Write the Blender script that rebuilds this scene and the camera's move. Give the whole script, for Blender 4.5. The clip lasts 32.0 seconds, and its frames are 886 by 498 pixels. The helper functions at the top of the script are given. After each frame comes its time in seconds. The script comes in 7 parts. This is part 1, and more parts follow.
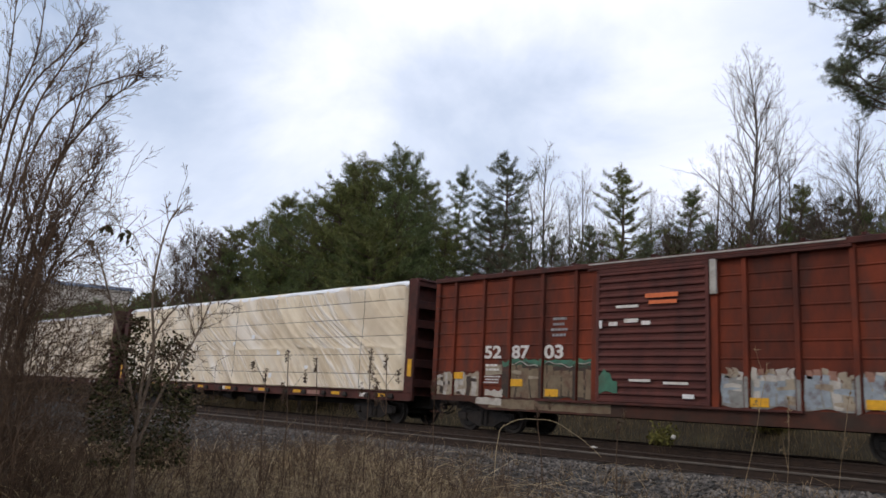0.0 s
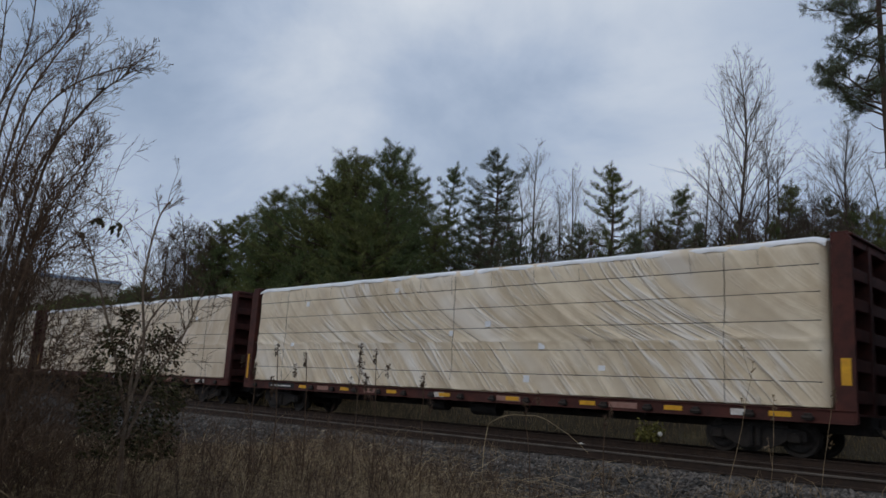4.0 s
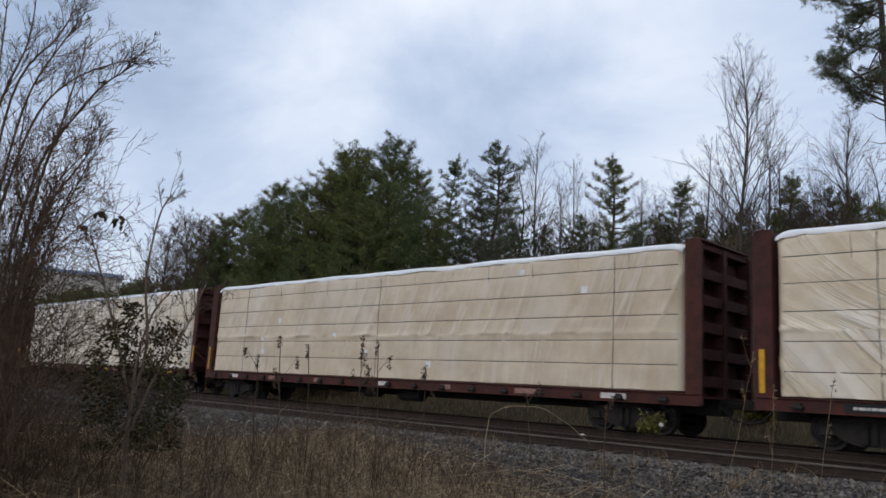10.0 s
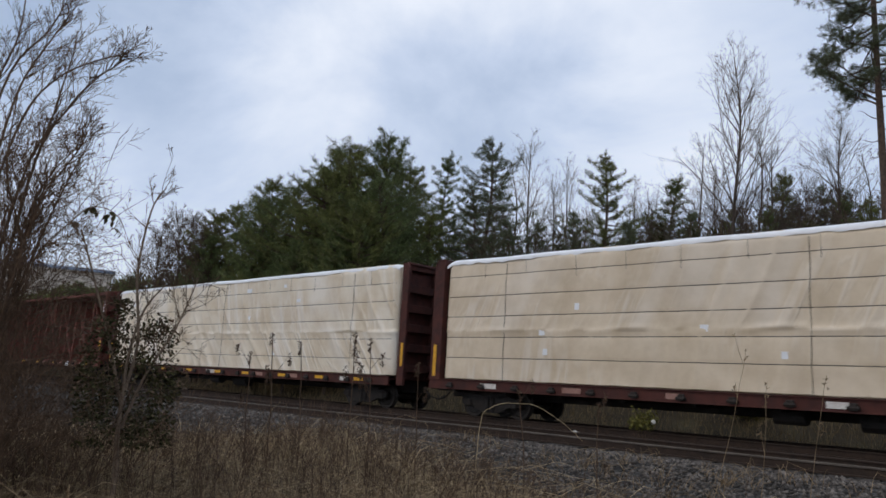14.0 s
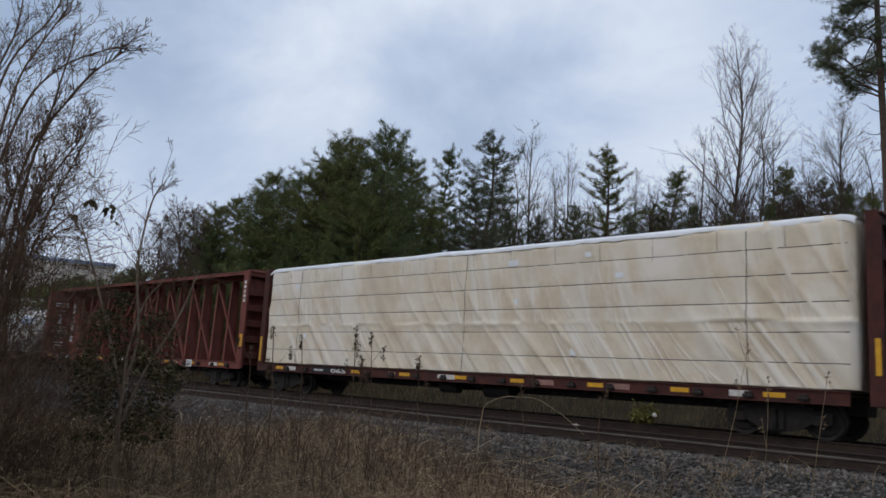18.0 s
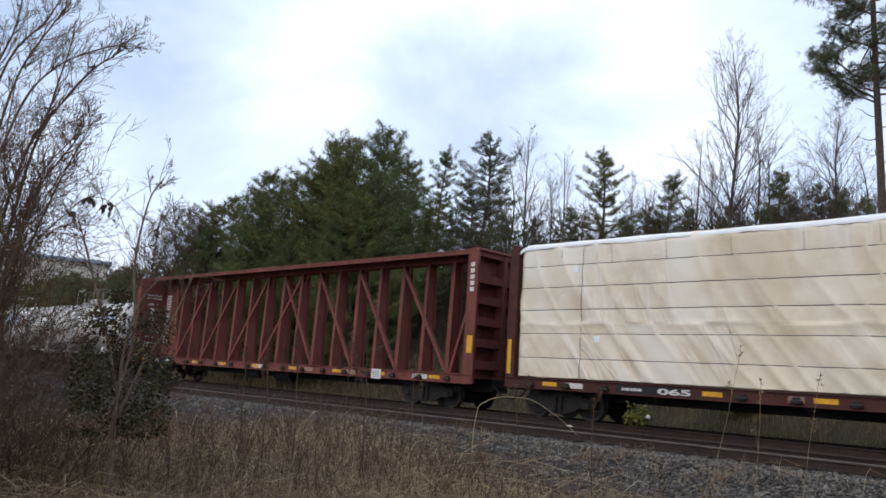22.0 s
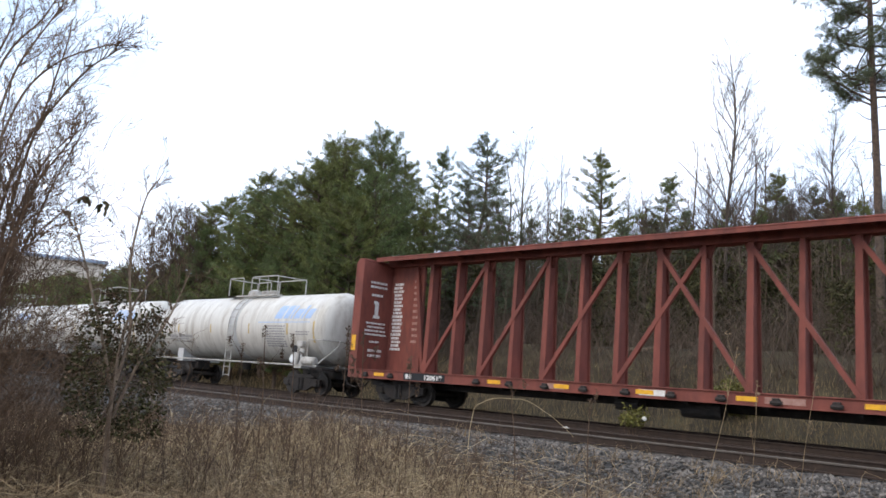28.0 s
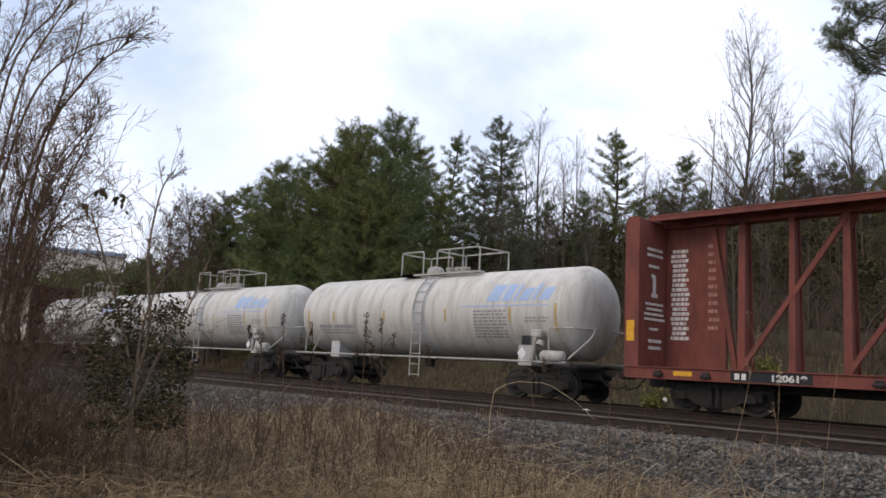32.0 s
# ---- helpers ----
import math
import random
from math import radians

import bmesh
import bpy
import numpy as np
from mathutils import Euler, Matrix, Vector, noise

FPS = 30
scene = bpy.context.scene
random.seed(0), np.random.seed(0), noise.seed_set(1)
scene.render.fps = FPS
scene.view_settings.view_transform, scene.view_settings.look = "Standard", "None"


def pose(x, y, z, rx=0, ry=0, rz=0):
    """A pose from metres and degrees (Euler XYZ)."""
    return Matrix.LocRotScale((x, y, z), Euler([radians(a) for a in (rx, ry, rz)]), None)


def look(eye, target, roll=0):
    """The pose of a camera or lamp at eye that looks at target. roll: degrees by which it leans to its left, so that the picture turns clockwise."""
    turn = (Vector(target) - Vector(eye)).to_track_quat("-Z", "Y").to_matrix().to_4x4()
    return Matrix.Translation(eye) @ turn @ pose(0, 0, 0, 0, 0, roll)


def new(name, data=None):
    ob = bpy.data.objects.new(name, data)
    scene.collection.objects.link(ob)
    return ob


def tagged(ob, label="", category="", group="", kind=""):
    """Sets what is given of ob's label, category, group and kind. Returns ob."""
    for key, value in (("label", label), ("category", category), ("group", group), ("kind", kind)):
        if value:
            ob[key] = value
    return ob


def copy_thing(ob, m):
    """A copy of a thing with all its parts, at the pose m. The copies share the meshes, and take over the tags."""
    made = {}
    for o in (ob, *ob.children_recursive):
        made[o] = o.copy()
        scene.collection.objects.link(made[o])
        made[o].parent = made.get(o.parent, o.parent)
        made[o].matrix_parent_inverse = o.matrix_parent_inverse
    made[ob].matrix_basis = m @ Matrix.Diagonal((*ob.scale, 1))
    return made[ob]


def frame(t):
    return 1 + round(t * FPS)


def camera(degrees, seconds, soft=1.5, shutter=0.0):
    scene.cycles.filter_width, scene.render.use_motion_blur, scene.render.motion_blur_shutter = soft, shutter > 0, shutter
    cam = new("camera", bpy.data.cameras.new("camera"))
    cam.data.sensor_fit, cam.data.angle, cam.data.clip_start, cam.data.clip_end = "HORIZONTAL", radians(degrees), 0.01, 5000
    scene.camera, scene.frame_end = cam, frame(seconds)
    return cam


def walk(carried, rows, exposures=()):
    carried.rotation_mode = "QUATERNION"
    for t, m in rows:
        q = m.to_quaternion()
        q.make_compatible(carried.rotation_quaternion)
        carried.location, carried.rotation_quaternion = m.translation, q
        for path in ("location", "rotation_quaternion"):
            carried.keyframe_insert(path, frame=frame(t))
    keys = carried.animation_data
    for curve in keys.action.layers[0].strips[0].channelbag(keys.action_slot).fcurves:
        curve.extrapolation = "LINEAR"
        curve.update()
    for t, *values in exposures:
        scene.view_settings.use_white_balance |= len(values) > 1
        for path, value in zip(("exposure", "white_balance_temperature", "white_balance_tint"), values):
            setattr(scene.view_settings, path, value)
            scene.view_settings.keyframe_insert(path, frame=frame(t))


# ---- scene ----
# ---- camera ----
cam = camera(59.0, 32.0, soft=1.6, shutter=0.4)
PATH = [
    (0.0, pose(-0.042, 0.050, 0.865, 100.901, -2.918, 45.437)),
    (0.5, pose(-0.041, 0.043, 0.862, 100.893, -2.941, 45.136)),
    (1.0, pose(-0.032, 0.027, 0.857, 100.957, -3.263, 44.646)),
    (1.5, pose(-0.026, 0.021, 0.856, 101.032, -3.530, 44.504)),
    (2.0, pose(-0.023, 0.017, 0.856, 101.051, -3.477, 44.538)),
    (2.5, pose(-0.023, 0.017, 0.856, 101.050, -3.295, 44.310)),
    (3.0, pose(-0.024, 0.017, 0.855, 100.964, -3.133, 44.371)),
    (3.5, pose(-0.019, 0.015, 0.853, 100.771, -3.365, 44.516)),
    (5.5, pose(-0.023, 0.017, 0.854, 100.481, -3.264, 44.756)),
    (6.0, pose(-0.028, 0.020, 0.857, 100.450, -3.336, 44.806)),
    (6.5, pose(-0.028, 0.020, 0.857, 100.482, -3.355, 44.617)),
    (7.0, pose(-0.021, 0.016, 0.857, 100.486, -3.279, 44.640)),
    (7.5, pose(-0.004, 0.008, 0.852, 100.409, -3.295, 44.716)),
    (8.0, pose(0.001, 0.002, 0.848, 100.366, -3.265, 44.861)),
    (8.5, pose(0.000, 0.001, 0.848, 100.370, -3.355, 44.765)),
    (9.0, pose(0.003, -0.002, 0.846, 100.278, -3.419, 44.744)),
    (9.5, pose(0.008, -0.005, 0.844, 100.235, -3.260, 44.706)),
    (10.0, pose(0.006, -0.005, 0.842, 100.123, -3.173, 44.728)),
    (10.5, pose(0.003, -0.005, 0.842, 99.947, -3.212, 44.641)),
    (11.0, pose(0.001, -0.002, 0.844, 99.894, -3.327, 44.458)),
    (11.5, pose(0.005, -0.004, 0.844, 99.936, -3.270, 44.357)),
    (12.0, pose(0.002, -0.001, 0.846, 99.911, -3.155, 44.275)),
    (12.5, pose(-0.001, 0.000, 0.846, 99.827, -3.266, 44.301)),
    (13.0, pose(-0.003, 0.002, 0.845, 99.804, -3.389, 44.364)),
    (13.5, pose(-0.006, 0.006, 0.846, 99.897, -3.480, 44.306)),
    (14.0, pose(-0.013, 0.009, 0.849, 99.910, -3.240, 44.195)),
    (14.5, pose(-0.015, 0.013, 0.852, 99.865, -3.153, 44.274)),
    (16.5, pose(-0.023, 0.017, 0.854, 99.469, -3.133, 44.439)),
    (17.0, pose(-0.024, 0.021, 0.855, 99.453, -3.341, 44.399)),
    (17.5, pose(-0.032, 0.026, 0.856, 99.452, -3.307, 44.292)),
    (18.0, pose(-0.040, 0.031, 0.859, 99.385, -3.265, 44.259)),
    (18.5, pose(-0.050, 0.037, 0.862, 99.337, -3.304, 44.258)),
    (19.0, pose(-0.055, 0.038, 0.863, 99.351, -3.244, 44.411)),
    (19.5, pose(-0.049, 0.033, 0.858, 99.387, -3.501, 44.352)),
    (20.0, pose(-0.037, 0.025, 0.852, 99.358, -3.535, 44.173)),
    (20.5, pose(-0.028, 0.018, 0.850, 99.308, -3.484, 44.039)),
    (21.0, pose(-0.019, 0.012, 0.848, 99.331, -3.400, 43.944)),
    (21.5, pose(-0.011, 0.004, 0.845, 99.304, -3.463, 44.007)),
    (22.0, pose(-0.008, -0.000, 0.841, 99.491, -3.733, 43.884)),
    (22.5, pose(0.000, -0.004, 0.836, 99.562, -3.795, 43.873)),
    (23.0, pose(0.003, -0.004, 0.836, 99.564, -3.809, 43.822)),
    (23.5, pose(0.007, -0.008, 0.836, 99.573, -3.644, 43.869)),
    (24.0, pose(0.012, -0.012, 0.835, 99.506, -3.792, 43.787)),
    (24.5, pose(0.014, -0.016, 0.833, 99.491, -3.834, 43.765)),
    (25.0, pose(0.016, -0.017, 0.829, 99.445, -3.942, 43.821)),
    (25.5, pose(0.007, -0.009, 0.832, 99.534, -3.817, 43.786)),
    (27.5, pose(-0.002, -0.002, 0.836, 99.513, -4.002, 43.575)),
    (28.0, pose(-0.015, 0.010, 0.842, 99.573, -3.927, 43.617)),
    (28.5, pose(-0.016, 0.011, 0.843, 99.574, -4.102, 43.561)),
    (29.0, pose(-0.021, 0.014, 0.845, 99.542, -4.263, 43.588)),
    (29.5, pose(-0.020, 0.010, 0.846, 99.628, -4.344, 43.542)),
    (30.0, pose(-0.025, 0.011, 0.847, 99.686, -4.033, 43.854)),
    (30.5, pose(-0.022, 0.014, 0.844, 99.617, -3.717, 44.789)),
    (31.0, pose(-0.028, 0.022, 0.843, 98.773, -3.220, 45.191)),
    (31.5, pose(-0.034, 0.029, 0.843, 98.438, -3.098, 45.333)),
    (32.0, pose(-0.042, 0.033, 0.845, 98.411, -2.843, 44.993)),
]
# metres the train has rolled, second by second
ROLLED = (-0.01, 3.43, 6.86, 10.29, 13.73, 17.17, 20.63, 24.12, 27.65, 31.23, 34.84, 38.47, 42.10, 45.71, 49.30, 52.86, 56.39, 59.89, 63.34, 66.71, 70.00, 73.20, 76.32, 79.36, 82.33, 85.23, 88.09, 90.87, 93.59, 96.23, 98.80, 101.31, 103.76)
EXPOSED = [(0, -0.02, 7500, 16), (1, -0.2, 7400, 16), (2, -0.36, 7200, 15), (3, -0.82, 7000, 13), (6, -0.76, 6800, 11), (7, -0.66, 6800, 12), (9, -0.34, 6900, 13), (13, -0.31, 7100, 14), (17, -0.5, 6900, 13), (20, -0.47, 6900, 12), (21, -0.32, 6900, 13), (22, 0.15, 7000, 13), (23, 0.58, 7000, 13), (24, 1, 7000, 13), (25, 0.98, 7000, 13), (28, 0.88, 7100, 13), (29, 0.68, 7200, 15), (30, 0.38, 7400, 17), (31, 0.27, 7500, 17), (32, 0.27, 7500, 17)]
walk(cam, PATH, EXPOSED)

TRACK_Y = 18.82        # centre line of the track the train is on
NEAR_TRACK_Y = 14.17   # centre line of the empty track


def rolled(t):
    t = min(max(t, 0.0), 31.999)
    i = int(t)
    p = [ROLLED[max(0, min(32, k))] for k in (i - 1, i, i + 1, i + 2)]
    if i == 0:
        p[0] = 2 * p[1] - p[2]
    if i == 31:
        p[3] = 2 * p[2] - p[1]
    u = t - i
    return 0.5 * (2 * p[1] + (p[2] - p[0]) * u + (2 * p[0] - 5 * p[1] + 4 * p[2] - p[3]) * u * u
                  + (3 * p[1] - p[0] - 3 * p[2] + p[3]) * u ** 3)


# ---- sky, sun ----
def build_world():
    world = bpy.data.worlds.new("overcast_sky")
    world.use_nodes = True
    nt = world.node_tree
    nt.nodes.clear()
    out = nt.nodes.new("ShaderNodeOutputWorld")
    sky_bg = nt.nodes.new("ShaderNodeBackground")
    cloud_bg = nt.nodes.new("ShaderNodeBackground")
    mix = nt.nodes.new("ShaderNodeMixShader")
    sky = nt.nodes.new("ShaderNodeTexSky")
    sky.sky_type = "NISHITA"
    sky.sun_disc = False
    sky.sun_elevation = radians(32)
    sky.sun_rotation = radians(200)
    nt.links.new(sky.outputs[0], sky_bg.inputs["Color"])
    sky_bg.inputs["Strength"].default_value = 0.10
    co = nt.nodes.new("ShaderNodeTexCoord")
    mp = nt.nodes.new("ShaderNodeMapping")
    mp.inputs["Scale"].default_value = (1.0, 1.0, 1.7)
    mp.inputs["Location"].default_value = (0.35, 0.1, 0.2)
    nt.links.new(co.outputs["Generated"], mp.inputs["Vector"])
    n1 = nt.nodes.new("ShaderNodeTexNoise")
    n1.inputs["Scale"].default_value = 2.4
    n1.inputs["Detail"].default_value = 7
    n1.inputs["Roughness"].default_value = 0.56
    n1.inputs["Distortion"].default_value = 0.3
    nt.links.new(mp.outputs[0], n1.inputs["Vector"])
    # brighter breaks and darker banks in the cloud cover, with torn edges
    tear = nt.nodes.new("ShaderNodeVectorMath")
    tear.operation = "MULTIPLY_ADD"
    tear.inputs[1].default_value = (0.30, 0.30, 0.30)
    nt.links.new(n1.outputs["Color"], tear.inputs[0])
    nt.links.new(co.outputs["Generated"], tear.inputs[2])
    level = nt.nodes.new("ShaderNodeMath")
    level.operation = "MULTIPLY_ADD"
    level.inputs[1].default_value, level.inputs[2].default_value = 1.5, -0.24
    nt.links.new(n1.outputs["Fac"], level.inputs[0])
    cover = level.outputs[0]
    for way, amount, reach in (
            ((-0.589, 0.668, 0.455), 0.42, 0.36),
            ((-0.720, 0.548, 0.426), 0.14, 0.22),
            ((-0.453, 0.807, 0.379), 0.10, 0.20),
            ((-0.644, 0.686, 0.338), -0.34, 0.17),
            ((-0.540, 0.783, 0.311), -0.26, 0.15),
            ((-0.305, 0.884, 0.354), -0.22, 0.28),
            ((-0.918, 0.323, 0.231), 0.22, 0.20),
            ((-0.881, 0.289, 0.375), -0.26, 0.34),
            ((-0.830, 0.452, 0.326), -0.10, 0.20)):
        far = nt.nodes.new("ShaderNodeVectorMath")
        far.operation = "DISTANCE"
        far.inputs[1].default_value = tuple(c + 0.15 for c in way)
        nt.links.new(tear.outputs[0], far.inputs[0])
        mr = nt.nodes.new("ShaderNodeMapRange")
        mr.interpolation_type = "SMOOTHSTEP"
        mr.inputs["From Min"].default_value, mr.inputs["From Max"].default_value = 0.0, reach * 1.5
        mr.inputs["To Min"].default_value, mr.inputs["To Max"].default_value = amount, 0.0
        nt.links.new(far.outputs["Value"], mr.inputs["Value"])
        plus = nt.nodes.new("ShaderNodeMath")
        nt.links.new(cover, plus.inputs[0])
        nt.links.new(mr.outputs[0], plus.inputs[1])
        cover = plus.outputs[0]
    ramp = nt.nodes.new("ShaderNodeValToRGB")
    cr = ramp.color_ramp
    cr.elements[0].position, cr.elements[0].color = 0.15, (0.37, 0.52, 0.77, 1)
    cr.elements[1].position, cr.elements[1].color = 0.95, (1.0, 1.13, 1.30, 1)
    e = cr.elements.new(0.5)
    e.color = (0.62, 0.78, 1.04, 1)
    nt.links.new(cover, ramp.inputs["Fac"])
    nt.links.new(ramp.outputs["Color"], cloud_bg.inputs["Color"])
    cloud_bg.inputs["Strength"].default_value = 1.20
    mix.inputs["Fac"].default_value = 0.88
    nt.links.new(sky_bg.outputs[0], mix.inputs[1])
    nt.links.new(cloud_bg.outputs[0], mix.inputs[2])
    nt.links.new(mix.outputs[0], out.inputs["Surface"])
    scene.world = world


build_world()
sun_data = bpy.data.lights.new("sun", "SUN")
sun_data.energy = 0.7
sun_data.angle = radians(25)
sun_data.color = (1.0, 0.87, 0.70)
sun = new("sun", sun_data)
sun.matrix_world = look((0, 0, 60), (10, 36, 30))
# ---- materials ----
def material(name, base, dark=None, scale=6.0, rough=0.7, metal=0.0, bump=0.0, bump_scale=40.0, stain=None,
             stain_scale=1.5, stain_amount=0.35, by_object=0.0, by_island=0.0, stretch=(1, 1, 1), turn=(0, 0, 0), specular=0.35):
    """A worn surface: two scales of colour variation, stains and fine relief."""
    m = bpy.data.materials.new(name)
    m.use_nodes = True
    nt = m.node_tree
    b = nt.nodes["Principled BSDF"]
    b.inputs["Roughness"].default_value = rough
    b.inputs["Metallic"].default_value = metal
    b.inputs["Specular IOR Level"].default_value = specular
    co = nt.nodes.new("ShaderNodeTexCoord")
    mp = nt.nodes.new("ShaderNodeMapping")
    mp.inputs["Scale"].default_value = stretch
    mp.inputs["Rotation"].default_value = [radians(a) for a in turn]
    nt.links.new(co.outputs["Object"], mp.inputs["Vector"])
    n = nt.nodes.new("ShaderNodeTexNoise")
    n.inputs["Scale"].default_value = scale
    n.inputs["Detail"].default_value = 6
    n.inputs["Roughness"].default_value = 0.65
    nt.links.new(mp.outputs[0], n.inputs["Vector"])
    r = nt.nodes.new("ShaderNodeValToRGB")
    d = dark if dark else tuple(c * 0.6 for c in base)
    r.color_ramp.elements[0].position, r.color_ramp.elements[0].color = 0.34, (*d, 1)
    r.color_ramp.elements[1].position, r.color_ramp.elements[1].color = 0.62, (*base, 1)
    nt.links.new(n.outputs["Fac"], r.inputs["Fac"])
    colour = r.outputs["Color"]
    if stain:
        n2 = nt.nodes.new("ShaderNodeTexNoise")
        n2.inputs["Scale"].default_value = stain_scale
        n2.inputs["Detail"].default_value = 8
        n2.inputs["Roughness"].default_value = 0.7
        nt.links.new(mp.outputs[0], n2.inputs["Vector"])
        r2 = nt.nodes.new("ShaderNodeMapRange")
        r2.inputs["From Min"].default_value, r2.inputs["From Max"].default_value = 0.5, 0.68
        r2.inputs["To Max"].default_value = stain_amount
        nt.links.new(n2.outputs["Fac"], r2.inputs["Value"])
        mx = nt.nodes.new("ShaderNodeMix")
        mx.data_type = "RGBA"
        mx.inputs[7].default_value = (*stain, 1)
        nt.links.new(r2.outputs[0], mx.inputs[0])
        nt.links.new(colour, mx.inputs[6])
        colour = mx.outputs[2]
    if by_object or by_island:
        if by_object:
            src = nt.nodes.new("ShaderNodeObjectInfo").outputs["Random"]
        else:
            src = nt.nodes.new("ShaderNodeNewGeometry").outputs["Random Per Island"]
        mr = nt.nodes.new("ShaderNodeMapRange")
        k = by_object or by_island
        mr.inputs["To Min"].default_value, mr.inputs["To Max"].default_value = 1 - k, 1 + k
        nt.links.new(src, mr.inputs["Value"])
        hs = nt.nodes.new("ShaderNodeHueSaturation")
        nt.links.new(mr.outputs[0], hs.inputs["Value"])
        nt.links.new(colour, hs.inputs["Color"])
        colour = hs.outputs["Color"]
    nt.links.new(colour, b.inputs["Base Color"])
    if bump:
        n3 = nt.nodes.new("ShaderNodeTexNoise")
        n3.inputs["Scale"].default_value = bump_scale
        n3.inputs["Detail"].default_value = 5
        nt.links.new(co.outputs["Object"], n3.inputs["Vector"])
        bp = nt.nodes.new("ShaderNodeBump")
        bp.inputs["Strength"].default_value = bump
        bp.inputs["Distance"].default_value = 0.02
        nt.links.new(n3.outputs["Fac"], bp.inputs["Height"])
        nt.links.new(bp.outputs[0], b.inputs["Normal"])
    return m


RUST_RED = material("red_oxide_paint", (0.205, 0.056, 0.039), (0.130, 0.038, 0.028), 3.0, 0.75, bump=0.15,
                    stain=(0.07, 0.035, 0.025), stain_scale=1.2, stretch=(1, 1, 0.35))
BOX_RED = material("boxcar_red_paint", (0.170, 0.028, 0.009), (0.066, 0.014, 0.007), 1.6, 0.78, bump=0.2,
                   stain=(0.05, 0.022, 0.016), stain_scale=1.3, stain_amount=0.7, stretch=(1, 1, 0.4), by_object=0.22)
BOX_SILL = material("grimy_boxcar_sill_paint", (0.078, 0.027, 0.016), (0.036, 0.018, 0.013), 2.0, 0.85, bump=0.2,
                    stain=(0.04, 0.028, 0.02), stain_scale=1.1, stain_amount=0.85)
FADED_YELLOW = material("faded_yellow_stripe", (0.52, 0.36, 0.12), (0.44, 0.33, 0.17), 5, 0.6, stain=(0.34, 0.27, 0.18), stain_scale=3, stain_amount=0.7)
DOOR_RED = material("boxcar_door_paint", (0.112, 0.030, 0.023), (0.062, 0.018, 0.015), 2.2, 0.72, bump=0.2,
                    stain=(0.05, 0.026, 0.022), stain_scale=1.4, stretch=(1, 1, 0.5))
DARK_RED = material("dark_brown_red_paint", (0.088, 0.025, 0.018), (0.046, 0.016, 0.013), 3.0, 0.8, bump=0.15,
                    stain=(0.03, 0.018, 0.015), stain_scale=1.3)
GRIME = material("grimy_black_steel", (0.026, 0.021, 0.018), (0.012, 0.010, 0.009), 5.0, 0.8, bump=0.3,
                 stain=(0.05, 0.032, 0.022), stain_scale=3)
WHEEL_STEEL = material("worn_wheel_steel", (0.045, 0.036, 0.03), (0.02, 0.017, 0.015), 6.0, 0.6, metal=0.3, bump=0.1)
RAIL_HEAD = material("polished_rail_head", (0.13, 0.108, 0.088), (0.065, 0.05, 0.04), 10, 0.55, metal=0.4, stretch=(0.2, 1, 1))
RAIL_RUST = material("rusty_rail_steel", (0.046, 0.028, 0.019), (0.024, 0.016, 0.012), 8, 0.85, bump=0.3)
TIE_WOOD = material("weathered_tie_wood", (0.055, 0.041, 0.031), (0.024, 0.019, 0.015), 9, 0.9, bump=0.5, by_object=0.3,
                    stretch=(4, 0.5, 4))


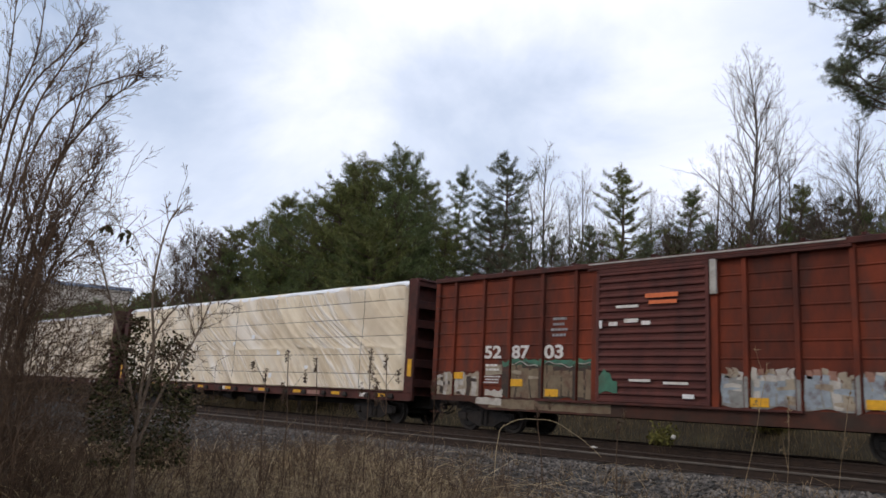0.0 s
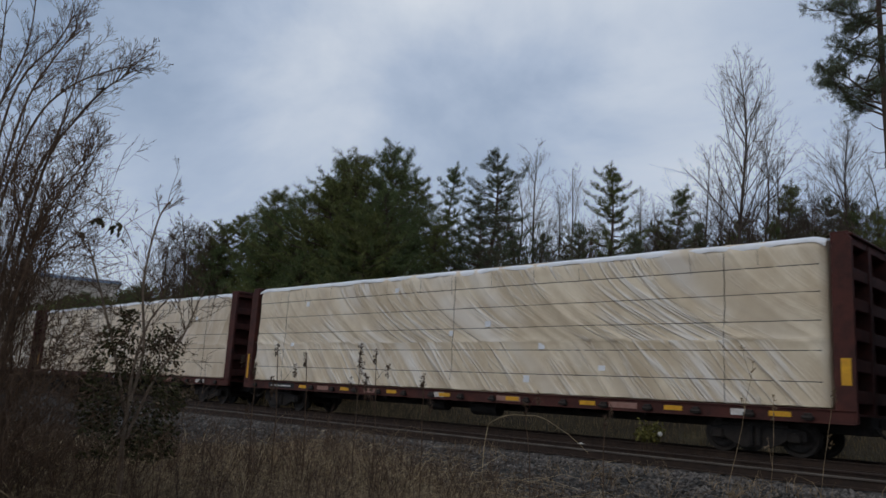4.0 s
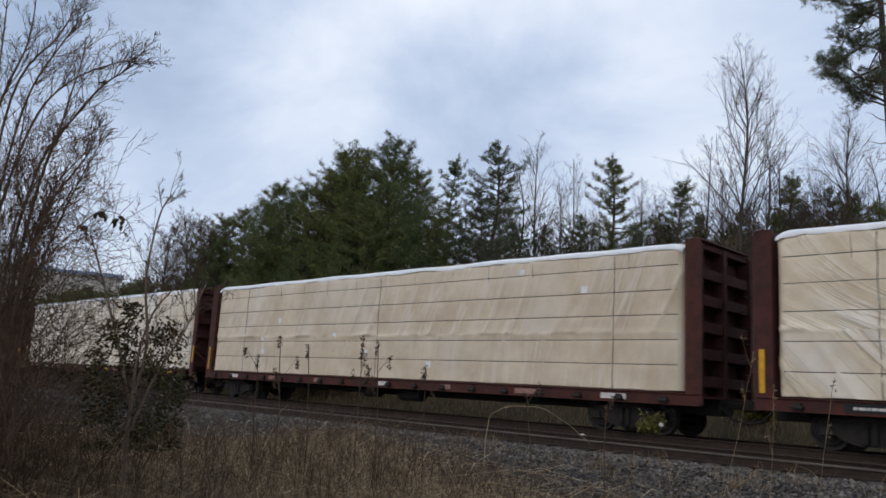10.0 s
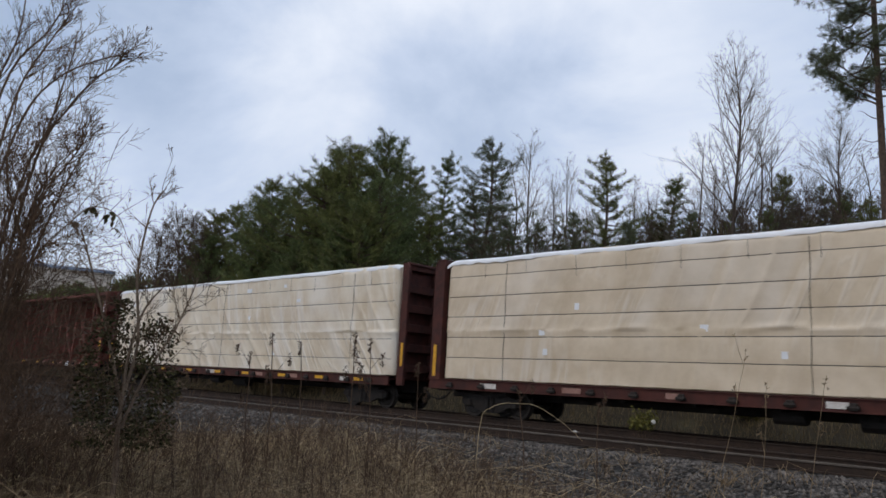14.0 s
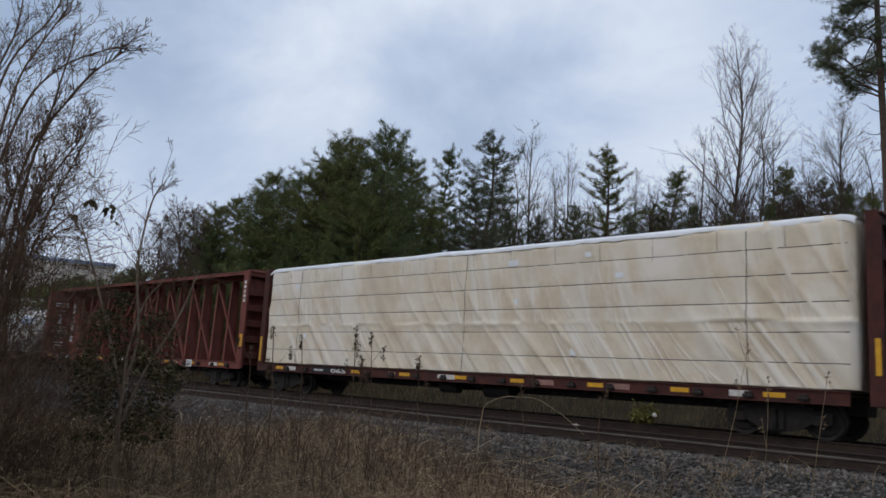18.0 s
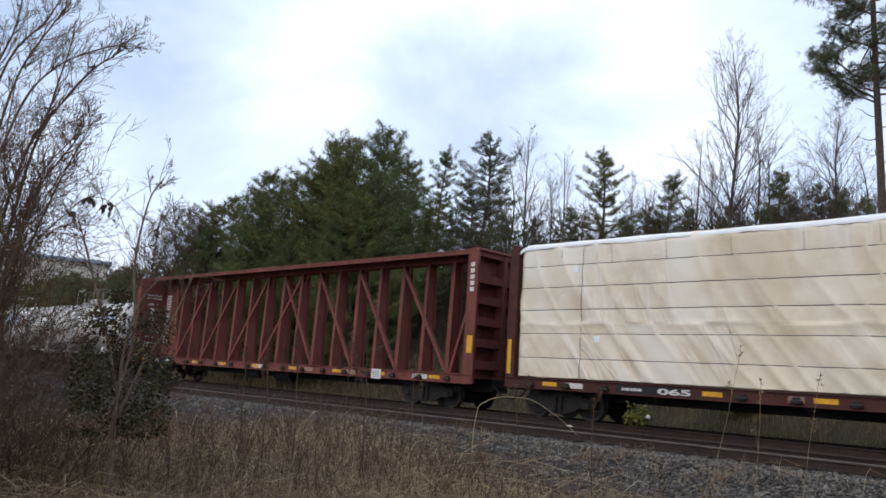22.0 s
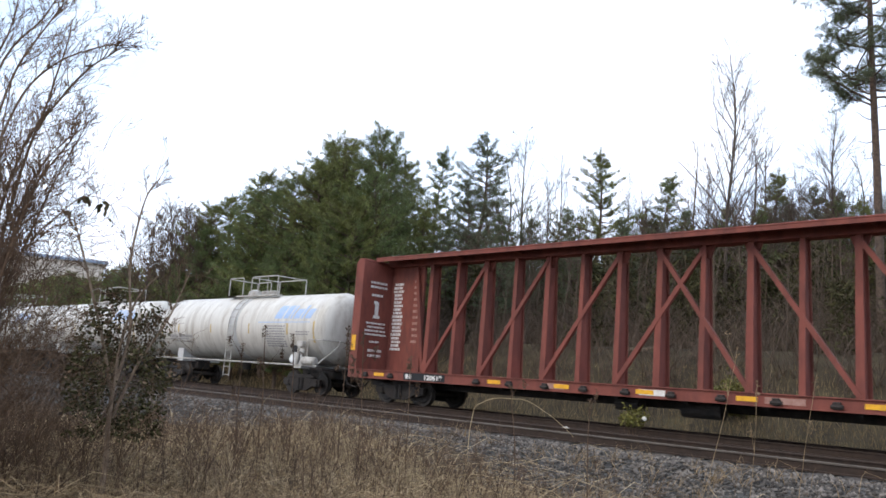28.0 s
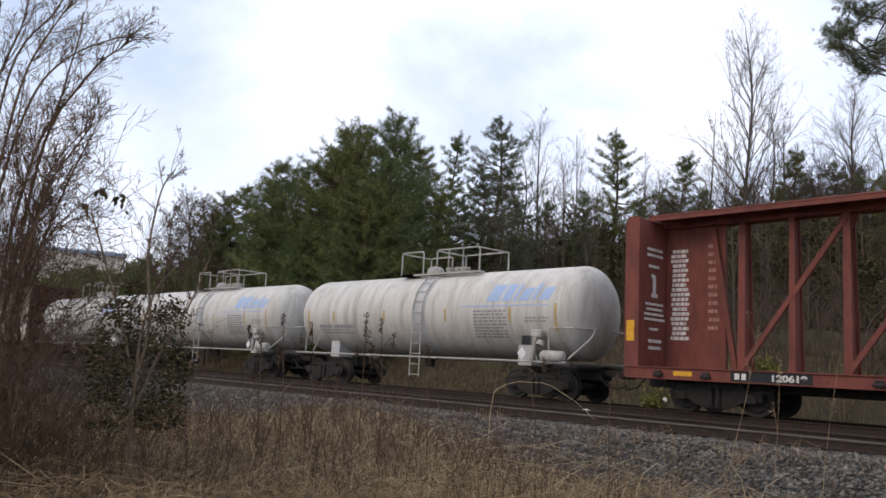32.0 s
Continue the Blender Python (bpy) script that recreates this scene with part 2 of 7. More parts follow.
def wrap_material(name, base, dark, lean, seed, folds, size=1.0, curve=0.0, tuck=0.9, sharp=1.0):
    """Translucent-looking lumber wrap: stained cream film, with highlights of slanting folds painted on as pale lines.
    """
    m = material(name, base, dark, 0.8, 0.42, specular=0.5)
    nt = m.node_tree
    b = nt.nodes["Principled BSDF"]
    colour = b.inputs["Base Color"].links[0].from_socket
    co = nt.nodes.new("ShaderNodeTexCoord")

    xyz = nt.nodes.new("ShaderNodeSeparateXYZ")
    nt.links.new(co.outputs["Object"], xyz.inputs[0])

    def math_node(op, a, c):
        x = nt.nodes.new("ShaderNodeMath")
        x.operation = op
        for i, v in enumerate((a, c)):
            if hasattr(v, "links"):
                nt.links.new(v, x.inputs[i])
            else:
                x.inputs[i].default_value = v
        return x.outputs[0]

    seam = 2.52
    below = math_node("LESS_THAN", xyz.outputs["Z"], seam)
    fall = math_node("SUBTRACT", 4.75, xyz.outputs["Z"])
    hung = math_node("MULTIPLY", fall, math_node("ADD", math_node("MULTIPLY", fall, curve), lean))
    tucked = math_node("ADD", math_node("MULTIPLY", math_node("SUBTRACT", seam, xyz.outputs["Z"]), tuck), 3.7)
    bow = math_node("ADD", hung, math_node("MULTIPLY", below, math_node("SUBTRACT", tucked, hung)))

    def folded(scale, along, shift, detail=2.0):
        """Noise drawn out along the way in which the film hangs."""
        mp = nt.nodes.new("ShaderNodeCombineXYZ")
        nt.links.new(math_node("ADD", math_node("SUBTRACT", xyz.outputs["X"], bow), shift), mp.inputs["X"])
        nt.links.new(math_node("MULTIPLY", xyz.outputs["Z"], 1.0 / along), mp.inputs["Z"])
        n = nt.nodes.new("ShaderNodeTexNoise")
        n.inputs["Scale"].default_value = scale
        n.inputs["Detail"].default_value = detail
        n.inputs["Distortion"].default_value = 0.2
        nt.links.new(mp.outputs[0], n.inputs["Vector"])
        return n.outputs["Fac"]

    def band(src, lo, hi):
        r = nt.nodes.new("ShaderNodeMapRange")
        r.interpolation_type = "SMOOTHSTEP"
        r.inputs["From Min"].default_value, r.inputs["From Max"].default_value = lo, hi
        nt.links.new(src, r.inputs["Value"])
        return r.outputs[0]

    def crease_glint(scale, along, width, shift):
        return band(math_node("ABSOLUTE", math_node("SUBTRACT", folded(scale, along, shift, 3.0), 0.5), 0.0), width, 0.0)

    def times(a, c):
        x = nt.nodes.new("ShaderNodeMath")
        x.operation = "MULTIPLY"
        nt.links.new(a, x.inputs[0])
        if hasattr(c, "links"):
            nt.links.new(c, x.inputs[1])
        else:
            x.inputs[1].default_value = c
        return x.outputs[0]

    patch = nt.nodes.new("ShaderNodeTexNoise")
    patch.inputs["Scale"].default_value = 0.42
    patch.noise_dimensions = "4D"
    patch.inputs["W"].default_value = seed
    nt.links.new(co.outputs["Object"], patch.inputs["Vector"])
    loose = band(patch.outputs["Fac"], 0.40, 0.58)
    # loose film whitens in broad folds; fold highlights are painted in as sharper pale lines
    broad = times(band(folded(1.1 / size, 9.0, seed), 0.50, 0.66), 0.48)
    lines = times(crease_glint(1.7 / size, 9.0, 0.040, seed + 5), 0.85 * sharp)
    fine = times(crease_glint(4.2 / size, 5.0, 0.045, seed + 9), 0.45 * sharp)
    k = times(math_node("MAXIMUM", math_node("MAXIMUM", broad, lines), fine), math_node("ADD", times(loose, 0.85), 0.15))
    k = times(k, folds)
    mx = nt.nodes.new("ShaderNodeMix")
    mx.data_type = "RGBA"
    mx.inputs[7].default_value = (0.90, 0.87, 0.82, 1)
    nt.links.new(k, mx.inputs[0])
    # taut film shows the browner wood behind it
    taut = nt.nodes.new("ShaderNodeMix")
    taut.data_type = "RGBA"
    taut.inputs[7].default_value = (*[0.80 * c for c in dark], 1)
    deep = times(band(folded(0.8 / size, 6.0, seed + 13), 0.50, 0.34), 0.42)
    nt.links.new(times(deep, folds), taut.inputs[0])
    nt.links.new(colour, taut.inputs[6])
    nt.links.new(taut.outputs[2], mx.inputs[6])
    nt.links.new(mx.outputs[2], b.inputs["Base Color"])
    bp = nt.nodes.new("ShaderNodeBump")
    bp.inputs["Strength"].default_value = 0.9
    bp.inputs["Distance"].default_value = 0.06
    nt.links.new(k, bp.inputs["Height"])
    nt.links.new(bp.outputs[0], b.inputs["Normal"])
    return m


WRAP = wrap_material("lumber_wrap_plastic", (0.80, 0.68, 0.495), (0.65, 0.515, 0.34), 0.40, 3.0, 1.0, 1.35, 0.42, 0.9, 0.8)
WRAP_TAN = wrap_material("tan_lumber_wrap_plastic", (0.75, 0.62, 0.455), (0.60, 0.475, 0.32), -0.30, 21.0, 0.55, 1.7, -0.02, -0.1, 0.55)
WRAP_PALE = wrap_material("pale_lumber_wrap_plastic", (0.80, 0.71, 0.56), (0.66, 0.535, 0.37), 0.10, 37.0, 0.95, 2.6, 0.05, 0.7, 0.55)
WRAP_WHITE = material("white_wrap_plastic", (0.86, 0.87, 0.88), (0.76, 0.77, 0.78), 2.0, 0.4, bump=0.2, bump_scale=6, specular=0.5)
STRAP = material("dark_steel_strap", (0.10, 0.085, 0.07), (0.06, 0.05, 0.04), 8, 0.6)
TANK_WHITE = material("weathered_tank_paint", (0.59, 0.56, 0.50), (0.48, 0.45, 0.40), 1.6, 0.45, bump=0.06,
                      stain=(0.24, 0.185, 0.125), stain_scale=1.3, stain_amount=0.6, stretch=(2.2, 1, 0.22), specular=0.45)
TANK_BAND = material("greyed_tank_paint", (0.50, 0.50, 0.48), (0.41, 0.40, 0.38), 2, 0.5, bump=0.06,
                     stain=(0.30, 0.25, 0.19), stain_scale=1.2)
PALE_STEEL = material("painted_pale_steel", (0.45, 0.43, 0.39), (0.29, 0.265, 0.23), 5, 0.55, bump=0.1,
                      stain=(0.22, 0.15, 0.1), stain_scale=4)
YELLOW = material("yellow_reflector", (0.78, 0.40, 0.02), (0.62, 0.30, 0.02), 8, 0.45, stain=(0.25, 0.12, 0.03), stain_scale=5)
ORANGE = material("orange_label", (0.72, 0.17, 0.06), (0.6, 0.14, 0.05), 8, 0.6)
STENCIL = material("worn_white_stencil", (0.72, 0.70, 0.66), (0.52, 0.47, 0.42), 9, 0.7)
GREY_STENCIL = material("faded_grey_stencil", (0.30, 0.29, 0.29), (0.24, 0.23, 0.23), 9, 0.7)
BLUE_LOGO = material("faded_blue_lettering", (0.30, 0.42, 0.62), (0.36, 0.45, 0.58), 6, 0.6)
BLACK_PATCH = material("black_number_patch", (0.018, 0.018, 0.02), (0.012, 0.012, 0.013), 6, 0.7)
PINK_PATCH = material("faded_pink_patch", (0.36, 0.21, 0.17), (0.26, 0.13, 0.10), 7, 0.8)
SIGN_WHITE = material("white_placard", (0.75, 0.75, 0.74), (0.62, 0.62, 0.6), 9, 0.6)


def spray_paint(name, base, k=0.7):
    """Thin, scuffed spray paint through which the car's red shows."""
    return material(name, base, tuple(k * c for c in base), 5, 0.75, stain=(0.11, 0.045, 0.03), stain_scale=3.2, stain_amount=0.75)


SPRAY_WHITE = spray_paint("sprayed_white_paint", (0.50, 0.46, 0.40))
SPRAY_CREAM = spray_paint("sprayed_cream_paint", (0.36, 0.30, 0.22))
SPRAY_TAN = spray_paint("sprayed_tan_paint", (0.20, 0.15, 0.095))
SPRAY_DARK = spray_paint("sprayed_dark_brown_paint", (0.055, 0.04, 0.03))
SPRAY_PINK = spray_paint("sprayed_pink_paint", (0.34, 0.18, 0.13))
SPRAY_BLUE = spray_paint("sprayed_pale_blue_paint", (0.30, 0.35, 0.38))
SPRAY_GREY = spray_paint("sprayed_grey_paint", (0.27, 0.27, 0.25))
GRAF_GREEN = material("sprayed_green_paint", (0.05, 0.17, 0.11), (0.035, 0.11, 0.075), 5, 0.7, stain=(0.12, 0.06, 0.04), stain_scale=3)
BARK = material("grey_brown_bark", (0.10, 0.078, 0.062), (0.05, 0.040, 0.033), 14, 0.9, bump=0.4, by_object=0.2)
PINE_BARK = material("pine_bark", (0.115, 0.078, 0.056), (0.05, 0.035, 0.027), 9, 0.9, bump=0.5)
TWIG = material("bare_twig_bark", (0.11, 0.082, 0.066), (0.065, 0.05, 0.042), 20, 0.9, by_object=0.2)
SHRUB_TWIG = material("reddish_shrub_bark", (0.135, 0.080, 0.046), (0.068, 0.041, 0.026), 18, 0.9, by_island=0.3)
FAR_TWIG = material("grey_far_twigs", (0.118, 0.083, 0.058), (0.062, 0.045, 0.033), 6, 0.95, by_island=0.35)
NEEDLE = material("pine_needles", (0.118, 0.148, 0.046), (0.060, 0.085, 0.030), 2.5, 0.75, by_island=0.45)
NEEDLE_OLIVE = material("olive_pine_needles", (0.158, 0.168, 0.046), (0.084, 0.098, 0.030), 2.5, 0.75, by_island=0.45)
NEEDLE_GREY = material("grey_green_pine_needles", (0.115, 0.135, 0.070), (0.065, 0.082, 0.044), 2.5, 0.75, by_island=0.4)
EVERGREEN = material("dark_evergreen_leaf", (0.070, 0.064, 0.027), (0.032, 0.029, 0.015), 9, 0.9, by_island=0.5, specular=0.12)
PALE_BARK = material("pale_sapling_bark", (0.22, 0.155, 0.105), (0.12, 0.085, 0.06), 14, 0.9, bump=0.3)
DEAD_LEAF = material("brown_dead_leaf", (0.14, 0.088, 0.048), (0.06, 0.04, 0.026), 14, 0.8, by_island=0.4)
YELLOW_LEAF = material("yellow_green_leaf", (0.15, 0.13, 0.025), (0.08, 0.078, 0.02), 14, 0.8, by_island=0.4)
DRY_GRASS = material("dry_grass", (0.325, 0.226, 0.126), (0.140, 0.094, 0.053), 5, 0.9, by_island=0.5)
BANK_GRASS = material("dull_bank_grass", (0.27, 0.195, 0.100), (0.125, 0.088, 0.046), 5, 0.9, by_island=0.5)
PALE_GRASS = material("pale_straw", (0.46, 0.35, 0.205), (0.28, 0.205, 0.12), 5, 0.9, by_island=0.4)
DEAD_WOOD = material("bleached_dead_wood", (0.34, 0.275, 0.205), (0.21, 0.16, 0.115), 12, 0.9, by_object=0.25)
WEED_STALK = material("brown_weed_stalk", (0.115, 0.068, 0.04), (0.055, 0.035, 0.023), 12, 0.9, by_island=0.35)
STONE = material("grey_ballast_stone", (0.140, 0.121, 0.103), (0.052, 0.043, 0.036), 6, 0.85, bump=0.3, by_island=0.75)
LITTER = material("white_litter", (0.56, 0.53, 0.48), (0.42, 0.39, 0.34), 7, 0.6)
BUILDING_WALL = material("cream_metal_wall", (0.70, 0.60, 0.50), (0.58, 0.49, 0.40), 1, 0.7, stretch=(3, 3, 0.2))
ROOF_BLUE = material("pale_blue_roof", (0.30, 0.36, 0.46), (0.25, 0.30, 0.4), 1, 0.6)


def ground_material():
    """Soil and leaf litter, gravel near the tracks, moss and grass behind."""
    m = bpy.data.materials.new("railside_ground")
    m.use_nodes = True
    nt = m.node_tree
    b = nt.nodes["Principled BSDF"]
    b.inputs["Roughness"].default_value = 0.95
    b.inputs["Specular IOR Level"].default_value = 0.15
    co = nt.nodes.new("ShaderNodeTexCoord")

    def noise_tex(scale, detail=6, rough=0.65):
        n = nt.nodes.new("ShaderNodeTexNoise")
        n.inputs["Scale"].default_value, n.inputs["Detail"].default_value = scale, detail
        n.inputs["Roughness"].default_value = rough
        nt.links.new(co.outputs["Object"], n.inputs["Vector"])
        return n.outputs["Fac"]

    def ramp(src, stops):
        r = nt.nodes.new("ShaderNodeValToRGB")
        while len(r.color_ramp.elements) < len(stops):
            r.color_ramp.elements.new(0.5)
        for e, (p, c) in zip(r.color_ramp.elements, stops):
            e.position, e.color = p, (*c, 1)
        nt.links.new(src, r.inputs["Fac"])
        return r.outputs["Color"]

    def blend(fac, a, c):
        mx = nt.nodes.new("ShaderNodeMix")
        mx.data_type = "RGBA"
        nt.links.new(fac, mx.inputs[0])
        nt.links.new(a, mx.inputs[6])
        nt.links.new(c, mx.inputs[7])
        return mx.outputs[2]

    soil = ramp(noise_tex(1.2), [(0.3, (0.036, 0.023, 0.014)), (0.5, (0.068, 0.044, 0.026)), (0.7, (0.115, 0.078, 0.042))])
    moss = ramp(noise_tex(0.8), [(0.3, (0.028, 0.021, 0.013)), (0.55, (0.052, 0.039, 0.022)), (0.72, (0.078, 0.064, 0.032))])
    vor = nt.nodes.new("ShaderNodeTexVoronoi")
    vor.inputs["Scale"].default_value = 16
    nt.links.new(co.outputs["Object"], vor.inputs["Vector"])
    grey = nt.nodes.new("ShaderNodeSeparateColor")
    nt.links.new(vor.outputs["Color"], grey.inputs[0])
    gravel = ramp(grey.outputs[0], [(0.0, (0.020, 0.018, 0.016)), (0.5, (0.046, 0.043, 0.039)), (1.0, (0.098, 0.093, 0.087))])
    dirt = ramp(noise_tex(3.0), [(0.35, (0.018, 0.014, 0.010)), (0.65, (0.038, 0.029, 0.021))])
    sep = nt.nodes.new("ShaderNodeSeparateXYZ")
    nt.links.new(co.outputs["Object"], sep.inputs[0])
    wob = nt.nodes.new("ShaderNodeMath")
    wob.operation = "MULTIPLY_ADD"
    nt.links.new(noise_tex(0.9), wob.inputs[0])
    wob.inputs[1].default_value = 2.6
    nt.links.new(sep.outputs["Y"], wob.inputs[2])

    def edge(lo, hi):
        r = nt.nodes.new("ShaderNodeMapRange")
        r.inputs["From Min"].default_value, r.inputs["From Max"].default_value = lo, hi
        nt.links.new(wob.outputs[0], r.inputs["Value"])
        return r.outputs[0]

    c = blend(edge(10.2, 11.2), soil, gravel)
    c = blend(edge(14.6, 15.3), c, dirt)
    c = blend(edge(22.0, 23.2), c, moss)
    nt.links.new(c, b.inputs["Base Color"])
    bp = nt.nodes.new("ShaderNodeBump")
    bp.inputs["Strength"].default_value = 0.7
    bp.inputs["Distance"].default_value = 0.05
    nt.links.new(vor.outputs["Distance"], bp.inputs["Height"])
    nt.links.new(bp.outputs[0], b.inputs["Normal"])
    return m


GROUND = ground_material()
# ---- mesh tools ----
class Shape:
    """Collects vertices and faces of one mesh."""

    def __init__(self):
        self.v, self.f = [], []

    def add(self, vs, fs):
        o = len(self.v)
        self.v.extend(vs)
        self.f.extend([tuple(i + o for i in f) for f in fs])
        return self

    def box(self, x0, x1, y0, y1, z0, z1, bevel=0.0):
        if bevel <= 0:
            vs = [(x, y, z) for x in (x0, x1) for y in (y0, y1) for z in (z0, z1)]
            fs = [(0, 1, 3, 2), (4, 6, 7, 5), (0, 4, 5, 1), (2, 3, 7, 6), (0, 2, 6, 4), (1, 5, 7, 3)]
            return self.add(vs, fs)
        b = min(bevel, (x1 - x0) / 2.2, (y1 - y0) / 2.2, (z1 - z0) / 2.2)
        c, idx = [], {}
        for i in (0, 1):
            for j in (0, 1):
                for k in (0, 1):
                    p = ((x0, x1)[i], (y0, y1)[j], (z0, z1)[k])
                    s = (1 - 2 * i, 1 - 2 * j, 1 - 2 * k)
                    for a in range(3):
                        q = [p[n] + (0 if n == a else s[n] * b) for n in range(3)]
                        idx[(i, j, k, a)] = len(c)
                        c.append(tuple(q))
        fs = []
        for a in range(3):
            u, w = [n for n in range(3) if n != a]
            for e in (0, 1):
                ring = []
                for cu, cw in ((0, 0), (1, 0), (1, 1), (0, 1)):
                    key = [0, 0, 0]
                    key[a], key[u], key[w] = e, cu, cw
                    ring.append(idx[(*key, a)])
                out = (e == 1) == (a != 1)
                fs.append(tuple(ring) if out else tuple(reversed(ring)))
        for a in range(3):
            u, w = [n for n in range(3) if n != a]
            for cu in (0, 1):
                for cw in (0, 1):
                    k0, k1 = [0, 0, 0], [0, 0, 0]
                    k0[u] = k1[u] = cu
                    k0[w] = k1[w] = cw
                    k1[a] = 1
                    q = (idx[(*k0, u)], idx[(*k1, u)], idx[(*k1, w)], idx[(*k0, w)])
                    flip = (cu == cw) == (a != 1)
                    fs.append(q if not flip else tuple(reversed(q)))
        for i in (0, 1):
            for j in (0, 1):
                for k in (0, 1):
                    t = tuple(idx[(i, j, k, a)] for a in range(3))
                    fs.append(t if (i + j + k) % 2 else tuple(reversed(t)))
        return self.add(c, fs)

    def tube(self, points, radii, n=6, caps=True):
        pts = [Vector(p) for p in points]
        if not hasattr(radii, "__len__"):
            radii = [radii] * len(pts)
        vs, fs = [], []
        for i, p in enumerate(pts):
            d = (pts[min(i + 1, len(pts) - 1)] - pts[max(i - 1, 0)])
            d = d.normalized() if d.length > 1e-9 else Vector((0, 0, 1))
            a = d.cross(Vector((0, 0, 1)) if abs(d.z) < 0.9 else Vector((1, 0, 0))).normalized()
            b = d.cross(a)
            for k in range(n):
                w = 2 * math.pi * k / n
                q = p + (a * math.cos(w) + b * math.sin(w)) * radii[i]
                vs.append((q.x, q.y, q.z))
        for i in range(len(pts) - 1):
            for k in range(n):
                k2 = (k + 1) % n
                fs.append((i * n + k, i * n + k2, (i + 1) * n + k2, (i + 1) * n + k))
        if caps:
            fs.append(tuple(reversed(range(n))))
            fs.append(tuple((len(pts) - 1) * n + k for k in range(n)))
        return self.add(vs, fs)

    def beam(self, p0, p1, w, d):
        """A straight square-cut bar from p0 to p1 in the xz plane: w in the plane, d across it."""
        a, b = Vector(p0), Vector(p1)
        u = (b - a).normalized()
        s = Vector((0, 1, 0))
        t = u.cross(s).normalized() * (w / 2)
        s = s * (d / 2)
        vs = [tuple(q + i * t + j * s) for q in (a, b) for i in (-1, 1) for j in (-1, 1)]
        return self.add(vs, [(0, 1, 3, 2), (4, 6, 7, 5), (0, 4, 5, 1), (2, 3, 7, 6), (0, 2, 6, 4), (1, 5, 7, 3)])

    def prism(self, outline, y0, y1):
        """An outline of (x, z) carried from y0 to y1."""
        n = len(outline)
        vs = [(x, y0, z) for x, z in outline] + [(x, y1, z) for x, z in outline]
        fs = [tuple(range(n)), tuple(reversed(range(n, 2 * n)))]
        fs += [(i, i + n, (i + 1) % n + n, (i + 1) % n) for i in range(n)]
        return self.add(vs, fs)

    def lathe(self, profile, n=32, axis="x", centre=(0, 0, 0)):
        """A profile of (along, radius) turned about an axis."""
        vs, fs = [], []
        for a, r in profile:
            for k in range(n):
                w = 2 * math.pi * k / n
                c, s = r * math.cos(w), r * math.sin(w)
                p = {"x": (a, c, s), "y": (c, a, s), "z": (c, s, a)}[axis]
                vs.append((p[0] + centre[0], p[1] + centre[1], p[2] + centre[2]))
        for i in range(len(profile) - 1):
            for k in range(n):
                k2 = (k + 1) % n
                fs.append((i * n + k, (i + 1) * n + k, (i + 1) * n + k2, i * n + k2))
        fs.append(tuple(range(n)))
        fs.append(tuple(reversed(range((len(profile) - 1) * n, len(profile) * n))))
        return self.add(vs, fs)

    def mesh(self, name, mat, smooth=False):
        me = bpy.data.meshes.new(name)
        me.from_pydata(self.v, [], self.f)
        if mat:
            me.materials.append(mat)
        if smooth:
            me.polygons.foreach_set("use_smooth", [True] * len(me.polygons))
        me.update()
        return me


def part(name, shape, mat, parent, label="", smooth=False):
    me = shape if isinstance(shape, bpy.types.Mesh) else shape.mesh(name, mat, smooth)
    ob = new(name, me)
    ob.parent = parent
    if label:
        tagged(ob, label)
    return ob


def thing(name, label, category, group="", kind="", at=None):
    ob = new(name)
    ob.empty_display_size = 0.3
    tagged(ob, label, category, group, kind)
    if at is not None:
        ob.matrix_basis = at
    return ob


def solid(name, shape, mat, label, category="", group="", kind="", smooth=False):
    ob = new(name, shape.mesh(name, mat, smooth))
    return tagged(ob, label, category, group, kind)


def lettering(text, size, mat, parent, name, at, label="", width=None):
    """Flat letters as a mesh, a hair proud of the surface they stand on."""
    cu = bpy.data.curves.new(name, "FONT")
    cu.body, cu.size, cu.extrude = text, size, 0.002
    cu.offset = 0.03 * size
    tmp = bpy.data.objects.new(name, cu)
    scene.collection.objects.link(tmp)
    bpy.context.view_layer.update()
    me = bpy.data.meshes.new_from_object(tmp)
    bpy.data.objects.remove(tmp)
    bpy.data.curves.remove(cu)
    me.materials.clear()
    me.materials.append(mat)
    if width:
        xs = [v.co.x for v in me.vertices]
        k = width / (max(xs) - min(xs))
        x0 = min(xs)
        for v in me.vertices:
            v.co.x = (v.co.x - x0) * k
    ob = new(name, me)
    ob.parent = parent
    ob.matrix_basis = at
    if label:
        tagged(ob, label)
    return ob


def bars(rng, x0, x1, z0, z1, y, rows, fill=0.8):
    """Unreadable lines of writing as plain bars on a wall that faces -y."""
    s = Shape()
    h = (z1 - z0) / rows
    for i in range(rows):
        x = x0 + (x1 - x0) * rng.uniform(0, 0.12)
        end = x1 - (x1 - x0) * rng.uniform(0, 0.2)
        while x < end - 0.02:
            w = min(rng.uniform(0.05, 0.16), end - x)
            s.box(x, x + w, y - 0.006, y, z1 - (i + 0.75) * h, z1 - (i + 0.75 - fill * 0.6) * h)
            x += w + 0.025
    return s


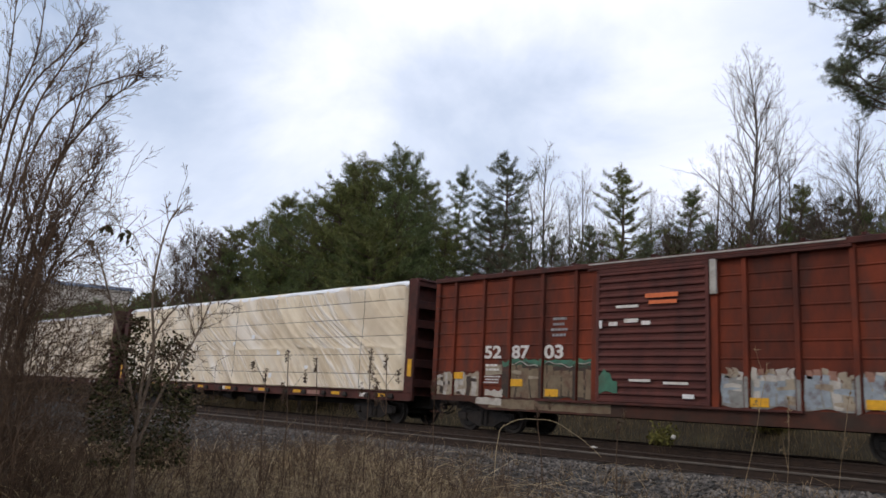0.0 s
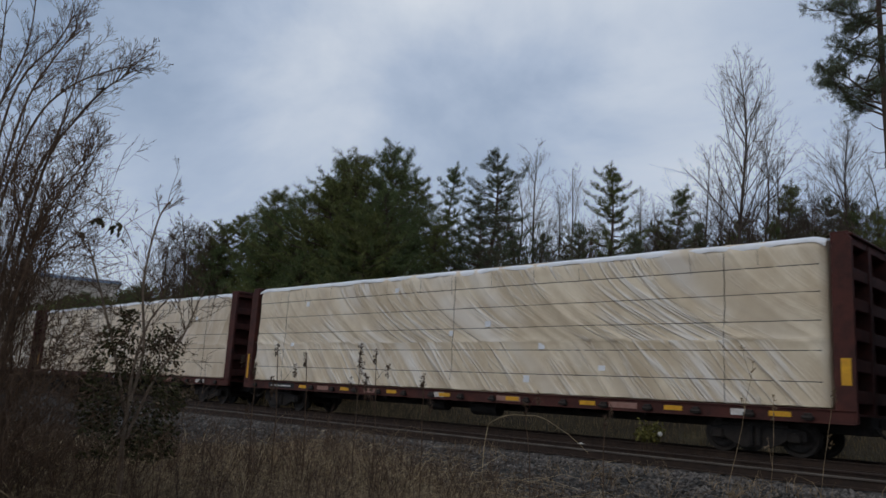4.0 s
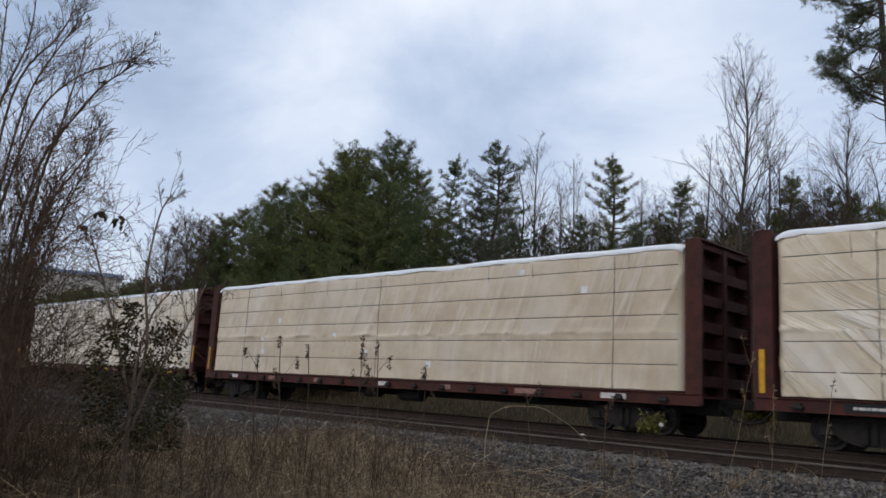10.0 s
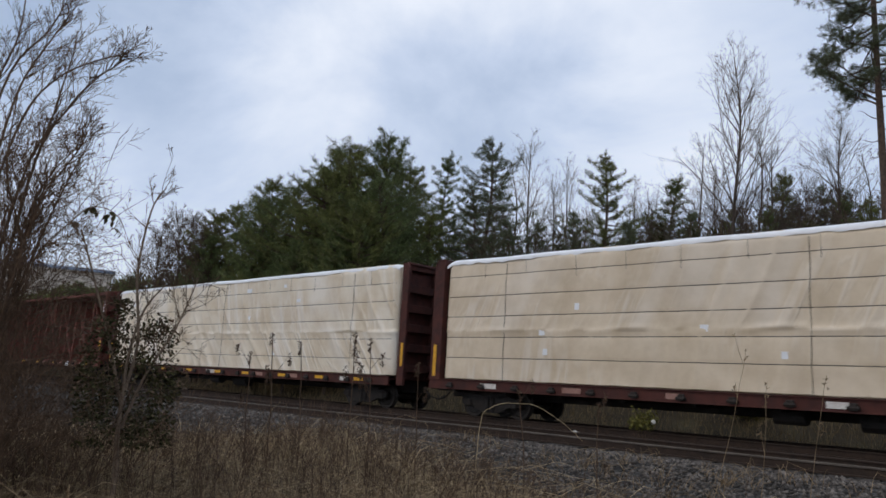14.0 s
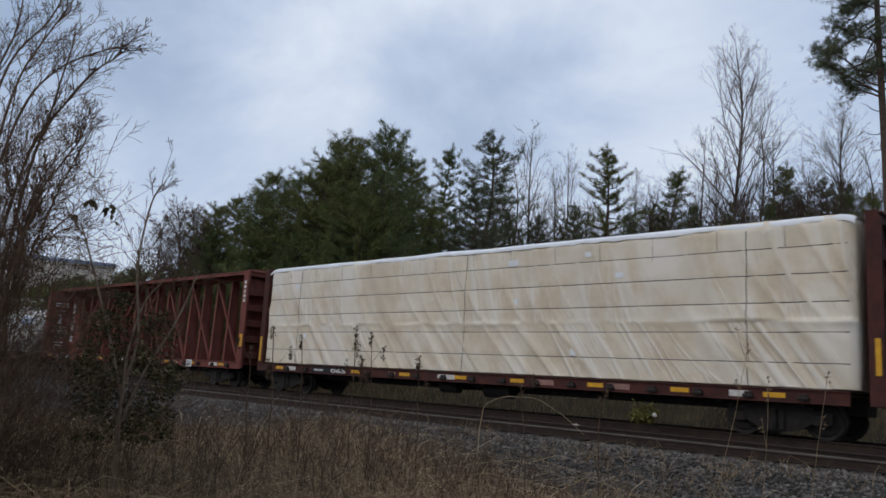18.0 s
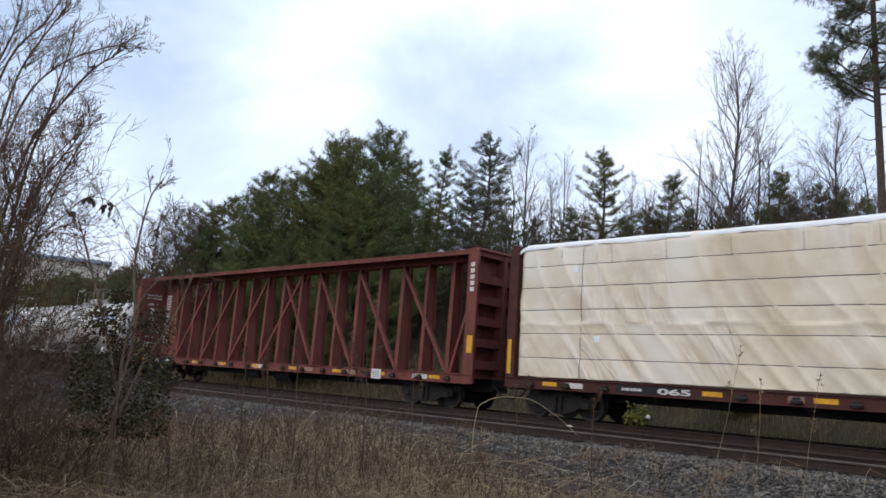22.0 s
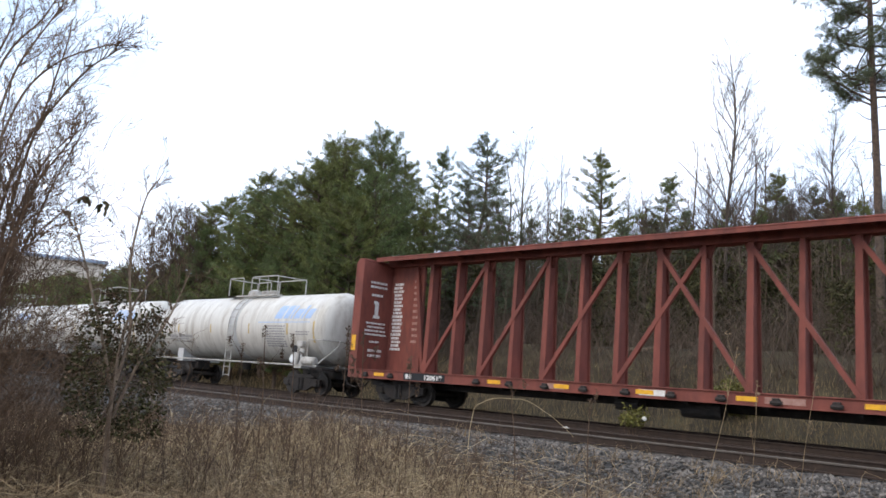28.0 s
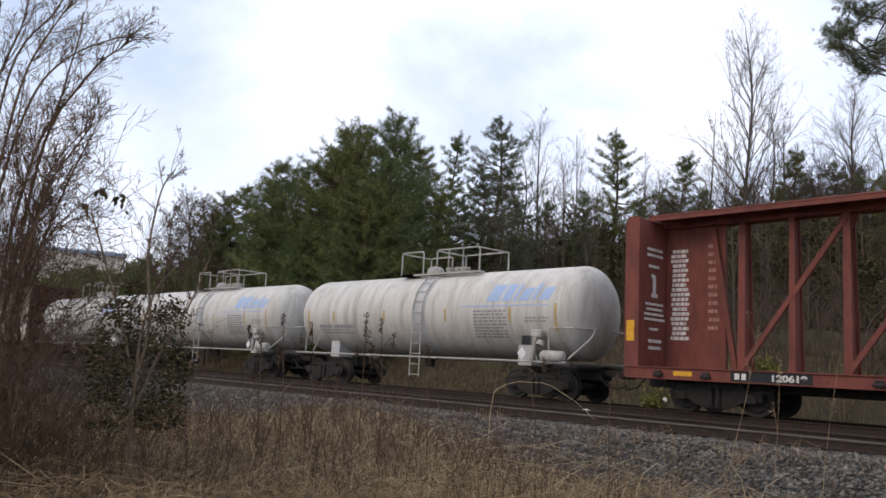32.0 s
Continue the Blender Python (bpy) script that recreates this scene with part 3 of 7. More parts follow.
# ---- ground ----
def ground_z(x, y):
    def seg(a, b, lo, hi):
        u = min(max((y - a) / (b - a), 0), 1)
        u = u * u * (3 - 2 * u)
        return lo + (hi - lo) * u
    if y < 12.5:
        z = seg(9.3, 12.5, -0.80, -0.20)
    elif y < 21.0:
        z = -0.20
    elif y < 23.0:
        z = seg(21.0, 23.0, -0.20, -0.55)
    elif y < 32.0:
        z = seg(23.0, 32.0, -0.55, 2.9)
    else:
        z = 2.9 + (min(y, 300) - 32) * 0.012
    if y < 12 or y > 21.4:
        k = 0.10 if y < 12 else 0.28
        z += k * noise.noise((x * 0.35, y * 0.35, 0.0)) + 0.4 * k * noise.noise((x * 1.3, y * 1.3, 4.0))
    return z


def build_ground():
    def axis(lo, hi, near_lo, near_hi, fine):
        a = list(np.arange(near_lo, near_hi + 1e-6, fine))
        step = fine
        while a[-1] < hi:
            step *= 1.35
            a.append(min(a[-1] + step, hi))
        step = fine
        while a[0] > lo:
            step *= 1.35
            a.insert(0, max(a[0] - step, lo))
        return a
    xs, ys = axis(-2500, 2500, -62, 14, 0.6), axis(-2500, 2500, -3, 42, 0.35)
    vs = [(x, y, ground_z(x, y)) for y in ys for x in xs]
    n = len(xs)
    fs = [(j * n + i, j * n + i + 1, (j + 1) * n + i + 1, (j + 1) * n + i) for j in range(len(ys) - 1) for i in range(n - 1)]
    solid("ground", Shape().add(vs, fs), GROUND, "brown soil and grey gravel ground beside the railway", "ground", kind="structure", smooth=True)


build_ground()


def build_track(y, name, label, x0, x1, shiny):
    track = thing(name, label, "railway track", kind="structure")
    for side in (-1, 1):
        yc = y + side * 0.7525
        web = Shape()
        web.box(x0, x1, yc - 0.07, yc + 0.07, -0.17, -0.145)
        web.box(x0, x1, yc - 0.010, yc + 0.010, -0.15, -0.035)
        rail = part("rail", web, RAIL_RUST, track)
        head = Shape().box(x0, x1, yc - 0.036, yc + 0.036, -0.038, 0.0, 0.008)
        part("rail_head", head, RAIL_HEAD if shiny == side else RAIL_RUST, rail, "polished running surface" if shiny == side else "")
    return track


TRACK_FAR = build_track(TRACK_Y, "track_1", "rusty railway track with wooden ties under the train", -320, 120, 0)
TRACK_NEAR = build_track(NEAR_TRACK_Y, "track_2", "empty railway track with worn steel rails in ballast", -320, 120, -1)
# ---- rolling stock: local x along the train, -y towards the field, z = 0 on the rail heads ----
WHEELSETS = []
CARS = []      # (thing, x of its middle at the start)
_shared = {}


def shared(key, make):
    if key not in _shared:
        _shared[key] = make()
    return _shared[key]


def wheelset_mesh():
    s = Shape()
    for side in (-1, 1):
        y = side * 0.745
        prof = [(-0.065, 0.10), (-0.065, 0.30), (-0.045, 0.34), (-0.06, 0.36), (-0.06, 0.42), (0.035, 0.425), (0.05, 0.45), (0.068, 0.45),
                (0.068, 0.36), (0.03, 0.33), (0.02, 0.2), (0.07, 0.13), (0.07, 0.10)]
        s.lathe([(a * -side, r) for a, r in prof] if side > 0 else prof, 28, "y", (0, y, 0))
        for k in range(6):
            w = k * math.pi / 3
            s.box(0.2 * math.cos(w) - 0.03, 0.2 * math.cos(w) + 0.03, y + side * 0.02, y + side * 0.075, 0.2 * math.sin(w) - 0.03, 0.2 * math.sin(w) + 0.03)
    s.lathe([(-1.0, 0.085), (1.0, 0.085)], 10, "y")
    for side in (-1, 1):
        s.lathe([(side * 1.0, 0.10), (side * 1.09, 0.10)] if side > 0 else [(-1.09, 0.10), (-1.0, 0.10)], 10, "y")
    return s.mesh("wheelset", WHEEL_STEEL)


def side_frame_mesh():
    o = [(-1.12, 0.36), (-1.12, 0.56), (-0.78, 0.60), (-0.52, 0.74), (0.52, 0.74), (0.78, 0.60), (1.12, 0.56), (1.12, 0.36),
         (0.72, 0.36), (0.52, 0.24), (0.26, 0.15), (-0.26, 0.15), (-0.52, 0.24), (-0.72, 0.36)]
    s = Shape().prism(o, -0.06, 0.06)
    for x in (-0.09, 0.09):
        s.tube([(x, -0.08, 0.2), (x, -0.08, 0.62)], 0.07, 8)
    for x in (-0.87, 0.87):
        s.box(x - 0.14, x + 0.14, -0.11, 0.08, 0.30, 0.52, 0.03)
    s.box(-0.75, -0.3, -0.09, 0.05, 0.60, 0.68, 0.02)
    s.box(0.3, 0.75, -0.09, 0.05, 0.60, 0.68, 0.02)
    return s.mesh("side_frame", GRIME)


def add_truck(car, x):
    bolster = shared("truck", lambda: Shape().box(-0.22, 0.22, -1.05, 1.05, 0.40, 0.66, 0.03).box(-0.5, 0.5, -0.5, 0.5, 0.6, 0.78, 0.03).mesh("truck", GRIME))
    truck = part("truck", bolster, None, car)
    truck.location = (x, 0, 0)
    frame_mesh = shared("side_frame", side_frame_mesh)
    for side in (-1, 1):
        f = part("side_frame", frame_mesh, None, truck)
        f.matrix_basis = pose(0, side * 1.0, 0, 0, 0, 0 if side < 0 else 180)
    wm = shared("wheelset", wheelset_mesh)
    for dx in (-0.87, 0.87):
        w = part("wheelset", wm, None, truck)
        w.location = (dx, 0, 0.425)
        WHEELSETS.append((w, dx))


def add_coupler(car, x, way):
    s = Shape().box(min(x, x + way * 0.75), max(x, x + way * 0.75), -0.09, 0.09, 0.74, 0.92, 0.02)
    s.box(min(x + way * 0.55, x + way * 0.85), max(x + way * 0.55, x + way * 0.85), -0.17, 0.17, 0.70, 0.97, 0.04)
    part("coupler", s, GRIME, car)
    h = Shape().tube([(x, -0.35, 0.75), (x + way * 0.25, -0.36, 0.5), (x + way * 0.6, -0.3, 0.42), (x + way * 0.8, -0.2, 0.55)], 0.028, 6)
    part("brake_hose", h, GRIME, car)


def add_deck(car, half, paint, rng, patches=True, clear=(99, 99), yellows=True):
    s = Shape()
    s.box(-half, half, -0.35, 0.35, 0.55, 0.95, 0.02)
    part("centre_sill", s, GRIME, car)
    d = Shape().box(-half, half, -1.33, 1.33, 0.95, 1.0)
    part("deck", d, paint, car)
    for side in (-1, 1):
        y = side * 1.38
        sill = Shape()
        sill.box(-half, half, y - 0.035, y + 0.035, 0.78, 1.05, 0.008)
        sill.box(-half, half, y - 0.075, y + 0.075, 1.035, 1.062, 0.004)
        sill.box(-half, half, y - 0.075, y + 0.075, 0.765, 0.79, 0.004)
        p = part("side_sill", sill, paint, car)
        if side > 0:
            continue
        wm = shared("winch", lambda: Shape().box(-0.08, 0.08, -0.07, 0.02, -0.09, 0.07, 0.015).tube([(-0.12, -0.04, -0.03), (0.12, -0.04, -0.03)], 0.045, 8).mesh("winch", GRIME))
        n = 18
        for i in range(n):
            x = -half + 0.9 + i * (2 * half - 1.8) / (n - 1)
            if clear[0] < x < clear[1]:
                continue
            w = part("winch", wm, None, p)
            w.location = (x, y - 0.055, 0.90)
        if patches:
            for i in range(9):
                x = -half + 1.5 + i * (2 * half - 3) / 8 + rng.uniform(-0.15, 0.15)
                if clear[0] - 0.3 < x < clear[1] + 0.3 or not yellows:
                    continue
                part("reflector", Shape().box(x - 0.24, x + 0.24, y - 0.048, y - 0.036, 0.86, 0.97, 0.004), YELLOW, p, "yellow reflective sheeting")
            for i in range(7):
                x = -half + 2.5 + i * (2 * half - 5) / 6 + rng.uniform(-0.5, 0.5)
                w = rng.uniform(0.2, 0.55)
                if clear[0] - 0.6 < x < clear[1] + 0.6:
                    continue
                part("stencil_patch", Shape().box(x - w, x + w * 0.6, y - 0.044, y - 0.036, 0.84, 0.98), PINK_PATCH if i % 3 else STENCIL, p, "faded patch of lettering")
    for i in range(12):
        x = -half + 1 + i * (2 * half - 2) / 11
        part("cross_bearer", Shape().prism([(x - 0.05, 0.94), (x + 0.05, 0.94), (x + 0.05, 0.70), (x - 0.05, 0.70)], -1.33, 1.33), GRIME, car)
    part("brake_cylinder", Shape().tube([(-1.2, -0.8, 0.62), (-0.5, -0.8, 0.62)], 0.19, 12), GRIME, car)
    part("air_reservoir", Shape().tube([(0.6, -0.75, 0.6), (1.6, -0.75, 0.6)], 0.22, 12), GRIME, car)


def add_bulkhead(car, x_in, way, paint, top, inner_paint=None, t=0.42, reflect=(0.2, 1.6, 2.1)):
    """x_in: the face towards the load; way: +1 or -1, outwards; reflect: width, foot and head of the reflector."""
    lo, hi = sorted((x_in, x_in + way * 0.05))
    pl = Shape().box(lo, hi, -1.30, 1.30, 1.0, top - 0.08)
    bulk = part("bulkhead", pl, inner_paint or paint, car)
    lo, hi = sorted((x_in, x_in + way * t))
    for side in (-1, 1):
        y0, y1 = (-1.40, -1.30) if side < 0 else (1.30, 1.40)
        o = [(lo, 0.79), (hi, 0.79), (hi, top - 0.22), (hi - way * 0.0, top - 0.1), (x_in, top), (lo, top - 0.02)]
        if way > 0:
            o = [(lo, 0.79), (hi, 0.79), (hi, top - 0.16), (hi - 0.12, top), (lo, top)]
        else:
            o = [(lo, 0.79), (hi, 0.79), (hi, top), (lo + 0.12, top), (lo, top - 0.16)]
        post = Shape().prism(o, y0, y1)
        p = part("corner_post", post, paint, bulk)
        if side < 0 and reflect:
            xm = (lo + hi) / 2 + way * 0.03
            yl = Shape().box(xm - reflect[0] / 2, xm + reflect[0] / 2, -1.412, -1.40, reflect[1], reflect[2], 0.004)
            ob = part("reflector", yl, YELLOW, bulk, "yellow reflective sheeting")
    a, b = sorted((x_in + way * 0.05, x_in + way * t))
    for z in (1.35, 2.0, 2.65, 3.3, 3.95, top - 0.10):
        part("rib", Shape().box(a, b - 0.08, -1.30, 1.30, z - 0.13, z + 0.13, 0.01), inner_paint or paint, bulk)
    part("cap", Shape().box(a, b, -1.30, 1.30, top - 0.06, top - 0.02, 0.005), paint, bulk)
    for y in (-0.02,):
        part("stiffener", Shape().box(a, b - 0.05, y - 0.09, y + 0.09, 1.0, top - 0.1), inner_paint or paint, bulk)
    if way > 0:
        rung = shared("grab_iron", lambda: Shape().tube([(0, -0.2, 0), (0.07, -0.2, 0), (0.07, 0.2, 0), (0, 0.2, 0)], 0.012, 5).mesh("grab_iron", GRIME))
        for i in range(7):
            g = part("grab_iron", rung, None, bulk)
            g.location = (x_in + way * t, 0.98, 1.2 + i * 0.4)
    return bulk


def flat_car(name, label, middle, half, paint, rng, top, truss, trim=(0.0, 0.0), thick=0.42, clear=(99, 99), reflect=((0.13, 1.14, 2.10), (0.11, 1.40, 2.15)), yellows=True):
    car = thing(name, label, "freight car", "cars of the train")
    CARS.append((car, middle))
    add_deck(car, half - 0.05 - max(trim), paint, rng, True, (-8.7, -6.7) if truss else clear, yellows)
    for way in (-1, 1):
        end = half - trim[(way + 1) // 2]
        add_bulkhead(car, way * (end - thick), way, paint, top, None, thick, reflect[(way + 1) // 2])
        add_coupler(car, way * end, way)
        add_truck(car, way * (half - 2.25))
    if truss:
        # a wide top plate with turned-down edges over a box girder
        a, b = -half + 0.30, half - 0.36 - trim[1]
        chord = Shape().box(a, b, -0.80, 0.80, top + 0.06, top + 0.11, 0.01)
        for y in (-0.79, 0.77):
            chord.box(a, b, y, y + 0.025, top - 0.04, top + 0.065)
        chord.box(a, b, -0.20, 0.20, top - 0.16, top + 0.062, 0.01)
        for x in np.arange(a + 1.2, b, 2.45):
            chord.prism([(x - 0.02, top + 0.06), (x + 0.02, top + 0.06), (x + 0.02, top - 0.03), (x - 0.02, top - 0.03)], -0.76, 0.76)
    else:
        chord = Shape().box(-half + 0.42, half - 0.42 - trim[1], -0.42, 0.42, top - 0.10, top - 0.04, 0.01)
        chord.box(-half + 0.42 + trim[0], half - 0.42 - trim[1], -0.20, 0.20, top - 0.26, top - 0.10, 0.01)
    part("top_chord", chord, paint, car)
    if not truss:
        return car
    xs = [-8.89 + 1.208 * i for i in range(16)]
    z0, z1 = 1.0, top - 0.14
    for i, x in enumerate(xs):
        wide = (0.095, 0.075) if i in (0, 2, 4, 7, 9, 11, 13, 15) else (0.075, 0.062)
        s = Shape()
        for y in (-1, 1):
            (a, ya), (b, yb) = (wide[0], 0.27), (wide[1], 0.17)
            vs = [(x - a, y * ya - 0.012, z0), (x + a, y * ya - 0.012, z0), (x + a, y * ya + 0.012, z0), (x - a, y * ya + 0.012, z0),
                  (x - b, y * yb - 0.012, z1), (x + b, y * yb - 0.012, z1), (x + b, y * yb + 0.012, z1), (x - b, y * yb + 0.012, z1)]
            s.add(vs, [(3, 2, 1, 0), (4, 5, 6, 7), (0, 1, 5, 4), (1, 2, 6, 5), (2, 3, 7, 6), (3, 0, 4, 7)])
        s.add([(x - 0.012, -0.255, z0), (x - 0.012, 0.255, z0), (x - 0.012, 0.155, z1), (x - 0.012, -0.155, z1),
               (x + 0.012, -0.255, z0), (x + 0.012, 0.255, z0), (x + 0.012, 0.155, z1), (x + 0.012, -0.155, z1)],
              [(0, 3, 2, 1), (4, 5, 6, 7), (0, 1, 5, 4), (1, 2, 6, 5), (2, 3, 7, 6), (3, 0, 4, 7)])
        part("post", s, paint, car)
        if i in (2, 4, 6, 7, 8, 9, 11, 13):
            g = Shape().prism([(x - 0.24, z1 + 0.02), (x + 0.24, z1 + 0.02), (x + 0.12, z1 - 0.34), (x - 0.12, z1 - 0.34)], -0.03, 0.03)
            part("gusset", g, paint, car)
    for a, b in ((0, 2), (2, 4), (4, 6), (6, 8), (9, 7), (11, 9), (13, 11), (15, 13)):
        part("diagonal", Shape().beam((xs[a], -0.25, z0 + 0.1), (xs[b], -0.15, z1 - 0.12), 0.115, 0.10), paint, car)
    part("diagonal", Shape().beam((half - 0.95, -0.2, z1 - 0.1), (xs[15] + 0.22, -0.3, z0 + 0.1), 0.10, 0.12), paint, car)
    part("end_post", Shape().box(half - 0.72, half - 0.58, -0.16, 0.16, z0, z1, 0.01), paint, car)
    xl = -half + 0.42
    panel = part("end_panel", Shape().box(xl, xl + 1.62, -0.05, 0.05, 1.0, z1 + 0.05), paint, car, "solid end panel of the centre beam")
    part("diagonal", Shape().beam((xl + 1.35, -0.14, z1 - 0.1), (xs[0] - 0.2, -0.14, z0 + 0.1), 0.12, 0.10), paint, car)
    tagged(part("stencil", bars(rng, xl + 0.12, xl + 0.66, 1.75, 4.15, -0.05, 19, 1.15), STENCIL, panel, "column of worn white writing"), kind="stuff")
    tagged(part("stencil", bars(rng, xl + 1.15, xl + 1.45, 2.0, 4.3, -0.05, 11, 0.7), PINK_PATCH, panel, "faded writing"), kind="stuff")
    bl = [o for o in car.children if o.name.startswith("bulkhead")][0]
    for k, (y0, y1, a, b, rows) in enumerate(((0.15, 1.1, 3.85, 4.15, 2), (0.3, 0.9, 3.55, 3.72, 1), (0.1, 1.15, 2.2, 2.72, 4), (0.35, 0.85, 1.95, 2.08, 1), (0.3, 0.95, 1.45, 1.8, 2))):
        st = tagged(part("stencil", bars(rng, y0, y1, a, b, 0, rows), STENCIL, bl, "white writing on the bulkhead"), kind="stuff")
        st.matrix_basis = pose(xl + 0.004, -1.28, 0, 0, 0, 90)
    lg = Shape().box(0.50, 0.66, -0.006, 0, 2.85, 3.4).box(0.44, 0.74, -0.006, 0, 2.83, 2.93).box(0.44, 0.6, -0.006, 0, 3.33, 3.43)
    st = part("emblem", lg, STENCIL, bl, "white painted emblem")
    st.matrix_basis = pose(xl + 0.004, -1.28, 0, 0, 0, 90)
    br = [o for o in car.children if o.name.startswith("bulkhead")][1]
    v = Shape()
    for i in range(5):
        z = 4.42 - i * 0.19
        v.box(half - trim[1] - 0.28, half - trim[1] - 0.12, -1.408, -1.40, z - 0.13, z)
    part("stencil", v, STENCIL, br, "column of white letter blocks")
    return car


def wrapped_load(label, middle, x0, x1, wrap, seed, lean, strength, top=4.74):
    """Stacked lumber in plastic wrap: one side block towards the field, one behind, a white hood on top."""
    rng = random.Random(seed)
    load = thing("wrapped_lumber_load", label, "lumber load", "wrapped lumber loads")
    CARS.append((load, middle))
    L = x1 - x0
    tiers = [1.064, 1.72, 2.33, 2.95, 3.56, 4.18, top - 0.02]
    if seed % 2:
        tiers = [1.064, 1.62, 2.28, 2.93, 3.55, 4.15, top - 0.02]
    nx, nz = int(L / 0.05), 72
    seam = 2.52

    def swell(x, z):
        """How far the film stands off the stacks: hanging folds above the seam, tucked ones below it."""
        fall = 4.75 - z
        bow = fall * (fall * 0.4 * lean + 0.45 * lean) if z > seam else (seam - z) * (0.9 if lean > 0 else -0.1) + 3.7
        a = noise.noise(((x - bow) * 0.7 + seed * 7.1, z * 0.12, seed))
        b = noise.noise(((x - bow) * 1.25 + seed * 3.3, z * 0.2, seed + 9.0))
        c = noise.noise(((x - bow) * 4.4, z * 0.4, seed + 21.0))
        r = (1 - abs(a)) ** 7 * 0.055 + (1 - abs(b)) ** 7 * 0.042 * strength + (1 - abs(c)) ** 5 * 0.005 * strength
        patchy = 0.35 + 1.0 * max(0.0, noise.noise((x * 0.25, z * 0.5, seed + 40.0)) + 0.35)
        bunch = 0.035 * math.exp(-((z - seam - 0.06 * noise.noise((x * 0.8, seed, 6.0))) / 0.07) ** 2) * max(0.0, 0.5 + noise.noise((x * 0.5, seed, 12.0)))
        return r * patchy + bunch + 0.02 * noise.noise((x * 0.45, z * 1.2, seed + 50.0))

    vs, fs = [], []
    for j in range(nz + 1):
        z = 1.064 + (top - 1.064) * j / nz
        for i in range(nx + 1):
            x = x0 + L * i / nx
            d = swell(x, z)
            near = min(abs(z - tz) for tz in tiers[1:-1])
            d -= 0.008 * math.exp(-(near / 0.03) ** 2)
            e = min(x - x0, x1 - x)
            inset = 0.13 * max(0.0, 1 - e / 0.22) ** 2
            up = max(0.0, (z - (top - 0.25)) / 0.25)
            d -= inset + 0.12 * up ** 2.2
            zz = z
            if j == 0:
                zz = z + 0.03 * noise.noise((x * 1.7, 0, seed + 3.0)) + 0.03
            xx = x + (0.10 * up ** 2 * (1 if x < x0 + 0.25 else -1 if x > x1 - 0.25 else 0))
            vs.append((xx, -1.34 - d, zz))
    for j in range(nz):
        for i in range(nx):
            k = j * (nx + 1) + i
            fs.append((k, k + 1, k + nx + 2, k + nx + 1))
    o = len(vs)
    back = []
    for j in (0, nz):
        for i in (0, nx):
            vs.append((vs[j * (nx + 1) + i][0], -0.25, vs[j * (nx + 1) + i][2]))
    row = nx + 1
    left = [j * row for j in range(nz + 1)]
    right = [j * row + nx for j in range(nz + 1)]
    fs.append(tuple(left + [o + 2, o]))
    fs.append(tuple(reversed(right + [o + 3, o + 1])))
    fs.append(tuple([o] + list(range(0, row))[::1] + [o + 1])[::-1])
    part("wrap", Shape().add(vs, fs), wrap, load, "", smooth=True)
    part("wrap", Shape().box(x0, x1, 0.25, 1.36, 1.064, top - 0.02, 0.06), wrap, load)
    hv, hf = [], []
    ny = 9
    for i in range(nx // 2 + 1):
        x = x0 + L * i / (nx // 2)
        drop = 0.13 + 0.06 * noise.noise((x * 0.8, seed, 5.0)) + 0.035 * noise.noise((x * 3.1, seed, 8.0))
        sag = 0.03 * noise.noise((x * 0.5, seed, 2.0))
        e = min(x - x0, x1 - x)
        dip = 0.10 * max(0.0, 1 - e / 0.3) ** 2
        for y, z in ((-1.37, -drop), (-1.375, -0.5 * drop), (-1.33, -0.015), (-1.22, 0.035), (-0.6, 0.07), (0.0, 0.06), (0.6, 0.07), (1.25, 0.035), (1.37, -drop)):
            hv.append((x, y + 0.012 * noise.noise((x * 2.3, y, seed)), top - 0.02 + z + sag - dip))
    for i in range(nx // 2):
        for k in range(ny - 1):
            a = i * ny + k
            hf.append((a, a + ny, a + ny + 1, a + 1))
    part("hood", Shape().add(hv, hf), WRAP_WHITE, load, "white plastic hood over the stacks", smooth=True)
    for tz in tiers[1:-1]:
        pts = []
        n = 150
        for i in range(n + 1):
            x = x0 + 0.15 + (L - 0.3) * i / n
            pts.append((x, -1.340 - swell(x, tz) + 0.006, tz + 0.006 * noise.noise((x * 0.4, tz, seed))))
        part("strap", Shape().tube(pts, 0.011, 4), STRAP, load)
    for i in range(1, 10):
        x = x0 + L * i / 10 + rng.uniform(-0.3, 0.3)
        if i % 4 == 1:
            pts = [(x + rng.uniform(-0.015, 0.015), -1.346 - swell(x, 1.09 + (top - 1.3) * k / 11), 1.09 + (top - 1.3) * k / 11) for k in range(12)]
            part("strap", Shape().tube(pts, 0.009, 4), STRAP, load)
    for i in range(1, 14):
        x = x0 + L * i / 14 + rng.uniform(-0.1, 0.1)
        zs = [top - 0.16 - 0.5 * rng.uniform(0.6, 1.2) * k / 5 for k in range(6)]
        part("strap", Shape().tube([(x + 0.004 * k, -1.335 - swell(x, z) + (0.12 * max(0.0, (z - top + 0.25) / 0.25) ** 2.2), z) for k, z in enumerate(zs)], 0.010, 4), STRAP, load)
    for i in range(8):
        x, z = rng.uniform(x0 + 1, x1 - 1), rng.choice(tiers[1:6]) + rng.choice((-0.14, 0.12, 0.2))
        w, h, y = rng.uniform(0.07, 0.12), rng.uniform(0.06, 0.10), -1.347 - swell(x, z)
        part("tape_patch", Shape().box(x - w, x + w, y - 0.006, y + 0.02, z - h, z + h), WRAP_WHITE, load)
    return load


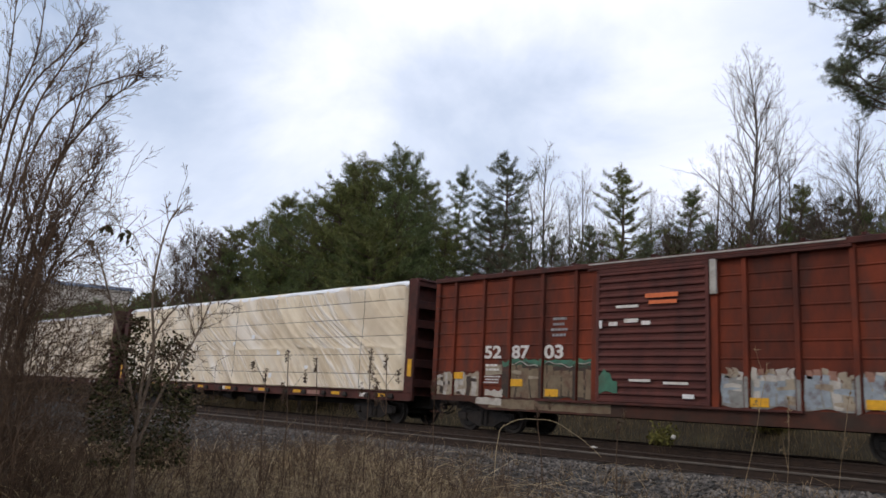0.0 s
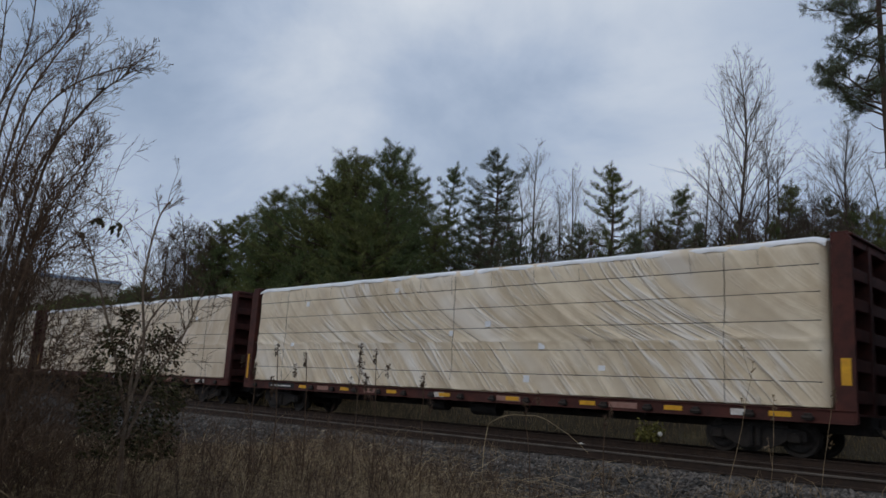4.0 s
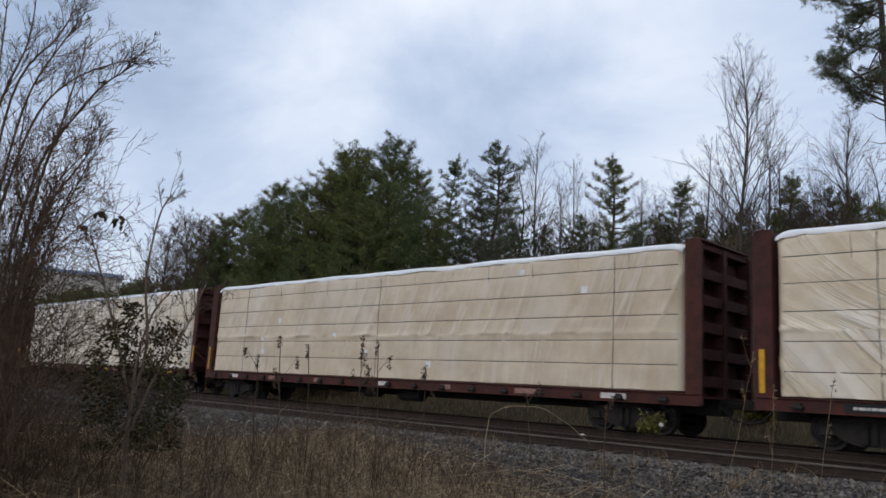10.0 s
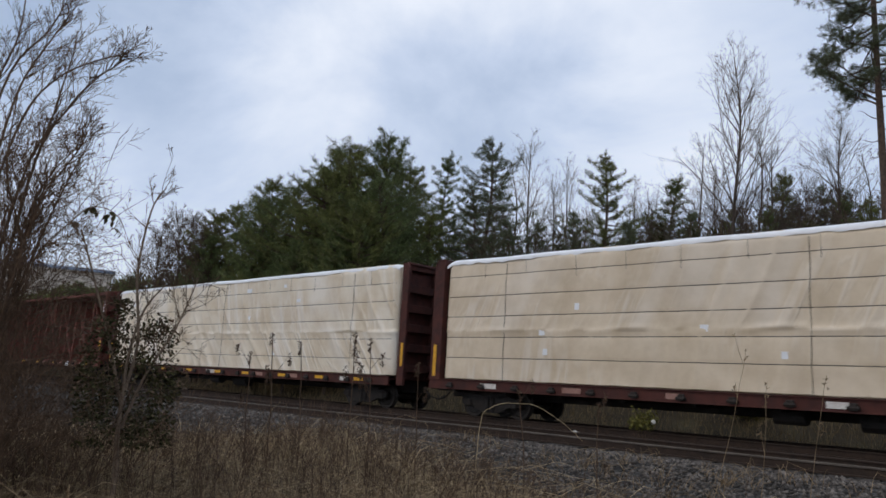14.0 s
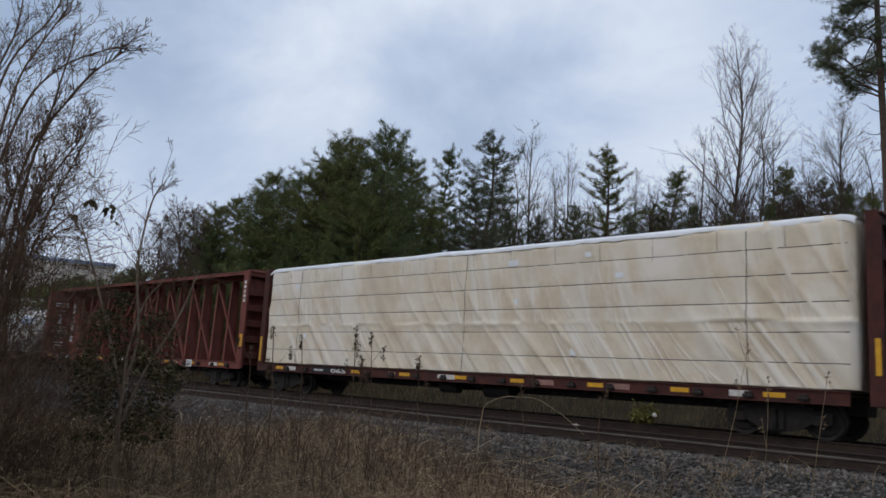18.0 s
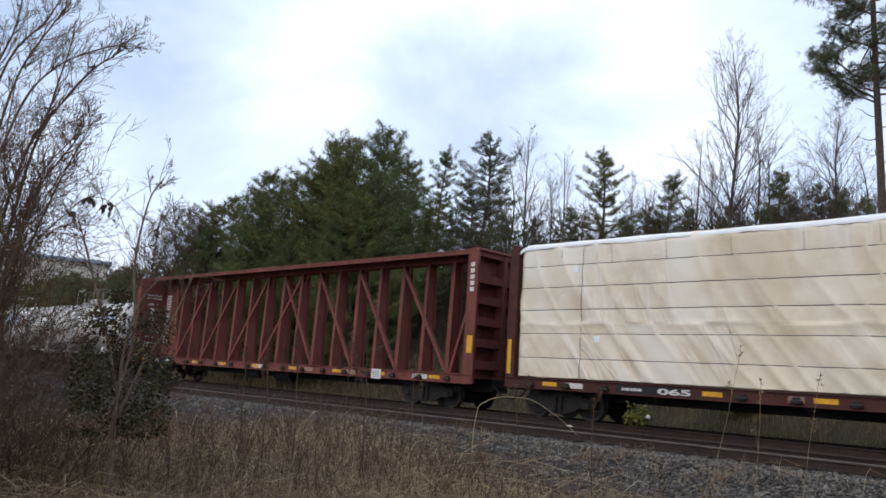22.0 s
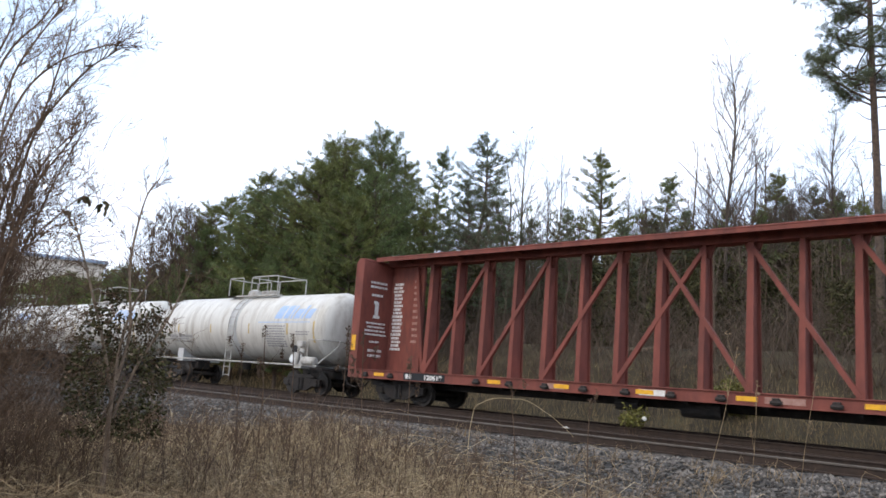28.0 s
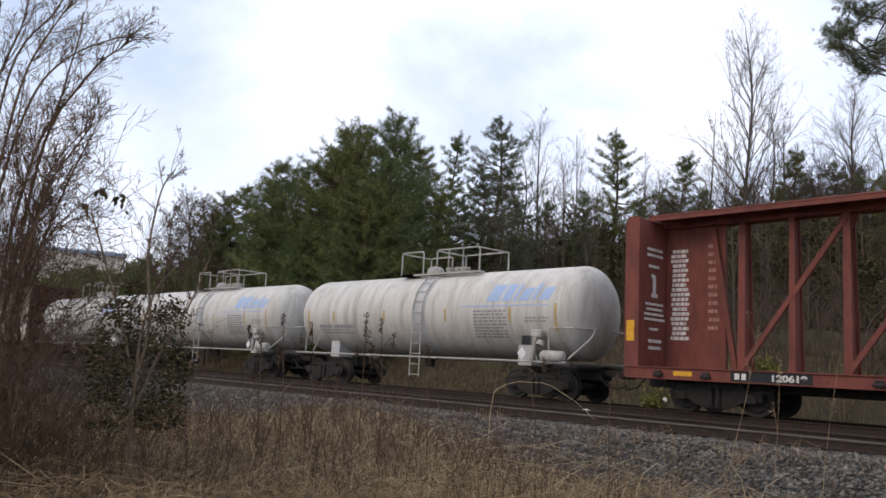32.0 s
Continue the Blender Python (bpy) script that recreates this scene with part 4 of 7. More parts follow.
def tank_car(label, middle, seed):
    rng = random.Random(seed)
    car = thing("tank_car", label, "tank car", "cars of the train")
    CARS.append((car, middle))
    r, zc, h = 1.36, 2.50, 6.0
    prof = [(-h - 0.64, 0.02)]
    for k in range(1, 9):
        w = math.pi / 2 * k / 8
        prof.append((-h - 0.64 * math.cos(w), r * math.sin(w)))
    prof += [(x, r) for x in np.linspace(-h + 0.4, h - 0.4, 12)]
    for k in range(8, 0, -1):
        w = math.pi / 2 * k / 8
        prof.append((h + 0.64 * math.cos(w), r * math.sin(w)))
    prof.append((h + 0.64, 0.02))
    shell = part("tank_shell", Shape().lathe(prof, 48, "x", (0, 0, zc)), TANK_WHITE, car, "", smooth=True)
    for x in (-h, -2.0, 2.0, h):
        part("weld_seam", Shape().lathe([(x - 0.02, r + 0.002), (x - 0.012, r + 0.009), (x + 0.012, r + 0.009), (x + 0.02, r + 0.002)], 48, "x", (0, 0, zc)), TANK_WHITE, shell, "", smooth=True)
    part("band", Shape().lathe([(0.02, r + 0.003), (0.03, r + 0.012), (0.62, r + 0.012), (0.63, r + 0.003)], 48, "x", (0, 0, zc)), TANK_BAND, shell, "greyed paint band round the middle", smooth=True)
    dome = Shape().lathe([(3.7, 0.30), (4.0, 0.30), (4.10, 0.27), (4.17, 0.18), (4.2, 0.02)], 20, "z", (-0.35, 0, 0))
    part("manway_dome", dome, PALE_STEEL, car, "", smooth=True)
    for x, w in ((0.25, 0.12), (0.6, 0.09), (0.95, 0.14)):
        part("valve", Shape().lathe([(3.75, w), (4.0, w), (4.05, w * 1.3), (4.12, w * 1.3), (4.15, 0.02)], 12, "z", (x, 0.1, 0)), PALE_STEEL, car)
    deck = Shape().box(-1.35, -0.7, -0.72, 0.72, 3.80, 3.86).box(-1.35, 2.35, -0.72, -0.45, 3.80, 3.86).box(-1.35, 2.35, 0.45, 0.72, 3.80, 3.86)
    plat = part("platform", deck, PALE_STEEL, car)
    for y in (-0.70, 0.70):
        for a, b in ((-1.33, -0.25), (0.40, 2.33)):
            part("handrail", Shape().tube([(a, y, 3.86), (a, y, 4.55), (a + 0.06, y, 4.62), (b - 0.06, y, 4.62), (b, y, 4.55), (b, y, 3.86)], 0.026, 6), PALE_STEEL, plat)
    for x in (-1.33, 0.40, 2.33):
        part("handrail", Shape().tube([(x, -0.70, 4.6), (x, 0.70, 4.6)], 0.024, 6), PALE_STEEL, plat)
    for x in (0.95, 1.6):
        part("handrail_post", Shape().tube([(x, -0.70, 3.86), (x, -0.70, 4.6)], 0.022, 6), PALE_STEEL, plat)
    lad = Shape()
    for dx in (-0.22, 0.22):
        pts = []
        arc = [(0.34 + dx, -(r + 0.07) * math.cos(a), zc + (r + 0.07) * math.sin(a)) for a in np.linspace(math.radians(62), math.radians(0), 8)]
        pts = arc + [(0.34 + dx, -(r + 0.07), 1.1), (0.34 + dx, -(r + 0.07), 0.45)]
        lad.tube(pts, 0.022, 5)
    for a in np.linspace(math.radians(58), 0, 5):
        lad.tube([(0.12, -(r + 0.07) * math.cos(a), zc + (r + 0.07) * math.sin(a)), (0.56, -(r + 0.07) * math.cos(a), zc + (r + 0.07) * math.sin(a))], 0.016, 5)
    for z in np.arange(0.5, 2.4, 0.33):
        lad.tube([(0.12, -(r + 0.07), z), (0.56, -(r + 0.07), z)], 0.016, 5)
    part("ladder", lad, PALE_STEEL, car)
    for side in (-1, 1):
        y = side * 1.42
        rail = Shape().tube([(-6.3, y, 1.06), (6.3, y, 1.06)], 0.032, 6)
        part("side_rail", rail, PALE_STEEL, car)
    for way in (-1, 1):
        x = way * 5.9
        part("end_platform", Shape().box(min(x, x + way * 0.75), max(x, x + way * 0.75), -1.42, 1.42, 0.92, 1.0, 0.01), GRIME, car)
        part("draft_sill", Shape().box(min(way * 4.0, way * 6.65), max(way * 4.0, way * 6.65), -0.3, 0.3, 0.62, 1.02, 0.02), GRIME, car)
        sad = Shape().prism([(x - way * 1.4 - 0.25, 0.95), (x - way * 1.4 + 0.25, 0.95), (x - way * 1.4 + 0.25, 1.9), (x - way * 1.4 - 0.25, 1.9)], -0.95, 0.95)
        part("saddle", sad, TANK_BAND, car)
        xe = way * 6.55
        part("end_handrail", Shape().tube([(way * 5.7, -1.42, 1.0), (way * 5.7, -1.42, 1.95), (way * 5.75, -1.42, 2.0), (xe, -1.42, 2.0), (xe, -1.35, 2.0), (xe, 1.42, 2.0), (xe, 1.42, 1.0)], 0.024, 6), PALE_STEEL, car)
        part("brace", Shape().tube([(way * 5.3, -1.38, 1.06), (way * 5.0, -1.3, 1.75)], 0.02, 5), PALE_STEEL, car)
        add_coupler(car, way * 6.65, way)
        add_truck(car, way * 5.0)
        for k in (-1, 1):
            part("step", Shape().tube([(xe - way * 0.45, k * 1.44, 1.0), (xe - way * 0.45, k * 1.44, 0.45), (xe - way * 0.05, k * 1.44, 0.45), (xe - way * 0.05, k * 1.44, 1.0)], 0.016, 5), GRIME, car)
    gear = Shape().tube([(5.12, -1.43, 1.08), (5.26, -1.43, 1.75)], 0.075, 8).box(5.1, 5.45, -1.5, -1.3, 1.72, 1.95, 0.03)
    gear.tube([(5.4, -1.45, 1.5), (5.4, -1.38, 1.62)], 0.11, 10).tube([(5.45, -1.4, 1.22), (5.52, -1.4, 1.22), (6.15, -1.4, 1.22), (6.22, -1.4, 1.22)], [0.10, 0.16, 0.16, 0.10], 14)
    gear.tube([(6.3, -1.35, 1.15), (6.75, -0.9, 1.75), (6.8, -0.8, 2.0)], 0.03, 6)
    part("placard", Shape().box(4.72, 5.04, -1.40, -1.385, 1.52, 1.78, 0.004), BLACK_PATCH, car, "dark data placard")
    part("placard", Shape().prism([(4.74, 1.10), (4.90, 1.28), (4.74, 1.46), (4.58, 1.28)], -1.40, -1.385), SIGN_WHITE, car, "white diamond placard")
    part("brake_gear", gear, PALE_STEEL, car)
    part("bottom_outlet", Shape().lathe([(0.75, 0.16), (1.05, 0.2), (1.2, 0.2)], 12, "z", (-0.4, 0, 0)), GRIME, car)

    def skin(u0, u1, a0, a1, off=0.005, n=8):
        """A patch on the shell between two places along it and two heights round it (degrees up from level)."""
        s = Shape()
        vs, fs = [], []
        for k in range(n + 1):
            a = math.radians(a0 + (a1 - a0) * k / n)
            for u in (u0, u1):
                vs.append((u, -(r + off) * math.cos(a), zc + (r + off) * math.sin(a)))
        for k in range(n):
            fs.append((2 * k, 2 * k + 1, 2 * k + 3, 2 * k + 2))
        return s.add(vs, fs)

    logo = Shape()
    u = 3.25
    for k, (w, hi) in enumerate(((0.50, 36), (0.34, 36), (0.13, 36), (0.38, 29), (0.15, 36), (0.38, 29))):
        n = 7
        vs = []
        for j in range(n + 1):
            a = math.radians(12 + (hi - 12) * j / n)
            sl = 0.18 * j / n
            vs += [(u + sl, -(r + 0.005) * math.cos(a), zc + (r + 0.005) * math.sin(a)), (u + sl + w, -(r + 0.005) * math.cos(a), zc + (r + 0.005) * math.sin(a))]
        logo.add(vs, [(2 * j, 2 * j + 1, 2 * j + 3, 2 * j + 2) for j in range(n)])
        u += w + 0.09
    part("emblem", logo, BLUE_LOGO, shell, "faded blue blocks of a painted name")
    part("stripe", skin(2.2, 5.6, 5.5, 7), BLUE_LOGO, shell, "thin blue line")
    for x, lo_, hi_ in ((-4.2, -12, 3), (-1.4, -12, 3), (1.55, -13, 4), (4.2, -14, 4), (-5.75, -24, 6), (5.85, -26, 8)):
        part("reflector", skin(x - 0.05, x + 0.05, lo_, hi_), FADED_YELLOW, shell, "yellow reflective strip")
    txt = Shape()
    for k in range(9):
        a = 1 - k * 4.2
        q = 2.75
        while q < 3.95:
            w = rng.uniform(0.08, 0.25)
            sk = skin(q, min(q + w, 4.05), a - 2.4, a, 0.006, 2)
            txt.add(sk.v, sk.f)
            q += w + 0.04
    part("stencil", txt, GREY_STENCIL, shell, "block of small dark writing")
    txt = Shape()
    for q0, q1, a in ((-5.1, -4.35, -17), (-4.2, -3.0, -17), (-5.1, -3.4, -24), (-4.9, -3.0, -29), (4.75, 5.6, -8), (4.75, 5.5, -12)):
        q = q0
        while q < q1:
            w = rng.uniform(0.08, 0.16)
            sk = skin(q, min(q + w, q1), a - 5 if a == -17 else a - 2, a, 0.006, 2)
            txt.add(sk.v, sk.f)
            q += w + 0.04
    part("stencil", txt, GREY_STENCIL, shell, "faded row of dark writing")
    return car


def box_car(middle):
    rng = random.Random(5)
    car = thing("boxcar", "rust-red boxcar with sprayed graffiti along its lower side", "boxcar", "cars of the train")
    CARS.append((car, middle))
    h, y, z0, z1 = 7.8, -1.46, 1.0, 4.68
    body = Shape().box(-h, h, -1.40, 1.46, z0, z1 - 0.1)
    shell = part("body", body, BOX_RED, car)
    roof = Shape().prism([(-h - 0.05, z1 - 0.12), (h + 0.05, z1 - 0.12), (h + 0.05, z1 - 0.02), (-h - 0.05, z1 - 0.02)], -1.52, 1.52)
    roof.add([(-h - 0.05, -1.5, z1 - 0.02), (h + 0.05, -1.5, z1 - 0.02), (h + 0.05, 0, z1 + 0.12), (-h - 0.05, 0, z1 + 0.12), (-h - 0.05, 1.5, z1 - 0.02), (h + 0.05, 1.5, z1 - 0.02)],
             [(0, 1, 2, 3), (3, 2, 5, 4), (0, 3, 4), (1, 5, 2)])
    rf = part("roof", roof, DARK_RED, car)
    for i in range(13):
        x = -h + 0.4 + i * (2 * h - 0.8) / 12
        part("roof_rib", Shape().box(x - 0.05, x + 0.05, -1.5, 1.5, z1 + 0.0, z1 + 0.06), DARK_RED, rf)
    part("roof_edge", Shape().box(-h, h, -1.545, -1.49, z1 - 0.16, z1 - 0.03, 0.01), DARK_RED, rf)
    part("roof_edge", Shape().box(-1.9, 4.6, -1.565, -1.545, z1 - 0.085, z1 - 0.045, 0.006), PALE_STEEL, rf, "pale bent strip on the roof edge")
    posts = [-7.72, -6.95, -5.75, -4.68, -3.5, -2.35, -1.72, 1.62, 2.35, 3.5, 4.68, 5.75, 6.95, 7.72]
    for x in posts:
        w = 0.06 if abs(x) not in (7.72, 1.72, 1.62) else 0.09
        part("side_post", Shape().box(x - w, x + w, y - 0.045, y + 0.07, z0, z1 - 0.16, 0.012), BOX_RED, shell)
    spans = [(posts[i], posts[i + 1]) for i in range(len(posts) - 1) if not (posts[i] < 0 < posts[i + 1])]
    for a, b in spans:
        s = Shape()
        zs = []
        prof = []
        n = 9
        zz = z0
        step = (z1 - 0.2 - z0) / n
        for k in range(n):
            prof += [(zz, 0.0), (zz + step * 0.86, 0.0), (zz + step * 0.90, 0.022), (zz + step * 0.96, 0.022)]
            zz += step
        prof.append((zz, 0.0))
        vs = []
        for z, d in prof:
            vs += [(a + 0.05, y + 0.045 - d, z), (b - 0.05, y + 0.045 - d, z)]
        s.add(vs, [(2 * k, 2 * k + 1, 2 * k + 3, 2 * k + 2) for k in range(len(prof) - 1)])
        part("side_panel", s, BOX_RED, shell)
    sill = Shape().prism([(-h, z0 + 0.02), (-h, 0.86), (-6.1, 0.86), (-5.5, 0.66), (5.5, 0.66), (6.1, 0.86), (h, 0.86), (h, z0 + 0.02)], y - 0.02, y + 0.04)
    sill_part = part("side_sill", sill, BOX_SILL, shell)
    part("side_sill", Shape().prism([(-h, z0 + 0.02), (-h, 0.86), (h, 0.86), (h, z0 + 0.02)], 1.42, 1.46), BOX_RED, shell)
    # plug of the doorway
    d0, d1 = -1.62, 1.52
    vs, prof, n = [], [], 17
    zz, step = 1.12, (z1 - 0.32 - 1.12) / 17
    for k in range(n):
        prof += [(zz, 0.0), (zz + step * 0.45, 0.0), (zz + step * 0.55, 0.055), (zz + step * 0.68, 0.06), (zz + step * 0.96, 0.012)]
        zz += step
    prof.append((zz, 0.0))
    for z, d in prof:
        vs += [(d0 + 0.08, y - 0.075 - d, z), (d1 - 0.08, y - 0.075 - d, z)]
    door = part("door", Shape().add(vs, [(2 * k, 2 * k + 1, 2 * k + 3, 2 * k + 2) for k in range(len(prof) - 1)]), DOOR_RED, car, "ribbed sliding door")
    fr = Shape().box(d0, d0 + 0.10, y - 0.11, y - 0.02, 1.08, z1 - 0.28, 0.01).box(d1 - 0.10, d1, y - 0.11, y - 0.02, 1.08, z1 - 0.28, 0.01)
    fr.box(d0, d1, y - 0.11, y - 0.02, z1 - 0.33, z1 - 0.24, 0.01).box(d0, d1, y - 0.11, y - 0.02, 1.03, 1.12, 0.01)
    part("door_frame", fr, DOOR_RED, door)
    part("door_track", Shape().box(-3.6, 3.6, y - 0.13, y - 0.05, 0.96, 1.02, 0.01), DARK_RED, car)
    part("door_track", Shape().box(-1.9, 4.7, y - 0.12, y - 0.04, z1 - 0.24, z1 - 0.17, 0.01), DARK_RED, car)
    part("door_stop", Shape().box(1.55, 1.72, y - 0.12, y - 0.05, 3.62, z1 - 0.2, 0.01), PALE_STEEL, car, "white painted upright beside the door")
    # stencils
    for x, t in ((-5.66, "52"), (-4.60, "87"), (-3.42, "03")):
        lettering(t, 0.50, STENCIL, shell, "number", pose(x, y + 0.018, 2.15, 90), "large white stencilled digits", 0.66)
    for a, b, z, h2, m in ((-1.2, -0.95, 2.95, 0.10, STENCIL), (-0.75, -0.35, 3.02, 0.10, STENCIL), (-0.25, 0.0, 2.95, 0.1, STENCIL), (-1.0, -0.35, 3.4, 0.07, STENCIL),
                           (-0.15, 0.75, 3.62, 0.11, ORANGE), (-0.05, 0.72, 3.46, 0.09, ORANGE), (-0.6, 0.0, 1.55, 0.06, STENCIL), (0.35, 1.0, 1.5, 0.06, STENCIL), (0.85, 1.15, 1.18, 0.10, SIGN_WHITE), (-1.5, -1.42, 2.9, 0.2, SIGN_WHITE)):
        part("label", Shape().box(a, b, y - 0.148, y - 0.137, z, z + h2), m, door, "small printed label" if m is not ORANGE else "orange printed label")
    tagged(part("stencil", bars(rng, -5.65, -5.05, 1.75, 2.0, y + 0.018, 2), STENCIL, shell), kind="stuff")
    tagged(part("stencil", bars(rng, -5.65, -4.95, 1.4, 1.65, y + 0.018, 3), STENCIL, shell), kind="stuff")
    tagged(part("stencil", bars(rng, -3.2, -2.6, 2.7, 3.3, y + 0.018, 4), GREY_STENCIL, shell), kind="stuff")
    part("placard", Shape().box(6.2, 6.85, y + 0.0, y + 0.02, 1.0, 1.75), SIGN_WHITE, shell, "pale data panel")
    for x, z in ((-6.75, 1.62), (-4.4, 1.45), (-3.15, 1.2), (2.6, 1.16), (5.0, 1.2)):
        part("reflector", Shape().box(x - 0.20, x + 0.24, y + 0.0, y + 0.018, z - 0.10, z + 0.10, 0.004), YELLOW, shell, "yellow reflective sheeting")

    def spray(x0, x1, lo, hi, seed, jag, yy):
        """A ragged field of sprayed paint on one flat strip."""
        s = Shape()
        n = max(2, int((x1 - x0) / 0.04))
        vs = []
        for i in range(n + 1):
            x = x0 + (x1 - x0) * i / n
            a = lo + jag * 0.6 * noise.noise((x * 2.1, seed, 1.0))
            b = hi + jag * noise.noise((x * 2.6, seed, 2.0)) + 0.5 * jag * noise.noise((x * 7, seed, 3.0))
            vs += [(x, yy, a), (x, yy, max(b, a + 0.02))]
        return s.add(vs, [(2 * i, 2 * i + 2, 2 * i + 3, 2 * i + 1) for i in range(n)])

    def tag(x0, x1, lo, hi, mat, seed, jag, label):
        s = Shape()
        for a, b in spans:
            a2, b2 = max(a + 0.09, x0), min(b - 0.09, x1)
            if b2 - a2 > 0.08:
                k = spray(a2, b2, lo, hi, seed, jag, y + 0.0195)
                s.add(k.v, k.f)
        for x in posts:
            if x0 < x < x1 and abs(x) > 1.8:
                k = spray(x - 0.045, x + 0.045, lo, hi, seed, jag, y - 0.049)
                s.add(k.v, k.f)
        if s.v:
            part("graffiti", s, mat, shell, label)

    def letters(x0, x1, lo, hi, mats, seed, label, columns=0.42, bars_=2):
        """Sprayed letters side by side: slanted strokes joined by cross strokes, on the panels between the posts."""
        rg = random.Random(seed)
        x, layer = x0, 0
        while x < x1 - 0.1:
            w = columns * rg.uniform(0.75, 1.2)
            top, foot = hi + rg.uniform(-0.10, 0.06), lo + rg.uniform(-0.03, 0.08)
            lean = rg.uniform(-0.14, 0.14)
            strokes = [[(x + k * w * 0.52, foot), (x + k * w * 0.52 + w * rg.uniform(0.34, 0.48), foot + rg.uniform(-0.03, 0.03)),
                        (x + k * w * 0.52 + w * 0.45 + lean, (top + foot) / 2), (x + k * w * 0.5 + w * 0.40 + lean * 0.4, top),
                        (x + k * w * 0.5 + lean * 0.4, top + rg.uniform(-0.04, 0.04)), (x + k * w * 0.5 + lean, (top + foot) / 2)] for k in (0, 1)]
            for _ in range(bars_):
                z, t = rg.uniform(foot + 0.08, top - 0.12), rg.uniform(0.06, 0.13)
                strokes.append([(x, z), (x + w, z + rg.uniform(-0.08, 0.08)), (x + w * 0.98, z + t), (x + w * 0.5, z + t * 1.3), (x, z + t)])
            for ring in strokes:
                layer += 1
                for p, q in spans:
                    cut = [(min(max(u, p + 0.085), q - 0.085), z) for u, z in ring]
                    if max(u for u, z in cut) - min(u for u, z in cut) > 0.06:
                        d = y + 0.0175 - 0.0006 * (layer % 6)
                        part("graffiti", Shape().add([(u, d, z) for u, z in cut], [tuple(range(len(cut)))]), rg.choice(mats), shell, label)
            x += w

    tag(-7.7, -5.85, 1.04, 1.68, SPRAY_CREAM, 1, 0.16, "dirty white sprayed field")
    letters(-7.66, -5.9, 1.06, 1.66, (SPRAY_WHITE, SPRAY_CREAM, SPRAY_WHITE, SPRAY_DARK), 3, "dirty white sprayed lettering", 0.36)
    tag(-5.6, -4.9, 1.04, 1.22, SPRAY_WHITE, 7, 0.12, "dirty white sprayed field")
    tag(-5.6, -4.95, 1.66, 1.96, SPRAY_CREAM, 17, 0.10, "faded cream painted patch")
    tag(-4.95, -1.8, 1.04, 1.98, SPRAY_DARK, 2, 0.16, "dark sprayed ground of a painted name")
    tag(-4.95, -1.75, 1.90, 2.10, GRAF_GREEN, 5, 0.12, "green sprayed outline")
    letters(-4.65, -1.85, 1.06, 1.90, (SPRAY_TAN, SPRAY_TAN, SPRAY_TAN, SPRAY_CREAM), 8, "tan sprayed lettering", 0.56)
    for k, (p, q) in enumerate(spans):
        if -4.8 < p < -1.8:
            wave = [(u, y + 0.006, 1.97 + 0.05 * math.sin(5.5 * u) + 0.03 * math.sin(13 * u)) for u in np.arange(p + 0.10, q - 0.09, 0.05)]
            part("graffiti", Shape().tube(wave, 0.013, 4), SPRAY_WHITE, shell, "pale sprayed line along the top of the lettering")
    tag(1.75, 6.1, 1.04, 1.70, SPRAY_GREY, 4, 0.24, "pale blue-grey sprayed field")
    letters(1.8, 6.1, 1.08, 1.74, (SPRAY_BLUE, SPRAY_WHITE, SPRAY_BLUE, SPRAY_CREAM, SPRAY_GREY), 12, "white and pale blue sprayed lettering", 0.44)
    letters(1.8, 6.1, 1.66, 1.90, (SPRAY_PINK, SPRAY_CREAM, SPRAY_WHITE), 14, "pinkish sprayed drips above the lettering", 0.36, 0)
    s = spray(-5.4, -1.2, 0.72, 0.98, 41, 0.05, y - 0.0235)
    part("graffiti", s, SPRAY_TAN, sill_part, "tan overspray on the sill")
    s = spray(-5.9, -4.9, 0.80, 0.99, 45, 0.06, y - 0.0265)
    part("graffiti", s, SPRAY_WHITE, sill_part, "white overspray on the sill")
    s = spray(-1.5, -0.95, 1.25, 1.70, 47, 0.32, y - 0.137)
    part("graffiti", s, GRAF_GREEN, door, "green overspray on the door")
    # ends, running gear
    for way in (-1, 1):
        end = Shape()
        for k in range(9):
            z = 1.25 + k * 0.38
            end.box(min(way * h, way * (h + 0.09)), max(way * h, way * (h + 0.09)), -1.3, 1.3, z, z + 0.18, 0.03)
        part("end_corrugation", end, DARK_RED, car)
        add_coupler(car, way * (h + 0.1), way)
        add_truck(car, way * 5.9)
        for zz in np.arange(0.5, 4.5, 0.4):
            part("ladder_rung", Shape().tube([(way * (h - 0.45), y - 0.09, zz), (way * (h - 0.06), y - 0.09, zz)], 0.013, 5), DARK_RED, car)
    part("centre_sill", Shape().box(-h, h, -0.35, 0.35, 0.62, 1.0, 0.02), GRIME, car)
    for x in (-3.2, -1.2, 1.2, 3.2):
        part("cross_bearer", Shape().prism([(x - 0.06, 1.0), (x + 0.06, 1.0), (x + 0.06, 0.7), (x - 0.06, 0.7)], -1.4, 1.4), GRIME, car)
    return car


